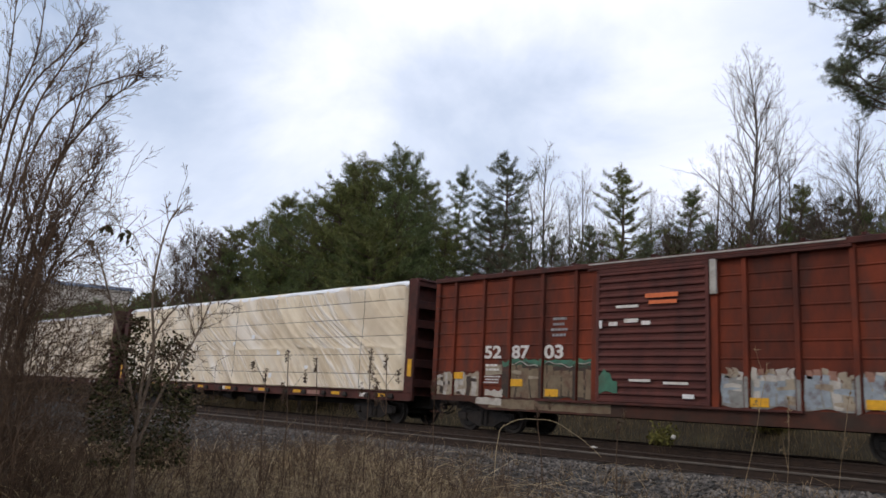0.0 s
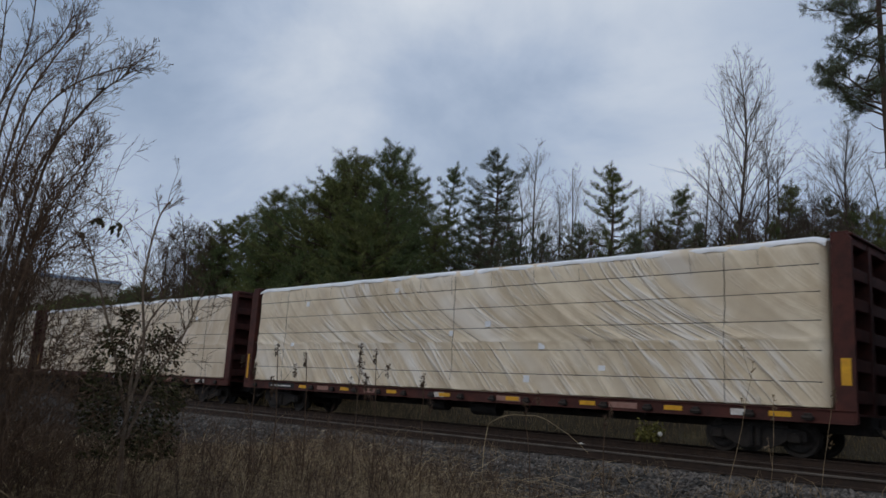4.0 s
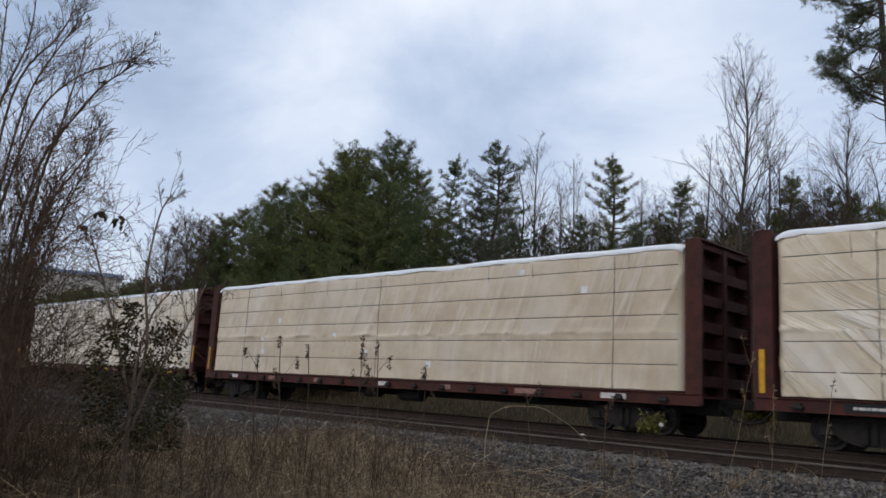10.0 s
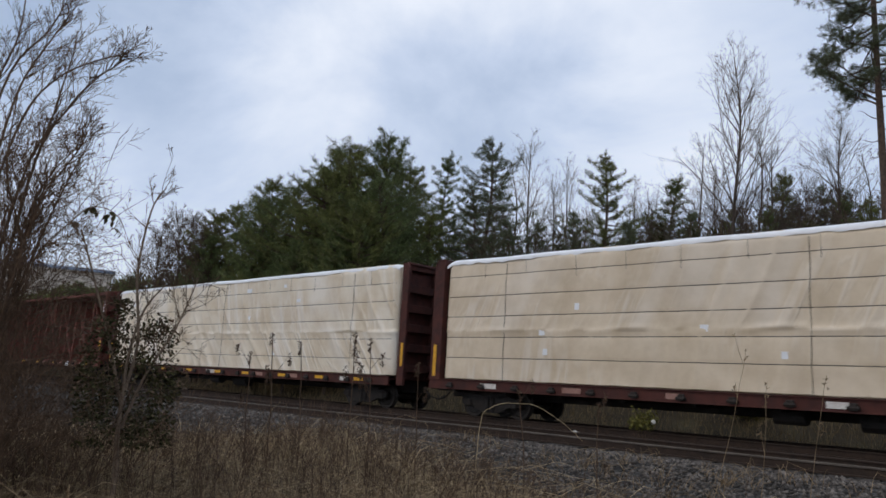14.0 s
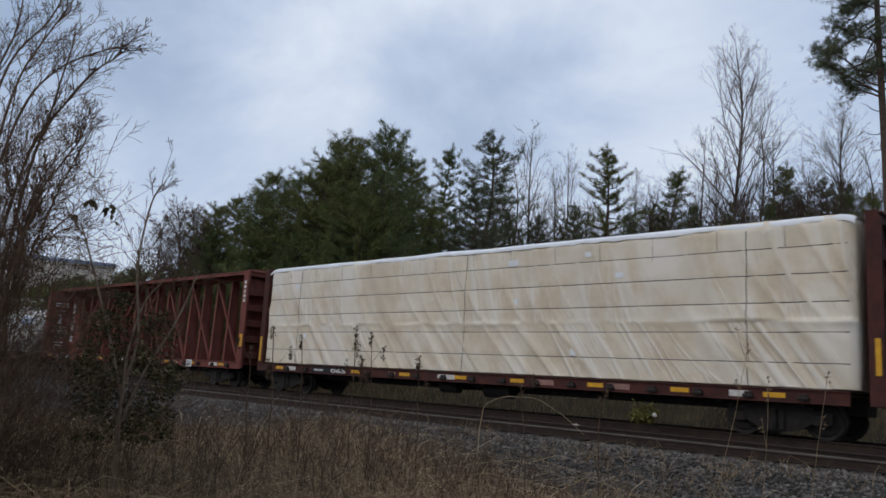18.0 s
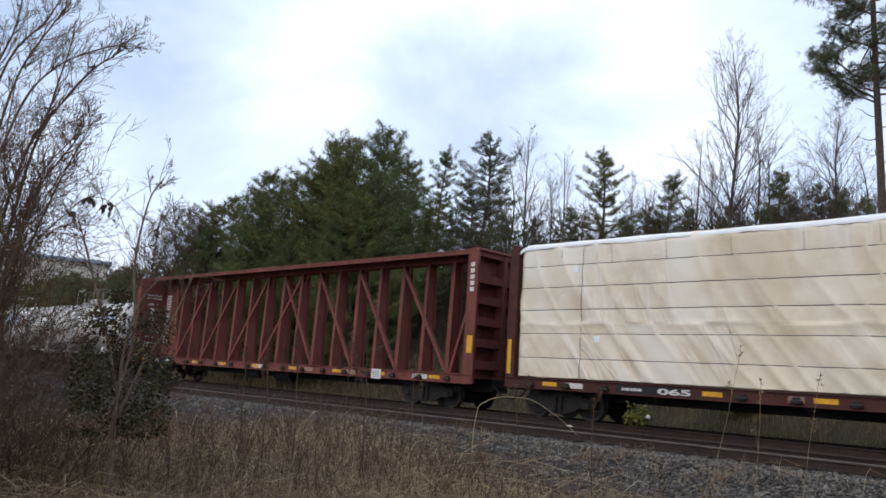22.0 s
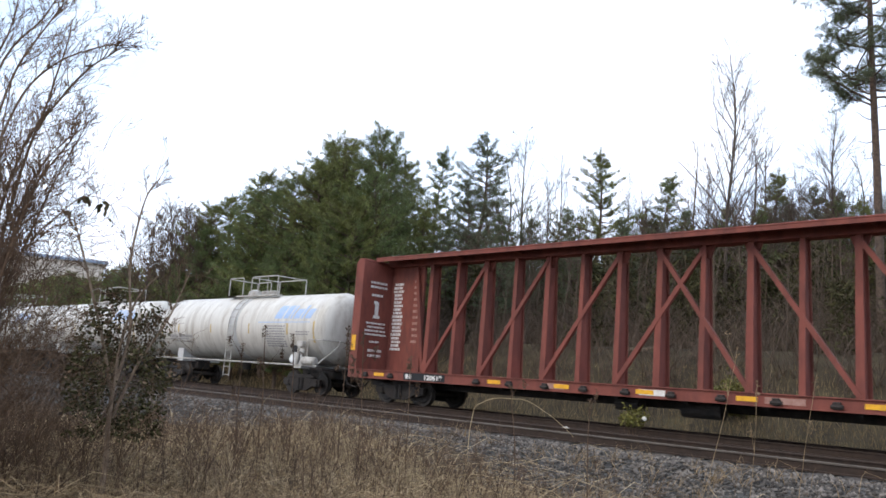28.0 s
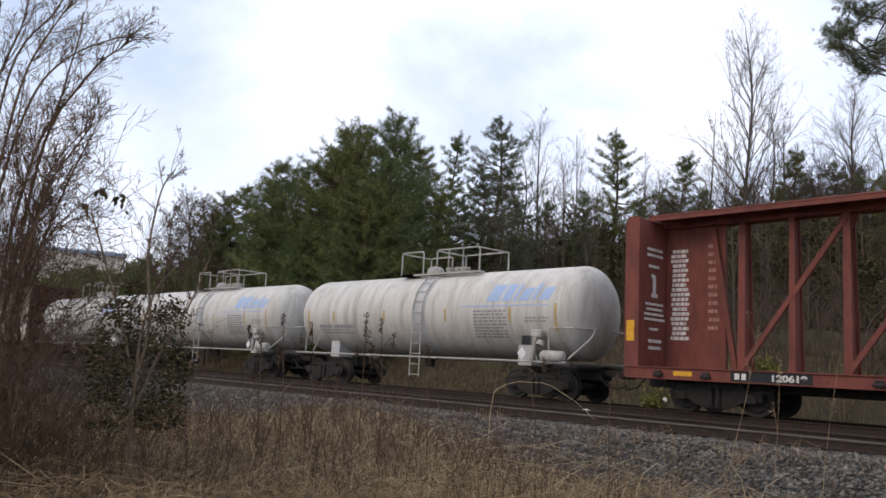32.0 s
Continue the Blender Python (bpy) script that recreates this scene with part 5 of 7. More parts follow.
def build_train():
    box_car(-10.3)
    rng = random.Random(21)
    flat_car("bulkhead_flatcar", "dark red centre-beam flatcar carrying wrapped lumber", -30.75, 11.62, DARK_RED, rng, 4.80, False, clear=(-9.9, -7.9), reflect=((0.13, 1.14, 2.10), (0.20, 1.56, 2.12)))
    wrapped_load("cream plastic-wrapped lumber stacks with diagonal folds and a white hood", -30.75, -11.1, 11.1, WRAP, 3, 0.8, 1.1, 4.76)
    flat_car("bulkhead_flatcar", "rusty red centre-beam flatcar carrying wrapped lumber", -55.23, 11.62, DARK_RED, rng, 4.78, False, reflect=((0.13, 1.14, 2.10), None), yellows=False)
    wrapped_load("tan plastic-wrapped lumber stacks with slanted creases and a white hood", -55.23, -11.12, 11.12, WRAP_TAN, 6, -0.3, 0.7, 4.72)
    flat_car("bulkhead_flatcar", "brown-red centre-beam flatcar carrying wrapped lumber", -79.68, 11.60, DARK_RED, rng, 4.80, False, (0.62, 0.0), 0.30, (-7.5, -5.3))
    wrapped_load("pale plastic-wrapped lumber stacks with loose folds on a flatcar", -79.68, -10.66, 11.1, WRAP_PALE, 9, 0.4, 1.0, 4.80)
    flat_car("centre_beam_flatcar", "empty red centre-beam flatcar with an open steel truss", -103.3, 11.42, RUST_RED, rng, 4.86, True, (0.0, 0.04), 0.40, reflect=((0.22, 1.68, 2.20), (0.22, 1.68, 2.20)))
    for i, x in enumerate((-122.8, -137.4, -151.95)):
        tank_car("dirty white tank car with a blue painted name and top handrails", x, 60 + i)
    flat_car("bulkhead_flatcar", "dark red centre-beam flatcar behind the tank cars", -171.8, 11.62, DARK_RED, rng, 4.78, False)
    wrapped_load("cream plastic-wrapped lumber stacks behind the tank cars", -171.8, -11.1, 11.1, WRAP_PALE, 12, 0.4, 0.8, 4.74)
    # numbers on the sills of the flatcars
    c = [c for c, m in CARS if m == -79.68][0]
    part("number_patch", Shape().box(-7.35, -5.45, -1.428, -1.418, 0.82, 1.01), BLACK_PATCH, c, "black patch under the number")
    lettering("065", 0.19, STENCIL, c, "number", pose(-6.20, -1.432, 0.84, 90), "white stencilled car number", 0.85)
    tagged(part("stencil", bars(random.Random(8), -7.2, -6.5, 0.84, 0.98, -1.43, 1), STENCIL, c, "worn white stencil"), kind="stuff")
    a = [c for c, m in CARS if m == -30.75][0]
    part("number_patch", Shape().box(-9.75, -8.05, -1.428, -1.418, 0.82, 1.01), BLACK_PATCH, a, "black patch under the number")
    tagged(part("stencil", bars(random.Random(9), -9.65, -8.15, 0.85, 0.97, -1.43, 1), STENCIL, a, "worn white stencilled number"), kind="stuff")
    e = [c for c, m in CARS if m == -103.3][0]
    part("number_patch", Shape().box(-8.62, -6.82, -1.43, -1.418, 0.80, 1.02), BLACK_PATCH, e, "black patch under the number")
    lettering("120619", 0.20, STENCIL, e, "number", pose(-7.67, -1.434, 0.84, 90), "white stencilled car number", 0.74)
    part("stencil", Shape().box(-8.52, -8.41, -1.438, -1.43, 0.84, 0.98).box(-8.36, -8.26, -1.438, -1.43, 0.84, 0.98), STENCIL, e)
    part("placard", Shape().box(6.94, 7.42, -1.46, -1.44, 0.74, 1.05, 0.005), SIGN_WHITE, e, "white data placard")
    tagged(part("stencil", bars(random.Random(3), 7.0, 7.36, 0.79, 1.01, -1.46, 4), GREY_STENCIL, e), kind="stuff")


build_train()
# ---- plants: tools ----
def mesh_arrays(name, verts, faces, mat, smooth=False):
    """A mesh from arrays; all faces have the same number of corners."""
    me = bpy.data.meshes.new(name)
    verts, faces = np.asarray(verts, np.float32), np.asarray(faces, np.int32)
    n, k = faces.shape
    me.vertices.add(len(verts))
    me.vertices.foreach_set("co", verts.ravel())
    me.loops.add(n * k)
    me.loops.foreach_set("vertex_index", faces.ravel())
    me.polygons.add(n)
    me.polygons.foreach_set("loop_start", np.arange(0, n * k, k, dtype=np.int32))
    me.polygons.foreach_set("loop_total", np.full(n, k, np.int32))
    if smooth:
        me.polygons.foreach_set("use_smooth", np.ones(n, bool))
    me.materials.append(mat)
    me.update(calc_edges=True)
    return me


def unit(a):
    return a / np.maximum(np.linalg.norm(a, axis=-1, keepdims=True), 1e-9)


def sticks(segs, n=4):
    """Open tapered tubes for rows of (x0, y0, z0, x1, y1, z1, r0, r1)."""
    s = np.asarray(segs, float)
    p0, p1, r0, r1 = s[:, :3], s[:, 3:6], s[:, 6:7], s[:, 7:8]
    d = unit(p1 - p0)
    ref = np.where(np.abs(d[:, 2:3]) < 0.9, np.array([[0, 0, 1.0]]), np.array([[1.0, 0, 0]]))
    a = unit(np.cross(d, ref))
    b = np.cross(d, a)
    rings = []
    for p, r in ((p0, r0), (p1, r1)):
        for k in range(n):
            w = 2 * math.pi * k / n
            rings.append(p + r * (a * math.cos(w) + b * math.sin(w)))
    v = np.stack(rings, 1)
    i = np.arange(len(s))
    # a segment that goes on from the one before shares its ring
    joined = np.zeros(len(s), bool)
    joined[1:] = (np.abs(p0[1:] - p1[:-1]).max(1) < 1e-9) & ((a[1:] * a[:-1]).sum(1) > 0.7)
    low = np.where(joined, (i - 1) * 2 * n + n, i * 2 * n)[:, None, None]
    high = (i * 2 * n + n)[:, None, None]
    k = np.arange(n)
    q = np.concatenate([low + k[None, :, None], low + ((k + 1) % n)[None, :, None], high + ((k + 1) % n)[None, :, None], high + k[None, :, None]], 2)
    used, f = np.unique(q.reshape(-1), return_inverse=True)
    return v.reshape(-1, 3)[used], f.reshape(-1, 4)


def blades(centres, ways, count, length, width, rng, spread=0.8):
    """Thin pointed blades round each centre, leaning along its way."""
    n = len(centres)
    c = np.repeat(centres, count, 0)
    w = np.repeat(ways, count, 0)
    d = unit(w * (1 - spread) + rng.normal(0, 1, (n * count, 3)) * spread * 0.7)
    ln = length * rng.uniform(0.55, 1.15, (n * count, 1))
    side = unit(np.cross(d, rng.normal(0, 1, (n * count, 3)))) * width * rng.uniform(0.6, 1.2, (n * count, 1))
    c = c + rng.normal(0, length * 0.22, c.shape)
    v = np.stack([c - side, c + side, c + d * ln], 1).reshape(-1, 3)
    return v, np.arange(len(v)).reshape(-1, 3)


def grow(segs, p, d, length, r, depth, rng, wander=0.25, rise=0.05, fork=(3, 5), steps=5, shrink=0.55, angle=0.75, thin=0.5, start=0.25):
    """A branch and its side branches, as tapered segments."""
    p, d = np.array(p, float), np.array(d, float)
    d /= np.linalg.norm(d)
    step = length / steps
    pts, ways = [p.copy()], []
    for i in range(steps):
        d = d + rng.normal(0, wander, 3) * 0.5 + np.array([0, 0, rise])
        d /= np.linalg.norm(d)
        q = p + d * step
        u0, u1 = i / steps, (i + 1) / steps
        segs.append((*p, *q, r * (1 - 0.75 * u0), r * (1 - 0.75 * u1)))
        p = q
        pts.append(p.copy())
        ways.append(d.copy())
    if depth > 0:
        for k in range(rng.integers(fork[0], fork[1] + 1)):
            u = rng.uniform(start, 1.0)
            i = min(int(u * steps), steps - 1)
            at = pts[i] + (pts[i + 1] - pts[i]) * (u * steps - i)
            side = unit(np.cross(ways[i], rng.normal(0, 1, 3)))
            way = ways[i] * math.cos(angle) + side * math.sin(angle)
            grow(segs, at, way, length * shrink * rng.uniform(0.7, 1.15) * (1.15 - 0.5 * u), max(r * thin * (1 - 0.5 * u), 0.002), depth - 1, rng, wander, rise, fork, max(3, steps - 1), shrink, angle, thin, start)


def along(points, r0, r1, segs, rng=None, jitter=0.0, sub=5):
    """A smooth stem through waypoints; returns its points."""
    P = [np.array(p, float) for p in points]
    P = [2 * P[0] - P[1]] + P + [2 * P[-1] - P[-2]]
    out = []
    for i in range(1, len(P) - 2):
        for k in range(sub):
            u = k / sub
            a, b, c, d = P[i - 1], P[i], P[i + 1], P[i + 2]
            out.append(0.5 * (2 * b + (c - a) * u + (2 * a - 5 * b + 4 * c - d) * u * u + (3 * b - a - 3 * c + d) * u ** 3))
    out.append(P[-2])
    if jitter:
        out = [o + rng.normal(0, jitter, 3) for o in out]
    n = len(out) - 1
    for i in range(n):
        segs.append((*out[i], *out[i + 1], r0 + (r1 - r0) * i / n, r0 + (r1 - r0) * (i + 1) / n))
    return out


# ---- trees ----
def make_pine(height, radius, seed, needle, dense=1.0, bare=0.22, label="dark green pine tree standing in the woods behind the track", blade=0.30, broad=False):
    rng = np.random.default_rng(seed)
    tree = thing("pine_tree", label, "tree", "pine trees behind the track")
    wood, cc, cw = [], [], []
    top = np.array([rng.normal(0, 0.25), rng.normal(0, 0.25), height])
    pts = along([(0, 0, -0.3), (rng.normal(0, 0.15), rng.normal(0, 0.15), height * 0.35), (rng.normal(0, 0.2), rng.normal(0, 0.2), height * 0.7), tuple(top)], 0.012 * height + 0.03, 0.015, wood, sub=6)
    z = height * bare
    while z < height * 0.965:
        u = (z - height * bare) / (height * (1 - bare))
        reach = radius * (0.55 + 0.45 * min(1.0, u / 0.25)) * max(0.0, 1 - u ** (2.6 if broad else 1.15)) ** 0.85 + 0.14
        k = min(int((z + 0.3) / (height + 0.3) * (len(pts) - 1)), len(pts) - 2)
        at = pts[k]
        first = rng.uniform(0, 2 * math.pi)
        spokes = rng.integers(4, 7)
        for j in range(spokes):
            w = first + 2 * math.pi * j / spokes + rng.normal(0, 0.3)
            ln = reach * rng.uniform(0.35, 1.4) * (1 + 0.3 * math.sin(w * 2 + seed))
            up = rng.uniform(-0.12, 0.2) + 0.35 * u
            d = unit(np.array([math.cos(w), math.sin(w), up]))
            p = np.array([at[0], at[1], z + rng.uniform(-0.3, 0.3)])
            q = p + d * ln * 0.6 + rng.normal(0, 0.07, 3)
            e = q + unit(d + np.array([0, 0, 0.45])) * ln * 0.45
            wood += [(*p, *q, 0.02 + 0.012 * ln, 0.02), (*q, *e, 0.02, 0.006)]
            for s in np.linspace(0.25, 1.0, max(3, int((3 + 3.2 * ln) * dense))):
                c = p + (q - p) * s / 0.6 if s < 0.6 else q + (e - q) * (s - 0.6) / 0.4
                side = np.cross(d, [0, 0, 1.0]) * rng.choice([-1, 1])
                way = unit(d * 0.8 + side * rng.uniform(0.1, 1.1) + np.array([0, 0, rng.uniform(0.1, 0.7)]))
                sl = rng.uniform(0.25, 0.6) * (0.4 + 0.35 * ln) * (1.15 - 0.55 * s)
                t = c + way * sl
                wood.append((*c, *t, 0.012, 0.005))
                m = max(2, int(sl / 0.17))
                for v in np.linspace(0.35, 1.0, m):
                    cc.append(c + (t - c) * v + rng.normal(0, 0.06, 3))
                    cw.append(unit(way + np.array([0, 0, 0.35])))
            cc.append(e)
            cw.append(unit(d + np.array([0, 0, 0.9])))
        z += (rng.uniform(0.34, 0.56) if broad else rng.uniform(0.42, 0.7)) * (1 - 0.25 * u)
    for s in np.linspace(0.94, 1.0, 5):
        cc.append(top * np.array([1, 1, s]))
        cw.append(np.array([0, 0, 1.0]))
    v, f = sticks(wood, 5)
    part("trunk", mesh_arrays("trunk", v, f, PINE_BARK, True), None, tree)
    v, f = blades(np.array(cc), np.array(cw), 13 if broad else 17, blade * 0.85, 0.015, rng, 0.62)
    tagged(part("crown", mesh_arrays("crown", v, f, needle), None, tree), kind="stuff")
    return tree


def make_bare(height, seed, spread=0.5, mat=TWIG, label="leafless tree with fine grey twigs behind the track", trunk_r=None, fork=(4, 6), limbs=24, depth=2):
    rng = np.random.default_rng(seed)
    tree = thing("bare_tree", label, "tree", "leafless trees behind the track")
    trunk, twigs = [], []
    r = trunk_r or (0.007 * height + 0.02)
    pts = along([(0, 0, -0.3), (rng.normal(0, 0.12), rng.normal(0, 0.12), height * 0.4), (rng.normal(0, 0.25), rng.normal(0, 0.25), height * 0.75), (rng.normal(0, 0.3), rng.normal(0, 0.3), height)], r, 0.012, trunk, sub=6)
    for i in range(limbs):
        u = rng.uniform(0.22, 0.97)
        k = min(int(u * (len(pts) - 1)), len(pts) - 2)
        at = pts[k] + (pts[k + 1] - pts[k]) * rng.uniform(0, 1)
        w = rng.uniform(0, 2 * math.pi)
        d = np.array([math.cos(w) * spread, math.sin(w) * spread, 1.0])
        grow(twigs, at, d, height * (0.40 * (1.03 - u) + 0.025) * rng.uniform(0.7, 1.2), r * 0.42 * (1.1 - u) + 0.008, depth, rng, 0.22, 0.05, fork, 5, 0.5, 0.6, 0.55)
    v, f = sticks(trunk, 7)
    part("trunk", mesh_arrays("trunk", v, f, BARK, True), None, tree)
    a = np.asarray(twigs)
    a[:, 6:] = np.maximum(a[:, 6:] * 0.85, 0.0048)
    v, f = sticks(a, 3)
    tagged(part("crown", mesh_arrays("crown", v, f, mat), None, tree), kind="stuff")
    return tree


BIG_PINES = (
    (-35.6, 30.7, 16.2), (-35.3, 28.0, 14.7), (-40.1, 29.9, 15.8), (-36.0, 26.4, 12.8), (-39.1, 27.1, 12.7), (-44.1, 28.5, 13.8),
    (-41.3, 25.9, 11.5), (-47.1, 27.4, 12.4), (-31.7, 27.2, 12.0), (-32.1, 26.0, 10.3), (-33.2, 25.3, 8.9), (-38.3, 35.2, 15.6),
    (-36.2, 24.8, 8.5), (-49.8, 27.6, 12.1), (-47.2, 25.6, 9.8), (-60.0, 31.0, 9.6), (-63.5, 27.6, 8.4), (-68.0, 30.0, 9.2), (-72.5, 27.0, 8.2), (-41.0, 25.0, 8.3), (-44.3, 34.2, 16.6))
MID_PINES = (
    (-35.2, 39.6, 18.0), (-39.5, 39.7, 17.9), (-32.7, 35.2, 13.6), (-28.3, 43.6, 17.1), (-28.6, 41.0, 12.5), (-26.8, 50.3, 16.8),
    (-22.6, 44.6, 12.5), (-20.7, 54.2, 17.2), (-18.7, 51.7, 14.3), (-18.6, 46.4, 12.6), (-16.2, 52.6, 14.9), (-12.9, 46.2, 12.5),
    (-19.0, 56.9, 16.3), (-14.4, 47.4, 12.9), (-11.6, 47.0, 12.4), (-21.5, 47.2, 12.4), (-26.0, 47.0, 12.4), (-17.2, 54.5, 14.0), (-28.4, 33.6, 10.6), (-31.5, 30.7, 10.7), (-24.8, 41.1, 11.3), (-24.6, 54.7, 15.2), (-31.8, 41.1, 12.1))
BARE_TREES = (
    (-20.4, 45.6, 23.1), (-20.0, 48.0, 18.3), (-37.3, 47.0, 20.8), (-36.2, 50.3, 19.5), (-15.6, 49.6, 19.0), (-37.1, 44.6, 17.8),
    (-35.9, 48.1, 17.5), (-28.7, 48.1, 16.0), (-29.6, 52.2, 16.0), (-27.6, 55.5, 20.8), (-20.4, 52.1, 18.6), (-21.4, 45.2, 15.4),
    (-16.4, 47.2, 14.8), (-14.3, 50.0, 16.2), (-22.8, 42.2, 11.7), (-31.1, 46.5, 13.9), (-39.5, 45.2, 16.4), (-42.2, 39.8, 15.6))


def plant(pool, spots, seed, width=1.0):
    """Stand copies of a few grown trees at their places, scaled to the height of their tops."""
    rng = random.Random(seed)
    used = set()
    for i, (x, y, top) in enumerate(spots):
        tree, h = pool[i % len(pool)]
        g = ground_z(x, y) - 0.05
        s = (top - g) / h
        k = s * width * rng.uniform(0.9, 1.1)
        m = pose(x, y, g, 0, 0, rng.uniform(0, 360))
        if id(tree) in used:
            tree = copy_thing(tree, m)
        else:
            used.add(id(tree))
            tree.matrix_basis = m
        tree.scale = (k, k, s)


dense_pines = [(make_pine(14.0, 3.3, 101 + i, (NEEDLE, NEEDLE_OLIVE, NEEDLE, NEEDLE_OLIVE)[i], 0.95, 0.10, blade=0.36, broad=True), 14.0) for i in range(4)]
plant(dense_pines, BIG_PINES, 1, 1.0)
slim_pines = [(make_pine(15.0, 2.9, 201 + i, (NEEDLE_GREY, NEEDLE, NEEDLE_GREY, NEEDLE_OLIVE)[i], 0.9, 0.26, "open-branched grey-green pine tree behind the track"), 15.0) for i in range(4)]
plant(slim_pines, MID_PINES, 2)
stand = random.Random(15)
plant([(copy_thing(tree, tree.matrix_basis.copy()), h) for tree, h in slim_pines], [(x, 66 + 10 * stand.random(), 12.5 + 4.0 * stand.random()) for x in np.arange(-74, 4, 3.4)]
      + [(x + stand.uniform(-1, 1), stand.uniform(51, 60), 10.0 + 2.6 * stand.random()) for x in np.arange(-50, 2, 2.6)], 8, 1.25)
bare_pool = [(make_bare(20.0, 301 + i, (0.62, 0.6, 0.5, 0.4)[i], limbs=(56, 34, 28, 26)[i]), 20.0) for i in range(4)]
plant(bare_pool, BARE_TREES, 3)
bushy_pool = [(make_bare(11.0, 330 + i, 0.8, FAR_TWIG, "bushy leafless tree with grey-brown twigs at the wood's edge", limbs=60, fork=(5, 7)), 11.0) for i in range(2)]
plant(bushy_pool, ((-53.0, 24.6, 11.2), (-50.1, 24.9, 11.9), (-47.8, 25.6, 10.8), (-51.6, 26.4, 12.0)), 4, 1.2)
haze_pool = [(make_bare(12.0, 350 + i, 0.38, FAR_TWIG, "leafless young tree with fine grey-brown twigs", limbs=54, fork=(4, 6)), 12.0) for i in range(2)]
plant(haze_pool, ((-27.0, 47.5, 13.8), (-24.3, 49.0, 13.5), (-22.0, 50.5, 14.6), (-19.2, 49.5, 13.2), (-17.3, 48.4, 13.4), (-14.8, 47.0, 12.6), (-13.0, 49.5, 13.8), (-30.2, 44.0, 13.2), (-11.5, 45.5, 12.0), (-25.6, 45.0, 12.2)), 5, 1.0)

young_pool = [(make_bare(6.5, 370 + i, 0.45, FAR_TWIG, "thin leafless young tree on the grassy bank", limbs=26, fork=(3, 5)), 6.5) for i in range(2)]
plant(young_pool, ((-28.6, 33.0, 6.4), (-26.3, 33.8, 7.0), (-24.4, 32.8, 6.0), (-22.6, 34.0, 7.2), (-20.9, 33.0, 6.2), (-19.0, 33.6, 6.8), (-17.2, 32.8, 6.1), (-15.6, 33.7, 7.0), (-14.0, 33.0, 6.4), (-12.4, 33.6, 6.6), (-11.0, 33.0, 6.0)), 6, 0.8)


def tall_pine():
    """The tall open-crowned pine: long level limbs that carry flat plumes of needles."""
    rng = np.random.default_rng(77)
    x, y = -9.75, 36.6
    tree = thing("tall_pine_tree", "tall pine with a bare trunk and open grey-green crown", "tree", at=pose(x, y, ground_z(x, y)))
    trunk, cc, cw = [], [], []
    stem = along([(0.12, 0.1, -0.3), (0.1, 0.08, 7), (0.0, 0.0, 14), (-0.05, 0, 21), (0.1, 0, 26)], 0.20, 0.05, trunk, sub=7)
    v, f = sticks(trunk, 9)
    part("trunk", mesh_arrays("trunk", v, f, PINE_BARK, True), None, tree)
    zs = np.concatenate([np.linspace(8.4, 10.8, 6), np.linspace(11.0, 25.0, 76)])
    for n, z in enumerate(zs):
        full = z > 10.9
        w = n * 2.4 + rng.normal(0, 0.35)
        ln = (rng.uniform(1.9, 3.4) * (1.0 if z < 20 else 0.7)) if full else rng.uniform(0.9, 1.7)
        limb = []
        d = np.array([math.cos(w), math.sin(w), rng.uniform(-0.35, 0.45)])
        p = np.array([0.0, 0.0, z])
        pts = [p]
        for k in range(7):
            d = unit(d + rng.normal(0, 0.22, 3) + np.array([0, 0, 0.03]))
            q = p + d * ln / 7
            r0 = 0.055 if full else 0.028
            limb.append((*p, *q, r0 * (1 - 0.12 * k), r0 * (1 - 0.12 * (k + 1))))
            p = q
            pts.append(p)
        if full:
            for k in range(int(6 + 6.0 * ln)):
                u = rng.uniform(0.30, 1.0) ** 0.85 * 7
                j = min(int(u), 6)
                at = pts[j] + (pts[j + 1] - pts[j]) * (u - j)
                out = unit(pts[j + 1] - pts[j])
                side = unit(np.cross(out, [0, 0, 1.0])) * rng.choice([-1, 1])
                way = unit(out * rng.uniform(0.4, 1.0) + side * rng.uniform(0.3, 1.0) + np.array([0, 0, rng.uniform(-0.35, 0.65)]))
                bl = rng.uniform(0.35, 0.95) * (1.2 - 0.07 * u)
                e = at + way * bl
                limb.append((*at, *e, 0.016, 0.006))
                for c in range(4):
                    s = rng.uniform(0.35, 1.0)
                    t = at + (e - at) * s + rng.normal(0, 0.12, 3)
                    cc.append(t)
                    cw.append(unit(way + np.array([0, 0, 0.35])))
                cc.append(e)
                cw.append(unit(way + np.array([0, 0, 0.35])))
        elif n % 2:
            grow(limb, pts[4], (math.cos(w + 0.6), math.sin(w + 0.6), 0.1), ln * 0.4, 0.014, 1, rng, 0.3, 0.0, (2, 3), 4)
        v, f = sticks(limb, 5)
        part("limb", mesh_arrays("limb", v, f, PINE_BARK, True), None, tree)
    v, f = blades(np.array(cc), np.array(cw), 21, 0.20, 0.007, rng, 0.72)
    tagged(part("crown", mesh_arrays("crown", v, f, NEEDLE_GREY), None, tree), kind="stuff")


tall_pine()


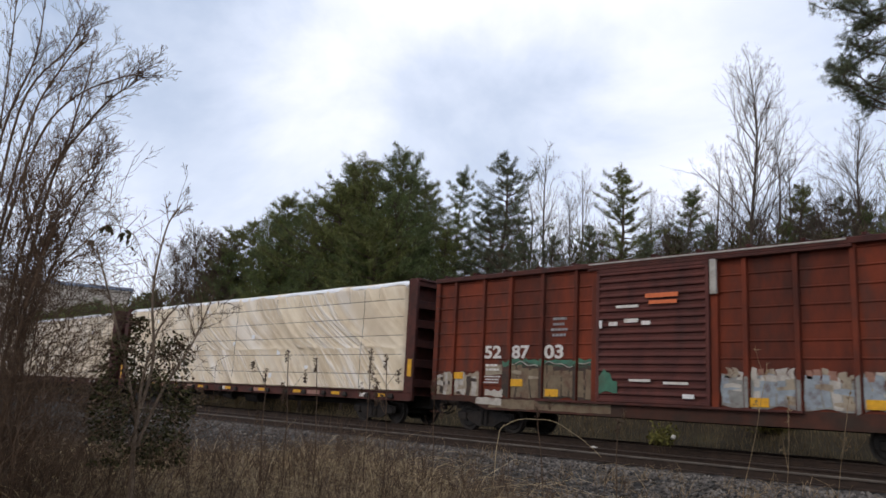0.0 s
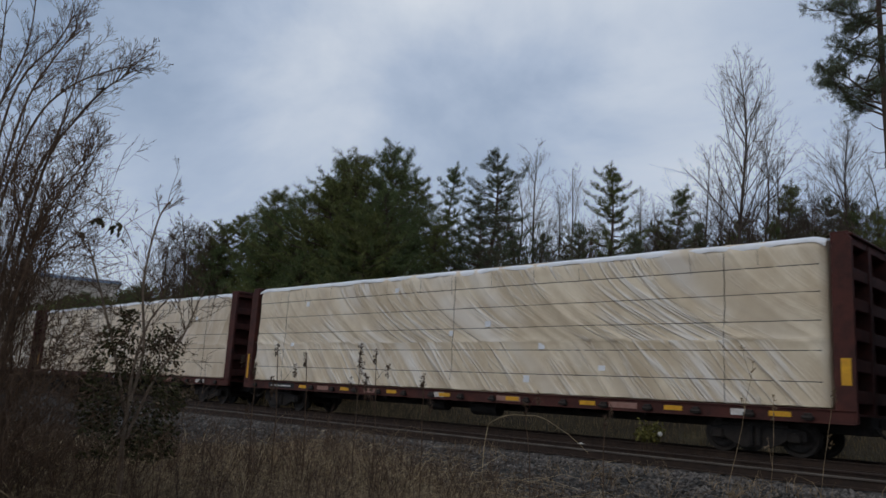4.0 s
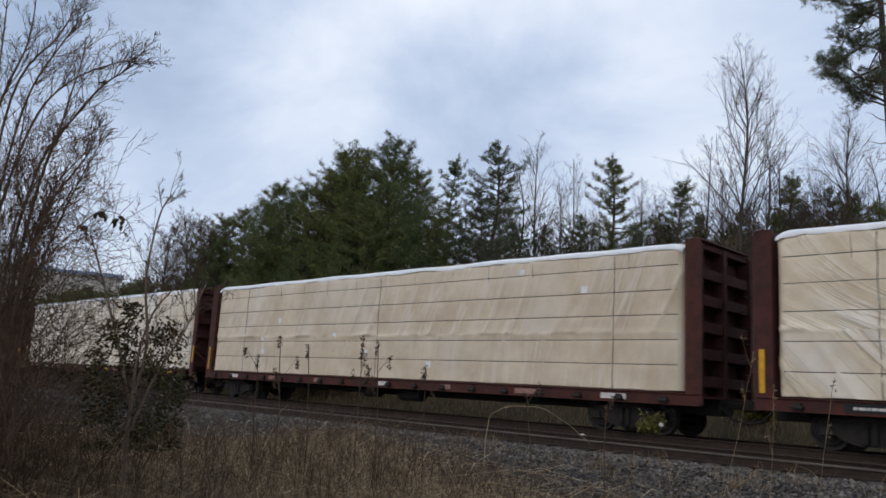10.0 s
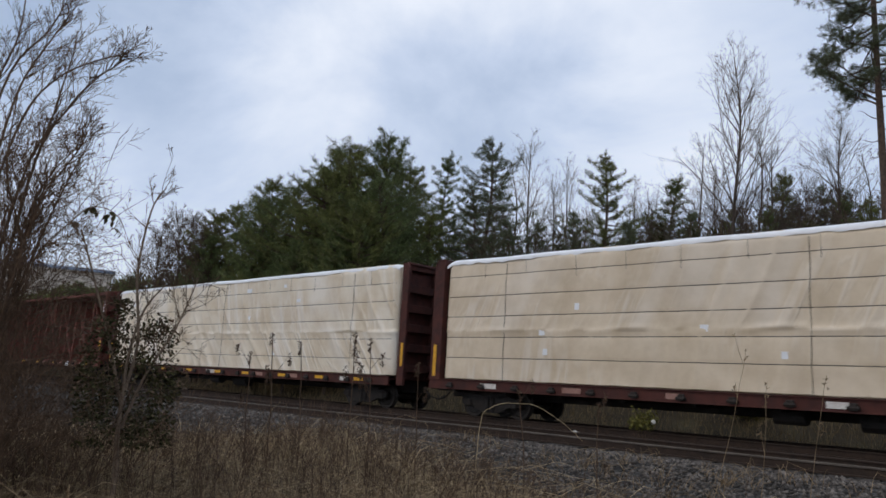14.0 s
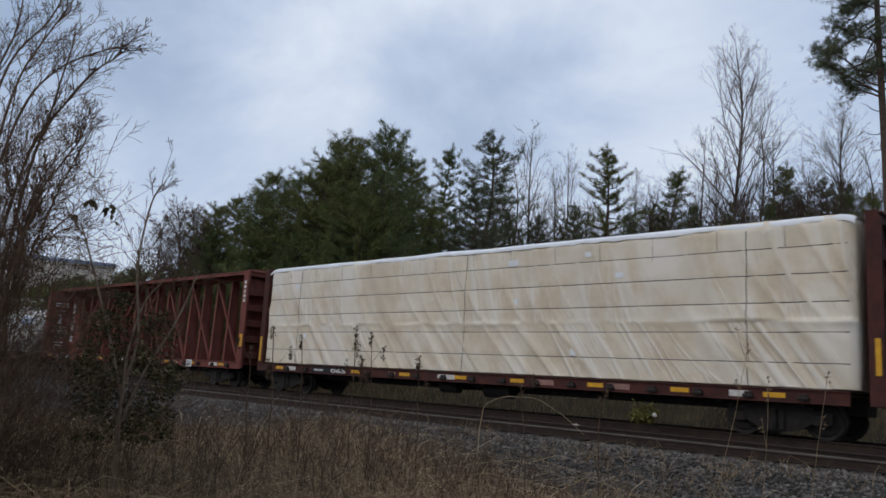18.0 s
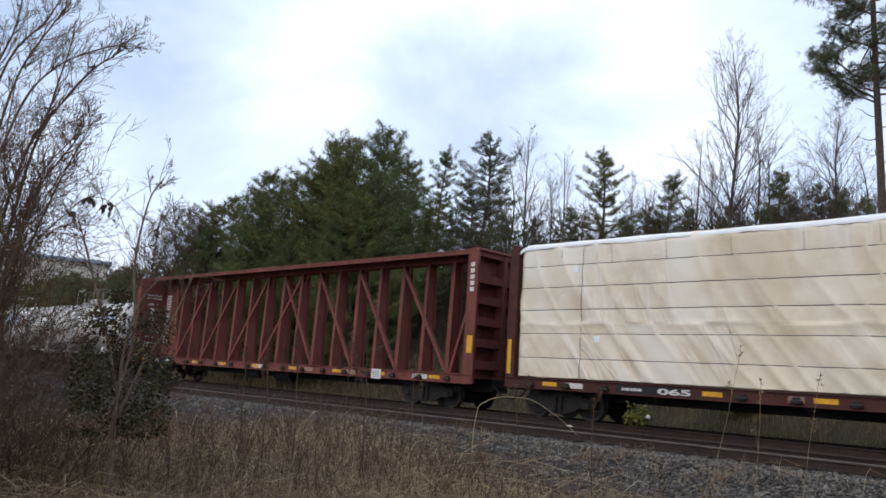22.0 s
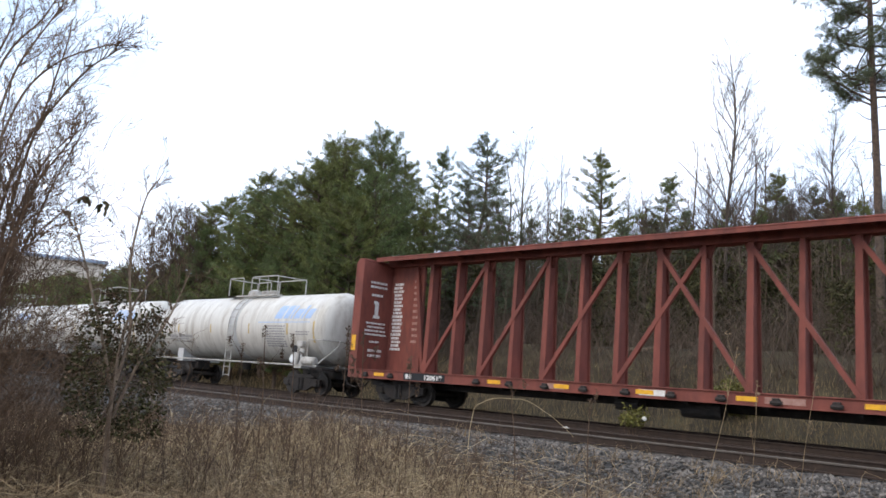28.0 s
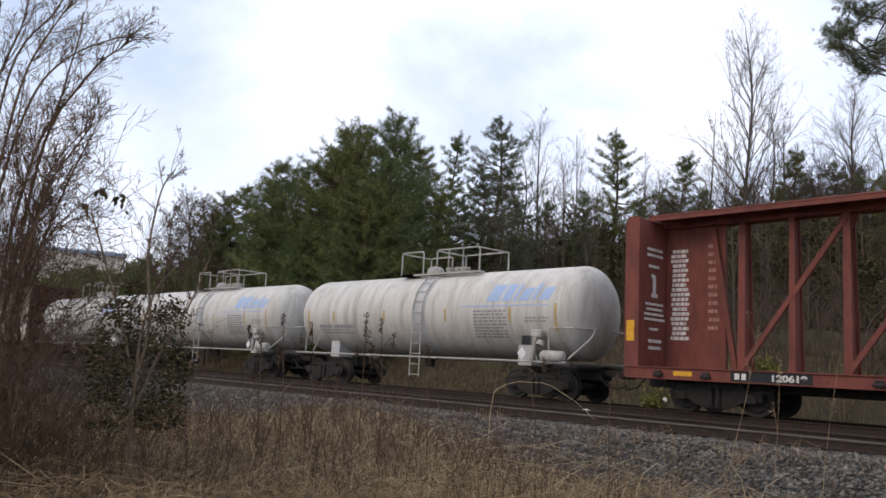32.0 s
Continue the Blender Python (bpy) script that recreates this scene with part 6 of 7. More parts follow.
def far_woods():
    """Close-set saplings and brush behind the named trees."""
    rng = np.random.default_rng(9)
    segs = []
    for i in range(2500):
        y = 29 + 66 * rng.random() ** 0.8
        x = rng.uniform(-95 - 0.5 * y, 6) if i % 3 else rng.uniform(-48, 4)
        if y < 36 and rng.random() < 0.6:
            continue
        h = (rng.uniform(3.2, 7.0) if y < 46 else rng.uniform(4.0, 10.0)) + 0.085 * (y - 29)
        g = ground_z(x, y)
        r = 0.010 + 0.0045 * h
        lean = rng.normal(0, 0.05, 2)
        top = np.array([x + lean[0] * h, y + lean[1] * h, g + h])
        base = np.array([x, y, g - 0.1])
        mid = base + (top - base) * 0.5 + rng.normal(0, 0.08, 3)
        segs += [(*base, *mid, r, r * 0.7), (*mid, *top, r * 0.7, 0.008)]
        for k in range(12):
            u = rng.uniform(0.12, 1.0)
            p = base + (top - base) * u
            w = rng.uniform(0, 2 * math.pi)
            ln = h * rng.uniform(0.08, 0.24)
            q = p + np.array([math.cos(w) * 0.7, math.sin(w) * 0.7, rng.uniform(0.3, 0.9)]) * ln
            segs.append((*p, *q, 0.016, 0.009))
            for _ in range(2):
                e = q + rng.normal(0, 1, 3) * ln * 0.35 + np.array([0, 0, ln * 0.3])
                segs.append((*(p + (q - p) * rng.uniform(0.4, 1)), *e, 0.011, 0.008))
    # the closed stand further back
    for i in range(1300):
        y = rng.uniform(46, 84)
        x = rng.uniform(-62 - 0.4 * y, 6)
        h = rng.uniform(6.0, 10.0) + 0.05 * (y - 46)
        g = ground_z(x, y)
        base, top = np.array([x, y, g]), np.array([x + rng.normal(0, 0.4), y, g + h])
        segs.append((*base, *top, 0.06, 0.01))
        for k in range(16):
            u = rng.uniform(0.25, 1.0)
            p = base + (top - base) * u
            w = rng.uniform(0, 2 * math.pi)
            ln = h * rng.uniform(0.06, 0.2)
            q = p + np.array([math.cos(w) * 0.7, math.sin(w) * 0.7, rng.uniform(0.4, 1.0)]) * ln
            segs.append((*p, *q, 0.020, 0.010))
            e = q + rng.normal(0, 1, 3) * ln * 0.4 + np.array([0, 0, ln * 0.3])
            segs.append((*(p + (q - p) * rng.uniform(0.3, 0.9)), *e, 0.014, 0.009))
    v, f = sticks(segs, 3)
    ob = new("far_woods", mesh_arrays("far_woods", v, f, FAR_TWIG))
    tagged(ob, "dense leafless saplings and brush in the woods", "woods", kind="stuff")
    # evergreen undergrowth
    cc, cw = [], []
    for i in range(900):
        y = rng.uniform(32 if i % 2 else 40, 72)
        x = rng.uniform(-100, 4) if i % 2 else rng.uniform(-45, 2)
        g = ground_z(x, y)
        r, h = rng.uniform(0.5, 1.7), rng.uniform(1.5, 7.0)
        for k in range(int(26 * r * h ** 0.5)):
            w, u = rng.uniform(0, 2 * math.pi), rng.random()
            rr = r * math.sqrt(rng.random()) * (1.05 - 0.75 * u)
            cc.append((x + rr * math.cos(w), y + rr * math.sin(w), g + 0.2 + u * h))
            cw.append((math.cos(w), math.sin(w), 0.5))
    for i in range(420):
        y = rng.uniform(42, 70)
        x = rng.uniform(-48 - 0.3 * y, 4)
        g = ground_z(x, y)
        r, h = rng.uniform(0.8, 1.8), rng.uniform(4.5, 8.5)
        for k in range(int(24 * r * h ** 0.5)):
            w, u = rng.uniform(0, 2 * math.pi), rng.random()
            rr = r * math.sqrt(rng.random()) * (1.05 - 0.85 * u)
            cc.append((x + rr * math.cos(w), y + rr * math.sin(w), g + 0.2 + u * h))
            cw.append((math.cos(w), math.sin(w), 0.4))
    v, f = blades(np.array(cc), np.array(cw), 6, 0.46, 0.05, rng, 0.75)
    ob = new("evergreen_undergrowth", mesh_arrays("evergreen_undergrowth", v, f, EVERGREEN))
    tagged(ob, "dark evergreen undergrowth among the trees", "undergrowth", kind="stuff")
    # hedge in front of the far building
    cc, cw = [], []
    for i in range(260):
        y = rng.uniform(26.5, 33)
        x = rng.uniform(-100, -58)
        g = ground_z(x, y)
        r, h = rng.uniform(0.9, 2.0), rng.uniform(3.4, 6.2)
        for k in range(int(30 * r * h ** 0.5)):
            w, u = rng.uniform(0, 2 * math.pi), rng.random()
            rr = r * math.sqrt(rng.random()) * (1.05 - 0.7 * u)
            cc.append((x + rr * math.cos(w), y + rr * math.sin(w), g + 0.2 + u * h))
            cw.append((math.cos(w), math.sin(w), 0.5))
    v, f = blades(np.array(cc), np.array(cw), 6, 0.50, 0.06, rng, 0.75)
    ob = new("hedge", mesh_arrays("hedge", v, f, NEEDLE_OLIVE))
    tagged(ob, "overgrown green hedge in front of a far building", "hedge", kind="stuff")
    # low brush at the wood's edge
    segs = []
    for i in range(3200):
        y = rng.uniform(26.5, 52)
        x = rng.uniform(-90, 4) if i % 2 else rng.uniform(-40, 2)
        g = ground_z(x, y)
        for k in range(6):
            w = rng.uniform(0, 2 * math.pi)
            h = rng.uniform(0.5, 2.2) * (0.6 + 0.07 * (y - 26))
            p = np.array([x, y, g])
            m = p + np.array([math.cos(w) * 0.25, math.sin(w) * 0.25, 0.6]) * h
            q = m + np.array([math.cos(w) * 0.4, math.sin(w) * 0.4, 0.4]) * h
            segs += [(*p, *m, 0.012, 0.009), (*m, *q, 0.009, 0.006)]
    v, f = sticks(segs, 3)
    ob = new("woodland_brush", mesh_arrays("woodland_brush", v, f, FAR_TWIG))
    tagged(ob, "tangled leafless brush on the bank below the trees", "brush", kind="stuff")
    # dry grass on the bank
    n = 28000
    x, y = rng.uniform(-60, 6, n), 21.6 + 7.5 * rng.random(n) ** 1.6
    g = np.array([ground_z(a, b) for a, b in zip(x, y)])
    p = np.stack([x, y, g - 0.03], 1)
    hgt = rng.uniform(0.12, 0.45, n) * (0.7 + 0.6 * rng.random(n))
    q = p + np.stack([rng.normal(0, 0.25, n) * hgt, rng.normal(0, 0.25, n) * hgt, hgt], 1)
    v, f = sticks(np.concatenate([p, q, np.full((n, 1), 0.007), np.full((n, 1), 0.002)], 1), 3)
    ob = new("bank_grass", mesh_arrays("bank_grass", v, f, BANK_GRASS))
    tagged(ob, "dry tan grass on the bank behind the track", "grass", kind="stuff")


far_woods()


def bank_things():
    """A fallen log and a low green shrub on the bank."""
    rng = np.random.default_rng(90)
    g = ground_z(-17.4, 30.4)
    log = thing("fallen_log", "pale fallen log lying on the wooded bank", "log", at=pose(-17.4, 30.4, g))
    segs = []
    along([(-0.75, 0.0, 0.10), (-0.2, 0.1, 0.17), (0.3, 0.1, 0.22), (0.8, 0.2, 0.30)], 0.10, 0.06, segs, rng, 0.01, 4)
    v, f = sticks(segs, 8)
    part("trunk", mesh_arrays("trunk", v, f, PALE_BARK, True), None, log)
    seg = []
    grow(seg, (0.5, 0.1, 0.25), (0.6, 0.1, 0.8), 1.3, 0.03, 1, rng, 0.3, 0.02, (2, 4), 4)
    v, f = sticks(seg, 5)
    part("branch", mesh_arrays("branch", v, f, PALE_BARK), None, log)
    bx, by = -11.2, 26.0
    shrub = thing("green_shrub", "low yellow-green shrub on the bank behind the track", "shrub", at=pose(bx, by, ground_z(bx, by)))
    segs, cc = [], []
    for k in range(26):
        seg = []
        grow(seg, (rng.normal(0, 0.25), rng.normal(0, 0.25), 0), (rng.normal(0, 0.4), rng.normal(0, 0.4), 1), rng.uniform(0.6, 1.3), 0.009, 1, rng, 0.3, 0, (3, 5), 4, 0.5, 0.7, 0.6)
        segs += seg
        cc += [np.array(q[3:6]) for q in seg]
    v, f = sticks(segs, 3)
    part("stem", mesh_arrays("stem", v, f, TWIG), None, shrub)
    c = np.repeat(np.array(cc), 6, 0) + rng.normal(0, 0.08, (len(cc) * 6, 3))
    v, f = blades(c, rng.normal(0, 1, c.shape), 2, 0.13, 0.03, rng, 0.8)
    tagged(part("foliage", mesh_arrays("foliage", v, f, YELLOW_LEAF), None, shrub), kind="stuff")


bank_things()
# ---- foreground: shrubs, weeds, grass ----
def bare_shrub():
    """The leafless shrub whose stems lean over the track side."""
    rng = np.random.default_rng(41)
    shrub = thing("bare_shrub", "tall leafless shrub with reddish brown twigs in dry grass", "shrub", at=pose(-8.7, 2.4, -0.8))
    off = np.array([-8.7, 2.4, -0.8])
    stems = (
        ((-8.75, 2.0, -0.8), (-8.71, 2.18, 0.79), (-8.66, 2.24, 2.2), (-8.58, 2.41, 3.3), (-8.51, 2.68, 3.83), (-8.37, 3.07, 4.14), (-8.29, 3.28, 4.22)),
        ((-8.7, 2.2, -0.8), (-8.65, 2.34, 0.7), (-8.60, 2.40, 1.96), (-8.55, 2.52, 2.84), (-8.51, 2.65, 3.26), (-8.49, 2.71, 3.68), (-8.48, 2.77, 4.08), (-8.47, 2.78, 4.37)),
        ((-8.6, 2.3, -0.8), (-8.58, 2.42, 1.2), (-8.53, 2.58, 2.9), (-8.46, 2.81, 3.53), (-8.39, 3.01, 3.89), (-8.34, 3.15, 4.05), (-8.30, 3.26, 4.18)),
        ((-8.8, 2.0, -0.8), (-8.70, 2.15, 1.2), (-8.64, 2.21, 2.42), (-8.61, 2.34, 3.58), (-8.54, 2.57, 4.24), (-8.50, 2.68, 4.49)),
        ((-8.45, 2.4, -0.8), (-8.54, 2.50, 1.2), (-8.54, 2.56, 1.97), (-8.51, 2.68, 2.51), (-8.42, 2.93, 3.05), (-8.40, 2.99, 3.25)),
        ((-8.5, 2.5, -0.8), (-8.42, 2.55, 0.6), (-8.44, 2.48, 1.7), (-8.4, 2.63, 2.59), (-8.3, 2.92, 3.13)),
        ((-9.1, 2.0, -0.8), (-9.16, 2.12, 1.46), (-9.14, 2.2, 3.4), (-9.09, 2.39, 4.36), (-9.09, 2.39, 5.17)),
        ((-8.9, 2.1, -0.8), (-8.94, 2.17, 1.45), (-8.92, 2.27, 3.63), (-8.82, 2.61, 4.43), (-8.78, 2.75, 4.87)),
        ((-7.95, 2.3, -0.8), (-8.0, 2.3, 0.22), (-8.02, 2.34, 1.24), (-8.0, 2.42, 1.9), (-7.98, 2.52, 2.4), (-7.95, 2.62, 2.7)),
        ((-8.2, 2.3, -0.8), (-8.17, 2.36, 0.09), (-8.15, 2.43, 1.24), (-8.14, 2.45, 1.95), (-8.2, 2.24, 2.65), (-8.2, 2.23, 3.51)),
        ((-9.3, 2.3, -0.8), (-9.34, 2.21, 0.09), (-9.34, 2.21, 2.2), (-9.34, 2.21, 4.1), (-9.35, 2.16, 5.29)),
        ((-8.6, 2.3, -0.8), (-8.68, 2.39, 0.47), (-8.59, 2.69, 1.85), (-8.52, 2.89, 2.67), (-8.45, 3.1, 3.33)))
    twigs = []
    for i, way in enumerate(stems):
        segs = []
        pts = along([np.array(p) - off for p in way], 0.019, 0.005, segs, sub=6)
        v, f = sticks(segs, 6)
        part("stem", mesh_arrays("stem", v, f, SHRUB_TWIG, True), None, shrub)
        n = len(pts)
        for k in range(34):
            u = rng.uniform(0.25, 0.99)
            j = min(int(u * (n - 1)), n - 2)
            d = unit(pts[j + 1] - pts[j])
            side = rng.normal(0, 1, 3) * np.array([0.6, 1.0, 0.7])
            way2 = d * 0.9 + unit(np.cross(d, side)) * 0.7
            way2[2] += 0.1
            grow(twigs, pts[j], way2, rng.uniform(0.30, 0.75) * (1.2 - 0.65 * u), 0.0055, 2, rng, 0.3, 0.08, (3, 5), 5, 0.5, 0.65, 0.6)
    # tangle of low canes
    for i in range(200):
        p = np.array([rng.uniform(-10.2, -7.4), rng.uniform(1.2, 2.9), -0.8]) - off
        grow(twigs, p, (rng.normal(0, 0.25), rng.normal(0.1, 0.3), 1.0), rng.uniform(0.9, 2.5), 0.007, 2, rng, 0.35, 0.02, (3, 5), 6, 0.42, 0.8, 0.6)
    for i in range(420):
        p = np.array([rng.uniform(-9.9, -8.0), rng.uniform(1.5, 2.75), rng.uniform(-0.2, 2.3)]) - off
        grow(twigs, p, (rng.normal(0, 0.5), rng.normal(0, 0.6), rng.normal(0.5, 0.5)), rng.uniform(0.4, 0.9), 0.0045, 2, rng, 0.4, 0.0, (3, 5), 5, 0.45, 0.8, 0.7)
    # the thicket of fine twigs in the shrub's heart
    made = 0
    while made < 330:
        b, r = radians(rng.uniform(68.0, 76)), rng.uniform(7.6, 10.2)
        h = -0.3 + 3.0 * rng.random()
        if rng.random() > (1.25 - 0.26 * max(0.0, h - 0.4)) * min(1.0, max(0.0, (math.degrees(b) - 68.0) / 3.6)) ** 1.3:
            continue
        made += 1
        p = np.array([-r * math.sin(b), r * math.cos(b), h]) - off
        grow(twigs, p, (rng.normal(0, 0.5), rng.normal(0.1, 0.5), rng.normal(0.7, 0.4)), rng.uniform(0.4, 1.0), 0.0042, 2, rng, 0.35, 0.03, (3, 5), 5, 0.5, 0.7, 0.7)
    a = np.asarray(twigs)
    a[:, 6:] = np.maximum(a[:, 6:], 0.0019)
    v, f = sticks(a, 3)
    tagged(part("twig_mass", mesh_arrays("twig_mass", v, f, SHRUB_TWIG), None, shrub), kind="stuff")
    cc = np.array([[-8.39, 3.01, 3.92]]) - off
    v, f = blades(np.repeat(cc, 4, 0), np.tile(np.array([[0.0, 0.3, 0.2]]), (4, 1)), 3, 0.06, 0.02, rng, 0.6)
    part("dry_leaf", mesh_arrays("dry_leaf", v, f, GRIME), None, shrub, "dark withered leaf clump")


bare_shrub()


def leaf_quads(centres, ways, size, rng):
    """Small pointed leaves of two triangles each, bent along the midrib."""
    n = len(centres)
    d = unit(ways + rng.normal(0, 0.6, (n, 3)))
    s = unit(np.cross(d, rng.normal(0, 1, (n, 3))))
    nrm = np.cross(d, s)
    ln = size * rng.uniform(0.6, 1.2, (n, 1))
    tip, mid = centres + d * ln, centres + d * ln * 0.5
    w = ln * 0.28
    v = np.stack([centres, mid - s * w + nrm * w * 0.3, tip, mid + s * w + nrm * w * 0.3], 1).reshape(-1, 3)
    b = np.arange(n)[:, None] * 4
    f = np.concatenate([b + np.array([[0, 1, 2]]), b + np.array([[0, 2, 3]])], 1).reshape(-1, 3)
    return v, f


def evergreen_sapling():
    rng = np.random.default_rng(52)
    base = np.array([-7.32, 3.25, -0.8])
    sap = thing("sapling", "forked sapling wrapped in dark evergreen vine beside the track", "sapling", at=pose(*base))
    trunk, twigs, cc, cw = [], [], [], []
    ways = (((-7.32, 3.25, -0.8), (-7.3, 3.27, -0.2), (-7.31, 3.25, 0.21), (-7.31, 3.25, 0.57), (-7.3, 3.26, 0.99), (-7.27, 3.34, 1.4), (-7.2, 3.49, 1.66)),
            ((-7.31, 3.25, 0.5), (-7.38, 3.09, 1.08), (-7.46, 2.89, 1.7), (-7.51, 2.75, 2.11)),
            ((-7.31, 3.26, 0.6), (-7.28, 3.32, 1.1), (-7.31, 3.25, 1.74), (-7.29, 3.3, 2.36), (-7.24, 3.4, 2.61)),
            ((-7.30, 3.27, 0.3), (-7.24, 3.42, 0.8), (-7.15, 3.62, 1.25), (-7.08, 3.76, 1.75)))
    for i, w in enumerate(ways):
        trunk = []
        pts = along([np.array(p) - base for p in w], 0.032 if i == 0 else 0.018, 0.005, trunk, sub=6)
        v, f = sticks(trunk, 7)
        part("trunk" if i == 0 else "limb", mesh_arrays("trunk", v, f, PALE_BARK, True), None, sap)
        for k in range(22):
            u = rng.uniform(0.3, 1)
            j = min(int(u * (len(pts) - 1)), len(pts) - 2)
            d = unit(pts[j + 1] - pts[j])
            grow(twigs, pts[j], d * 0.8 + unit(np.cross(d, rng.normal(0, 1, 3))) * 0.7, rng.uniform(0.15, 0.42), 0.004, 2, rng, 0.3, 0.02, (3, 4), 4, 0.5, 0.65, 0.6)
    for i in range(11000):
        z = rng.uniform(0.12, 1.5)
        r = 0.44 * math.sqrt(max(0.03, 1 - ((z - 0.6) / 1.0) ** 2)) * math.sqrt(rng.random())
        w = rng.uniform(0, 2 * math.pi)
        c = np.array([math.cos(w) * r, math.sin(w) * r * 1.05 + 0.05, z + 0.8])
        if 0.91 * c[0] - 0.41 * c[1] > 0.03 and abs(0.41 * c[0] + 0.91 * c[1]) < 0.075:
            continue
        if noise.noise((c[0] * 4.2, c[1] * 4.2, c[2] * 4.2)) < -0.10 + 0.12 * max(0.0, z - 0.75) + 0.9 * min(0.5, max(0.0, z - 0.95)):
            continue
        cc.append(c)
        cw.append(np.array([math.cos(w), math.sin(w), -0.3]))
    a = np.asarray(twigs)
    a[:, 6:] = np.maximum(a[:, 6:], 0.0022)
    v, f = sticks(a, 3)
    tagged(part("twig_mass", mesh_arrays("twig_mass", v, f, SHRUB_TWIG), None, sap), kind="stuff")
    v, f = leaf_quads(np.array(cc), np.array(cw), 0.044, rng)
    tagged(part("vine_leaves", mesh_arrays("vine_leaves", v, f, EVERGREEN), None, sap, "dark green and brown vine leaves"), kind="stuff")
    k = rng.choice(len(cc), 1500)
    v, f = leaf_quads(np.array(cc)[k] * np.array([1.1, 1.15, 1.0]), np.array(cw)[k], 0.045, rng)
    tagged(part("dead_leaves", mesh_arrays("dead_leaves", v, f, DEAD_LEAF), None, sap, "withered brown leaves"), kind="stuff")
    tw = []
    for i in range(60):
        w = rng.uniform(0, 2 * math.pi)
        grow(tw, (0.3 * math.cos(w), 0.3 * math.sin(w), rng.uniform(0.0, 1.0)), (math.cos(w) * 0.6, math.sin(w) * 0.6, 0.8), rng.uniform(0.4, 0.9), 0.004, 1, rng, 0.3, 0.03, (3, 5), 4, 0.5, 0.7, 0.6)
    v, f = sticks(tw, 3)
    tagged(part("brush", mesh_arrays("brush", v, f, SHRUB_TWIG), None, sap), kind="stuff")


evergreen_sapling()


def leafy_vine():
    rng = np.random.default_rng(53)
    base = np.array([-8.11, 2.55, -0.8])
    vine = thing("vine", "arching bare vine with a few dark leaves", "vine", at=pose(*base))
    segs = []
    pts = along([np.array(p) - base for p in ((-8.11, 2.45, -0.8), (-8.11, 2.50, 0.7), (-8.11, 2.55, 1.74), (-8.02, 2.82, 2.23), (-7.95, 3.01, 2.42), (-7.88, 3.22, 2.36), (-7.84, 3.36, 2.10))], 0.008, 0.003, segs, sub=6)
    for k in range(10):
        j = rng.integers(14, len(pts) - 1)
        grow(segs, pts[j], (rng.normal(0, 0.3), rng.normal(0.3, 0.4), 0.5), rng.uniform(0.2, 0.6), 0.004, 1, rng, 0.3, 0.0, (2, 3), 4, 0.5, 0.7, 0.6)
    v, f = sticks(segs, 4)
    part("stem", mesh_arrays("stem", v, f, SHRUB_TWIG), None, vine)
    for p in ((-7.97, 2.95, 2.40), (-7.95, 2.99, 2.42), (-7.94, 3.03, 2.40), (-7.91, 3.13, 2.38), (-7.90, 3.17, 2.36), (-7.90, 3.19, 2.30), (-8.0, 2.83, 2.24), (-7.87, 3.27, 2.18)):
        c = np.repeat((np.array(p) - base)[None], 3, 0) + rng.normal(0, 0.012, (3, 3))
        v, f = leaf_quads(c, np.tile(np.array([[0, 0.1, -1.0]]), (3, 1)), 0.09, rng)
        part("leaf", mesh_arrays("leaf", v, f, EVERGREEN), None, vine)


leafy_vine()


def seed_weed(points, seed, heads, mat=WEED_STALK, thick=0.010, grains=16,
              label="tall dead weed stalk with dark seed heads"):
    """A tall dead weed: a stalk with side stems and seed heads."""
    rng = np.random.default_rng(seed)
    base = np.array(points[0])
    weed = thing("dead_weed", label, "weed", "tall dead weeds", at=pose(*base))
    segs = []
    pts = along([np.array(p) - base for p in points], thick, thick * 0.6, segs, rng, 0.004, sub=6)
    cc, cw = [], []
    tips = [pts[-1]]
    for k in range(heads):
        j = rng.integers(int(len(pts) * 0.55), len(pts) - 1)
        s = []
        grow(s, pts[j], (rng.normal(0, 0.35), rng.normal(0, 0.35), 1.0), rng.uniform(0.15, 0.4), 0.004, 0, rng, 0.15, 0.05, steps=3)
        v, f = sticks(s, 4)
        part("side_stem", mesh_arrays("side_stem", v, f, mat), None, weed)
        tips.append(np.array(s[-1][3:6]))
    for t in tips:
        for k in range(grains):
            cc.append(t + np.array([rng.normal(0, 0.012), rng.normal(0, 0.012), -rng.uniform(0, 0.16)]))
            cw.append(np.array([rng.normal(0, 0.5), rng.normal(0, 0.5), 0.8]))
    v, f = sticks(segs, 4)
    part("stalk", mesh_arrays("stalk", v, f, mat), None, weed)
    for k in range(len(tips)):
        one = slice(grains * k, grains * k + grains)
        v, f = blades(np.array(cc[one]), np.array(cw[one]), 4, 0.035, 0.008, rng, 0.6)
        tagged(part("seed_head", mesh_arrays("seed_head", v, f, mat), None, weed, "dried seed head"), kind="stuff")


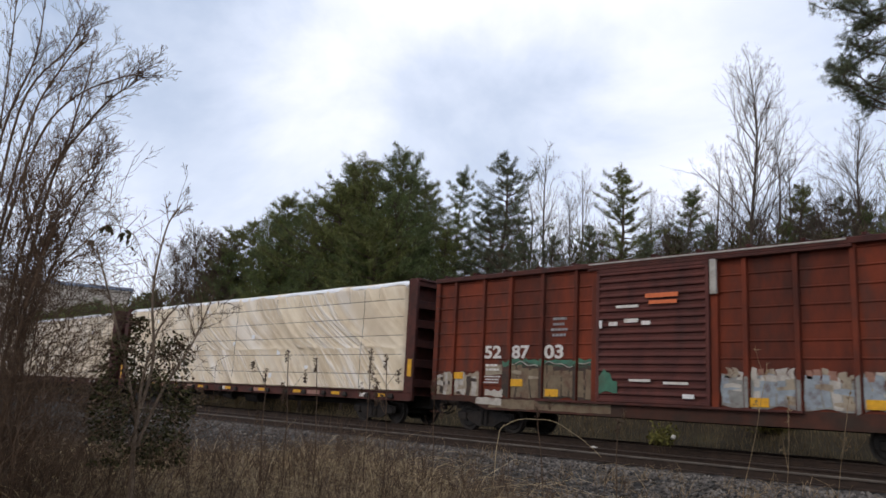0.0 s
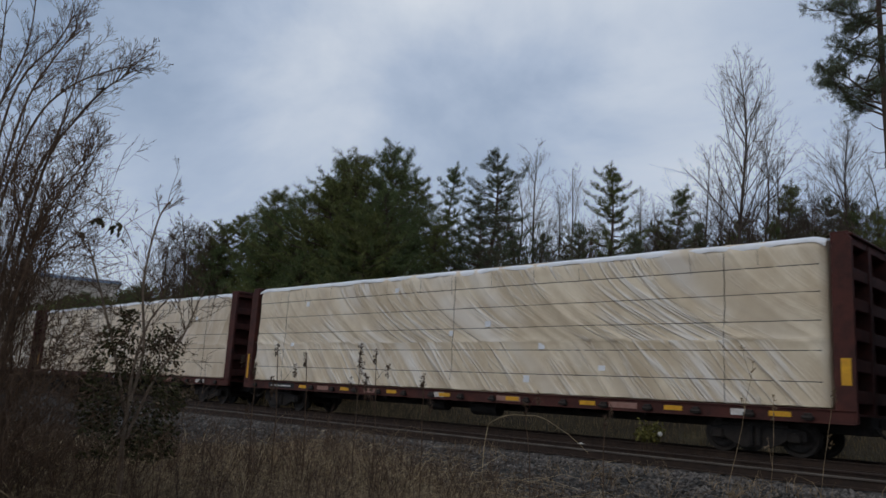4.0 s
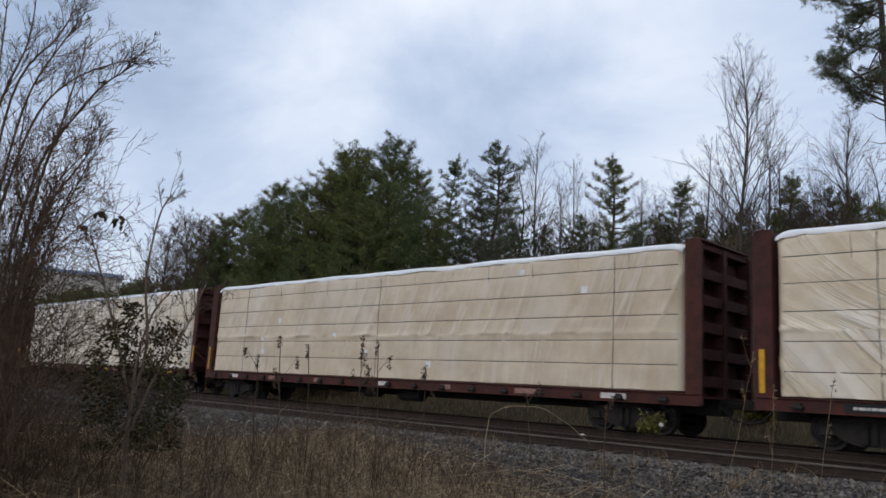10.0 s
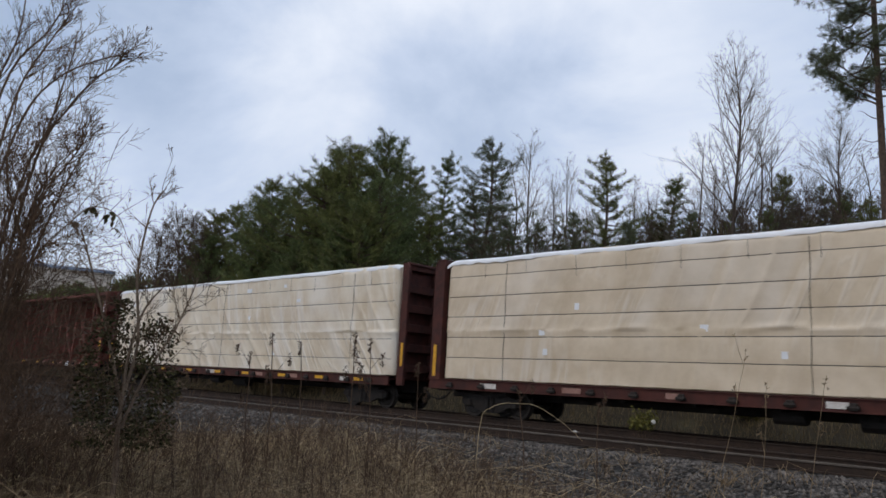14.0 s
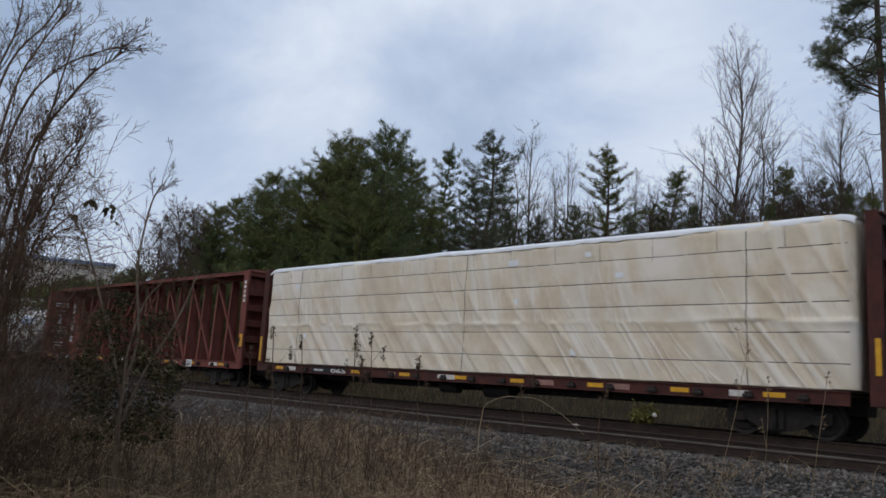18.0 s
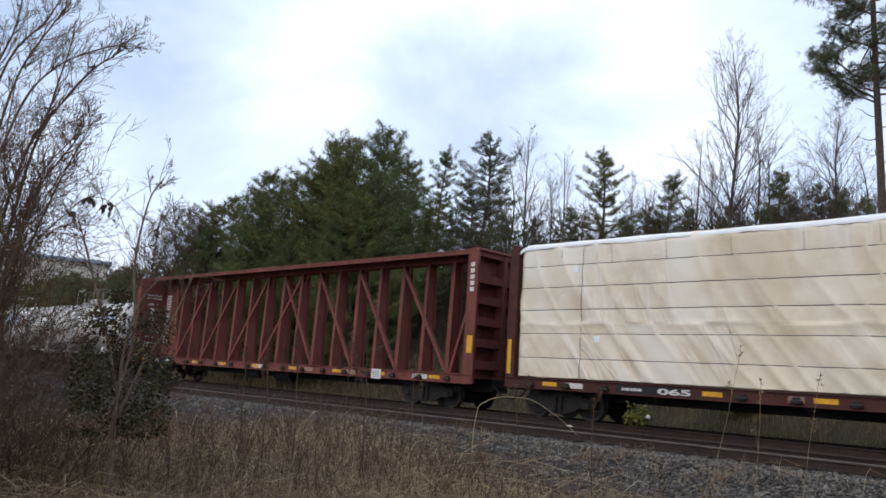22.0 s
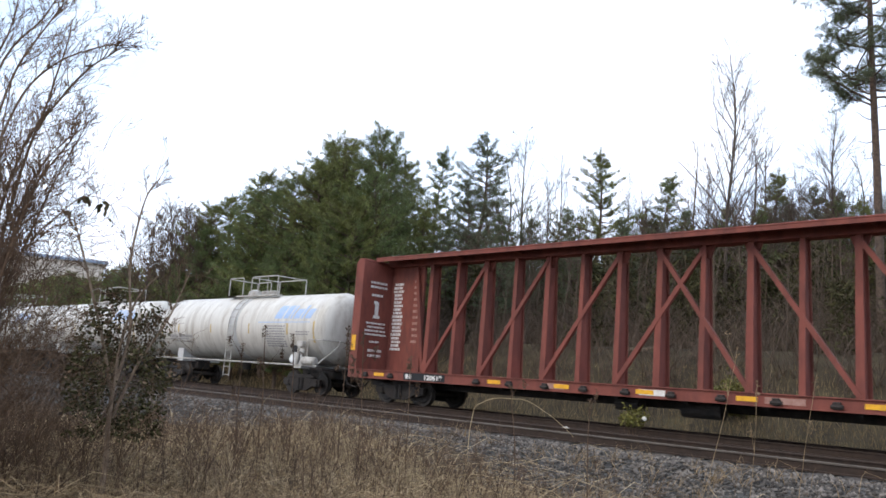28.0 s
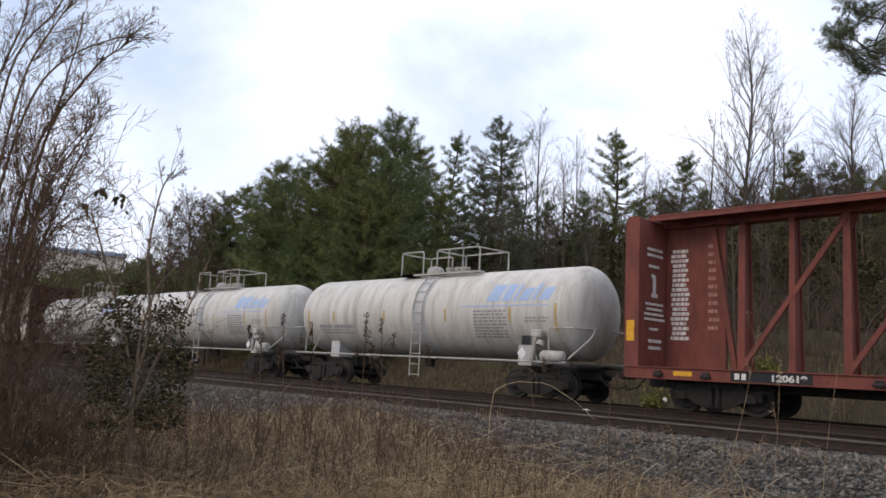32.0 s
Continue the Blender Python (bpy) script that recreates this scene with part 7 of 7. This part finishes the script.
for i, (p0, p1, n) in enumerate((
        ((-8.31, 5.56, -0.8), (-8.35, 5.50, 1.38), 3), ((-8.45, 5.35, -0.8), (-8.48, 5.30, 1.12), 2), ((-8.11, 5.86, -0.8), (-8.15, 5.80, 1.30), 0),
        ((-7.73, 6.34, -0.8), (-7.74, 6.33, 1.31), 4), ((-7.59, 6.51, -0.8), (-7.62, 6.48, 1.36), 4), ((-7.16, 6.98, -0.8), (-7.20, 6.94, 1.11), 2),
        ((-4.22, 8.50, -0.8), (-3.78, 8.75, 1.45), 2), ((-3.25, 8.92, -0.8), (-3.02, 9.01, 1.20), 1), ((-3.75, 8.8, -0.8), (-3.62, 8.9, 1.10), 2),
        ((-5.4, 8.3, -0.8), (-5.35, 8.2, 0.75), 1), ((-6.2, 7.9, -0.8), (-6.3, 7.85, 0.85), 1))):
    m = tuple((np.array(p0) + np.array(p1)) / 2 + np.array([0.03 * (-1) ** i, 0.02, 0]))
    if 6 <= i <= 8:
        seed_weed((p0, m, p1), 500 + i, n, DRY_GRASS, 0.004, 4, "thin pale dry weed stalk with a few small seed heads")
    else:
        seed_weed((p0, m, p1), 500 + i, n)


def field_grass():
    rng = np.random.default_rng(61)

    def cover(x, y):
        """How thick the growth stands: none on the open gravel, more towards the thicket."""
        b = -x / max(y, 0.5) + 0.10 * noise.noise((x * 0.5, y * 0.5, 11.0))
        return min(1.0, max(0.20, 0.20 + (b - 0.55) * 1.35))

    def spots(n, lo, hi):
        """Places in the field that thin out towards the gravel."""
        out = []
        while len(out) < n:
            a = rng.uniform(radians(88), radians(178))
            r = math.sqrt(rng.uniform(lo * lo, hi * hi))
            x, y = r * math.cos(a), r * math.sin(a)
            edge = 8.9 + 0.9 * noise.noise((x * 0.25, 3.0, 0.0)) + min(2.6, max(0.0, (-x - 8) * 0.28))
            if y > edge + rng.exponential(0.5):
                continue
            if rng.random() > cover(x, y):
                continue
            if noise.noise((x * 0.9, y * 0.9, 7.0)) < rng.uniform(-0.9, 0.3):
                continue
            out.append((x, y))
        return out

    def stalks(name, label, n, lo, hi, h0, h1, lean, width, mat, tip=0.4):
        s = []
        for x, y in spots(n, lo, hi):
            g = ground_z(x, y) - 0.02
            h = rng.uniform(h0, h1) * (0.75 + 0.5 * rng.random()) * (0.55 + 0.45 * cover(x, y))
            dx, dy = rng.normal(0, lean, 2)
            p = np.array([x, y, g])
            m = p + np.array([dx * 0.35, dy * 0.35, 0.55]) * h
            bend = min(1, math.hypot(dx, dy))
            q = m + np.array([dx * 0.5, dy * 0.5, 0.30 - 0.12 * bend]) * h
            e = q + np.array([dx * 0.55, dy * 0.55, 0.14 - 0.3 * bend]) * h
            s += [(*p, *m, width, width * 0.8), (*m, *q, width * 0.8, width * 0.6), (*q, *e, width * 0.6, width * tip * 0.7)]
        v, f = sticks(s, 3)
        ob = new(name, mesh_arrays(name, v, f, mat))
        tagged(ob, label, "grass", kind="stuff")

    stalks("dry_grass", "tangled dry brown grass in the field", 17000, 7.5, 19, 0.13, 0.48, 0.85, 0.0042, DRY_GRASS)
    stalks("long_straw", "long pale grass stalks leaning over the field", 1200, 8.5, 15, 0.5, 1.1, 0.6, 0.0054, PALE_GRASS)
    stalks("brown_grass", "coarse brown grass in clumps", 6500, 7.5, 16, 0.3, 0.85, 0.72, 0.0052, DRY_GRASS)
    stalks("straw", "pale broken straw lying in the field", 5200, 7.5, 16, 0.2, 0.75, 1.05, 0.0048, PALE_GRASS)
    stalks("weed_stems", "thin dark weed stems standing in the field", 1000, 7.5, 14, 0.5, 1.2, 0.22, 0.0048, WEED_STALK)
    # straw in front of the shrub
    s = []
    for i in range(1900):
        b, r = radians(rng.uniform(50, 77)), rng.uniform(6.3, 9.4)
        p = np.array([-r * math.sin(b), r * math.cos(b), -0.82])
        h = rng.uniform(0.3, 0.85) * (0.75 + 0.4 * rng.random())
        dx, dy = rng.normal(0, 0.75, 2)
        m = p + np.array([dx * 0.35, dy * 0.35, 0.55]) * h
        q = m + np.array([dx * 0.7, dy * 0.7, 0.34 - 0.2 * min(1, math.hypot(dx, dy))]) * h
        e = q + np.array([dx * 0.5, dy * 0.5, 0.05 - 0.25 * min(1, math.hypot(dx, dy))]) * h
        s += [(*p, *m, 0.0036, 0.003), (*m, *q, 0.003, 0.0022), (*q, *e, 0.0022, 0.0012)]
    v, f = sticks(s, 3)
    tagged(new("tangled_straw", mesh_arrays("tangled_straw", v, f, DRY_GRASS)), "tangled pale straw in front of the shrub", "grass", kind="stuff")
    # fine branching weeds
    s = []
    for x, y in spots(800, 7.5, 14):
        g = ground_z(x, y)
        grow(s, (x, y, g), (rng.normal(0, 0.12), rng.normal(0, 0.12), 1.0), rng.uniform(0.6, 1.25) * (0.6 + 0.4 * cover(x, y)), 0.005, 1, rng, 0.2, 0.05, (4, 8), 5, 0.42, 0.55, 0.7, 0.3)
    a = np.asarray(s)
    a[:, 6:] = np.maximum(a[:, 6:], 0.0022)
    v, f = sticks(a, 3)
    tagged(new("branching_weeds", mesh_arrays("branching_weeds", v, f, WEED_STALK)), "branching brown dead weeds in the field", "weeds", kind="stuff")
    # sparse dry weeds rooted in the gravel
    s = []
    for k in range(420):
        x, y = rng.uniform(-11.5, -2.0), rng.uniform(8.2, 12.2)
        if noise.noise((x * 0.8, y * 0.8, 21.0)) < rng.uniform(-0.3, 0.35):
            continue
        g = ground_z(x, y)
        for j in range(rng.integers(3, 8)):
            h = rng.uniform(0.10, 0.38)
            dx, dy = rng.normal(0, 0.7, 2)
            p = np.array([x + rng.normal(0, 0.05), y + rng.normal(0, 0.05), g - 0.01])
            m = p + np.array([dx * 0.4, dy * 0.4, 0.6]) * h
            e = m + np.array([dx * 0.7, dy * 0.7, 0.25]) * h
            s += [(*p, *m, 0.004, 0.0034), (*m, *e, 0.0034, 0.0016)]
    v, f = sticks(s, 3)
    tagged(new("gravel_weeds", mesh_arrays("gravel_weeds", v, f, DRY_GRASS)), "sparse dry weeds rooted in grey gravel", "weeds", kind="stuff")
    # fallen leaves and litter among the grass
    c, w = [], []
    for x, y in spots(5000, 7.5, 15):
        c.append((x, y, ground_z(x, y) + rng.uniform(0, 0.12)))
        w.append((rng.normal(), rng.normal(), 0.2))
    v, f = leaf_quads(np.array(c), np.array(w), 0.10, rng)
    tagged(new("leaf_litter", mesh_arrays("leaf_litter", v, f, DEAD_LEAF)), "brown fallen leaves among the grass", "leaves", kind="stuff")


field_grass()


def dead_branch(x, y, seed):
    """A pale, forked dead branch leaning in the grass."""
    rng = np.random.default_rng(seed)
    segs = []
    way = rng.uniform(0, 2 * math.pi)
    grow(segs, (0, 0, -0.03), (0.8 * math.cos(way), 0.8 * math.sin(way), rng.uniform(0.35, 0.9)), rng.uniform(0.6, 1.15), 0.010, 2, rng, 0.38, -0.05, (2, 4), 6, 0.55, 0.7, 0.65)
    v, f = sticks(segs, 5)
    ob = new("dead_branch", mesh_arrays("dead_branch", v, f, DEAD_WOOD))
    ob.location = (x, y, ground_z(x, y))
    tagged(ob, "pale forked dead branch lying in dry grass", "branch", "dead branches in the grass")


for i, (x, y) in enumerate(((-9.1, 3.3), (-8.9, 3.0), (-8.5, 3.6), (-8.8, 4.5), (-9.3, 5.2), (-9.0, 5.6), (-8.4, 4.9), (-8.2, 4.2), (-7.9, 5.6),
                            (-8.2, 6.3), (-8.8, 6.3), (-9.7, 4.4), (-10.2, 5.2), (-10.4, 6.2), (-7.4, 6.6), (-6.9, 7.3))):
    dead_branch(x, y, 900 + i)


def fallen_cane():
    segs = []
    rng = np.random.default_rng(8)
    along([(-7.62, 8.55, -0.75), (-7.60, 8.6, 0.2), (-7.51, 8.7, 0.58), (-7.08, 9.06, 0.66), (-6.75, 9.31, 0.47), (-6.45, 9.5, 0.2)], 0.006, 0.003, segs, rng, 0.005, 6)
    v, f = sticks(segs, 5)
    tagged(new("dry_cane", mesh_arrays("dry_cane", v, f, PALE_GRASS)), "pale arching dry cane over the gravel", "cane")


fallen_cane()
# ---- ballast, ties, small things by the tracks ----
def rocks(name, label, places, sizes, rng, mat):
    """Angular stones: squashed, knocked octahedra."""
    n = len(places)
    o = np.array([(1, 0, 0), (-1, 0, 0), (0, 1, 0), (0, -1, 0), (0, 0, 1), (0, 0, -1)], float)
    v = o[None] * rng.uniform(0.55, 1.2, (n, 6, 1)) + rng.normal(0, 0.22, (n, 6, 3))
    w = rng.uniform(0, 2 * math.pi, n)
    c, s = np.cos(w)[:, None], np.sin(w)[:, None]
    x, y = v[:, :, 0] * c - v[:, :, 1] * s, v[:, :, 0] * s + v[:, :, 1] * c
    v = np.stack([x, y, v[:, :, 2] * 0.75], 2) * sizes[:, None, None] + places[:, None, :]
    t = np.array([(0, 2, 4), (2, 1, 4), (1, 3, 4), (3, 0, 4), (2, 0, 5), (1, 2, 5), (3, 1, 5), (0, 3, 5)])
    f = (np.arange(n)[:, None, None] * 6 + t[None]).reshape(-1, 3)
    ob = new(name, mesh_arrays(name, v.reshape(-1, 3), f, mat))
    return tagged(ob, label, "gravel", kind="stuff")


def ballast():
    rng = np.random.default_rng(70)
    n = 72000
    x = 2.5 - 62 * rng.random(n) ** 1.45
    y = rng.uniform(7.6, 13.0, n)
    keep = y > 9.0 + rng.exponential(0.5, n) - np.minimum(0, (x + 9) * 0.13) - np.clip((x + 7) * 0.5, 0, 1.5)
    x, y = x[keep], y[keep]
    z = np.array([ground_z(a, b) for a, b in zip(x, y)])
    rocks("ballast", "grey crushed-stone ballast beside the near track", np.stack([x, y, z + 0.005], 1), rng.uniform(0.022, 0.058, len(x)), rng, STONE)
    n = 26000
    x = 2.5 - 62 * rng.random(n) ** 1.3
    y = rng.uniform(13.0, 21.5, n)
    keep = (np.abs(y - 13.42) > 0.09) & (np.abs(y - 14.92) > 0.09) & (np.abs(y - 18.07) > 0.09) & (np.abs(y - 19.57) > 0.09)
    x, y = x[keep], y[keep]
    rocks("track_ballast", "dirty brown-grey ballast between the rails", np.stack([x, y, np.full(len(x), -0.195)], 1), rng.uniform(0.018, 0.04, len(x)), rng, DIRTY_STONE)


DIRTY_STONE = material("dirty_ballast_stone", (0.056, 0.044, 0.034), (0.028, 0.022, 0.018), 6, 0.9, bump=0.3, by_island=0.45)
ballast()


def ties(track, y, x0, count):
    me = Shape().box(-0.11, 0.11, -1.3, 1.3, -0.16, 0.0, 0.012).mesh("tie", TIE_WOOD)
    rng = random.Random(int(y))
    for i in range(count):
        t = part("tie", me, None, track)
        t.matrix_basis = pose(x0 - i * 0.53 + rng.uniform(-0.02, 0.02), y + rng.uniform(-0.05, 0.05), -0.172 + rng.uniform(-0.006, 0.0), 0, 0, rng.uniform(-1.2, 1.2))


ties(TRACK_NEAR, NEAR_TRACK_Y, 2.0, 130)
ties(TRACK_FAR, TRACK_Y, 2.0, 130)


WEED_X, WEED_Y = -9.9, 17.0


def yellow_weed():
    rng = np.random.default_rng(80)
    base = np.array([WEED_X, WEED_Y, -0.2])
    w = thing("yellow_weed", "small yellow-green weed growing between the tracks", "weed", at=pose(*base))
    s, cc = [], []
    for k in range(16):
        seg = []
        grow(seg, (rng.normal(0, 0.06), rng.normal(0, 0.06), 0), (rng.normal(0, 0.16), rng.normal(0, 0.16), 1), rng.uniform(0.42, 0.70), 0.006, 1, rng, 0.3, 0, (2, 4), 4, 0.5, 0.7, 0.6)
        s += seg
        cc += [np.array(q[3:6]) for q in seg if q[5] > 0.3]
    v, f = sticks(s, 3)
    part("stem", mesh_arrays("stems", v, f, WEED_STALK), None, w)
    c = np.repeat(np.array(cc), 4, 0)
    v, f = leaf_quads(c, rng.normal(0, 1, c.shape), 0.08, rng)
    tagged(part("foliage", mesh_arrays("foliage", v, f, YELLOW_LEAF), None, w, "yellow-green leaves"), kind="stuff")


yellow_weed()


def litter():
    cup = Shape().lathe([(0.0, 0.035), (0.11, 0.05), (0.115, 0.054), (0.12, 0.052), (0.121, 0.015)], 16, "z")
    ob = solid("paper_cup", cup, LITTER, "crushed white paper cup caught in a yellow weed", "cup", smooth=True)
    ob.matrix_basis = pose(WEED_X + 0.32, WEED_Y - 0.05, 0.26, 70, 20, 40)
    rng = np.random.default_rng(4)
    for x, y, z, s, lab in ((-11.7, 16.9, -0.17, 0.13, "white scrap of paper lying on the ballast"), (-7.55, 15.75, -0.19, 0.16, "pale stone lying on the ballast")):
        vs, fs = [], []
        for j in range(7):
            for i in range(7):
                u, w = i / 6 - 0.5, j / 6 - 0.5
                vs.append((u * s * 2, w * s * 1.4, 0.03 + s * 0.5 * max(0, 1 - 4 * (u * u + w * w)) + rng.normal(0, 0.008)))
        for j in range(6):
            for i in range(6):
                k = j * 7 + i
                fs.append((k, k + 1, k + 8, k + 7))
        sh = Shape().add(vs, fs)
        sh.box(-s * 0.7, s * 0.7, -s * 0.5, s * 0.5, 0.0, 0.03)
        ob = solid("paper_scrap" if "paper" in lab else "stone", sh, LITTER if "paper" in lab else STONE, lab, "litter" if "paper" in lab else "stone")
        ob.location = (x, y, z)


litter()


def warehouse():
    b = thing("warehouse", "long cream warehouse with a pale blue roof beyond the trees", "building", at=pose(-104, 38, ground_z(-104, 38), 0, 0, 70))
    wall = part("wall", Shape().box(-16, 4, -9, 9, 0, 8.6), BUILDING_WALL, b)
    part("roof", Shape().box(-16.4, 4.4, -9.4, 9.4, 8.8, 9.2, 0.05), ROOF_BLUE, b)
    part("fascia", Shape().box(-16.2, 4.2, -9.2, 9.2, 8.6, 8.8), BUILDING_WALL, b)


warehouse()


# ---- what moves ----
def motions():
    seconds = [float(i) for i in range(33)]
    for car, middle in CARS:
        walk(car, [(t, pose(middle + rolled(t), TRACK_Y, 0)) for t in seconds])
    ticks = [i / 6 for i in range(193)]
    turns = [(t, math.degrees(rolled(t) / 0.425)) for t in ticks]
    for wheel, dx in WHEELSETS:
        walk(wheel, [(t, pose(dx, 0, 0.425, 0, a, 0)) for t, a in turns])


motions()
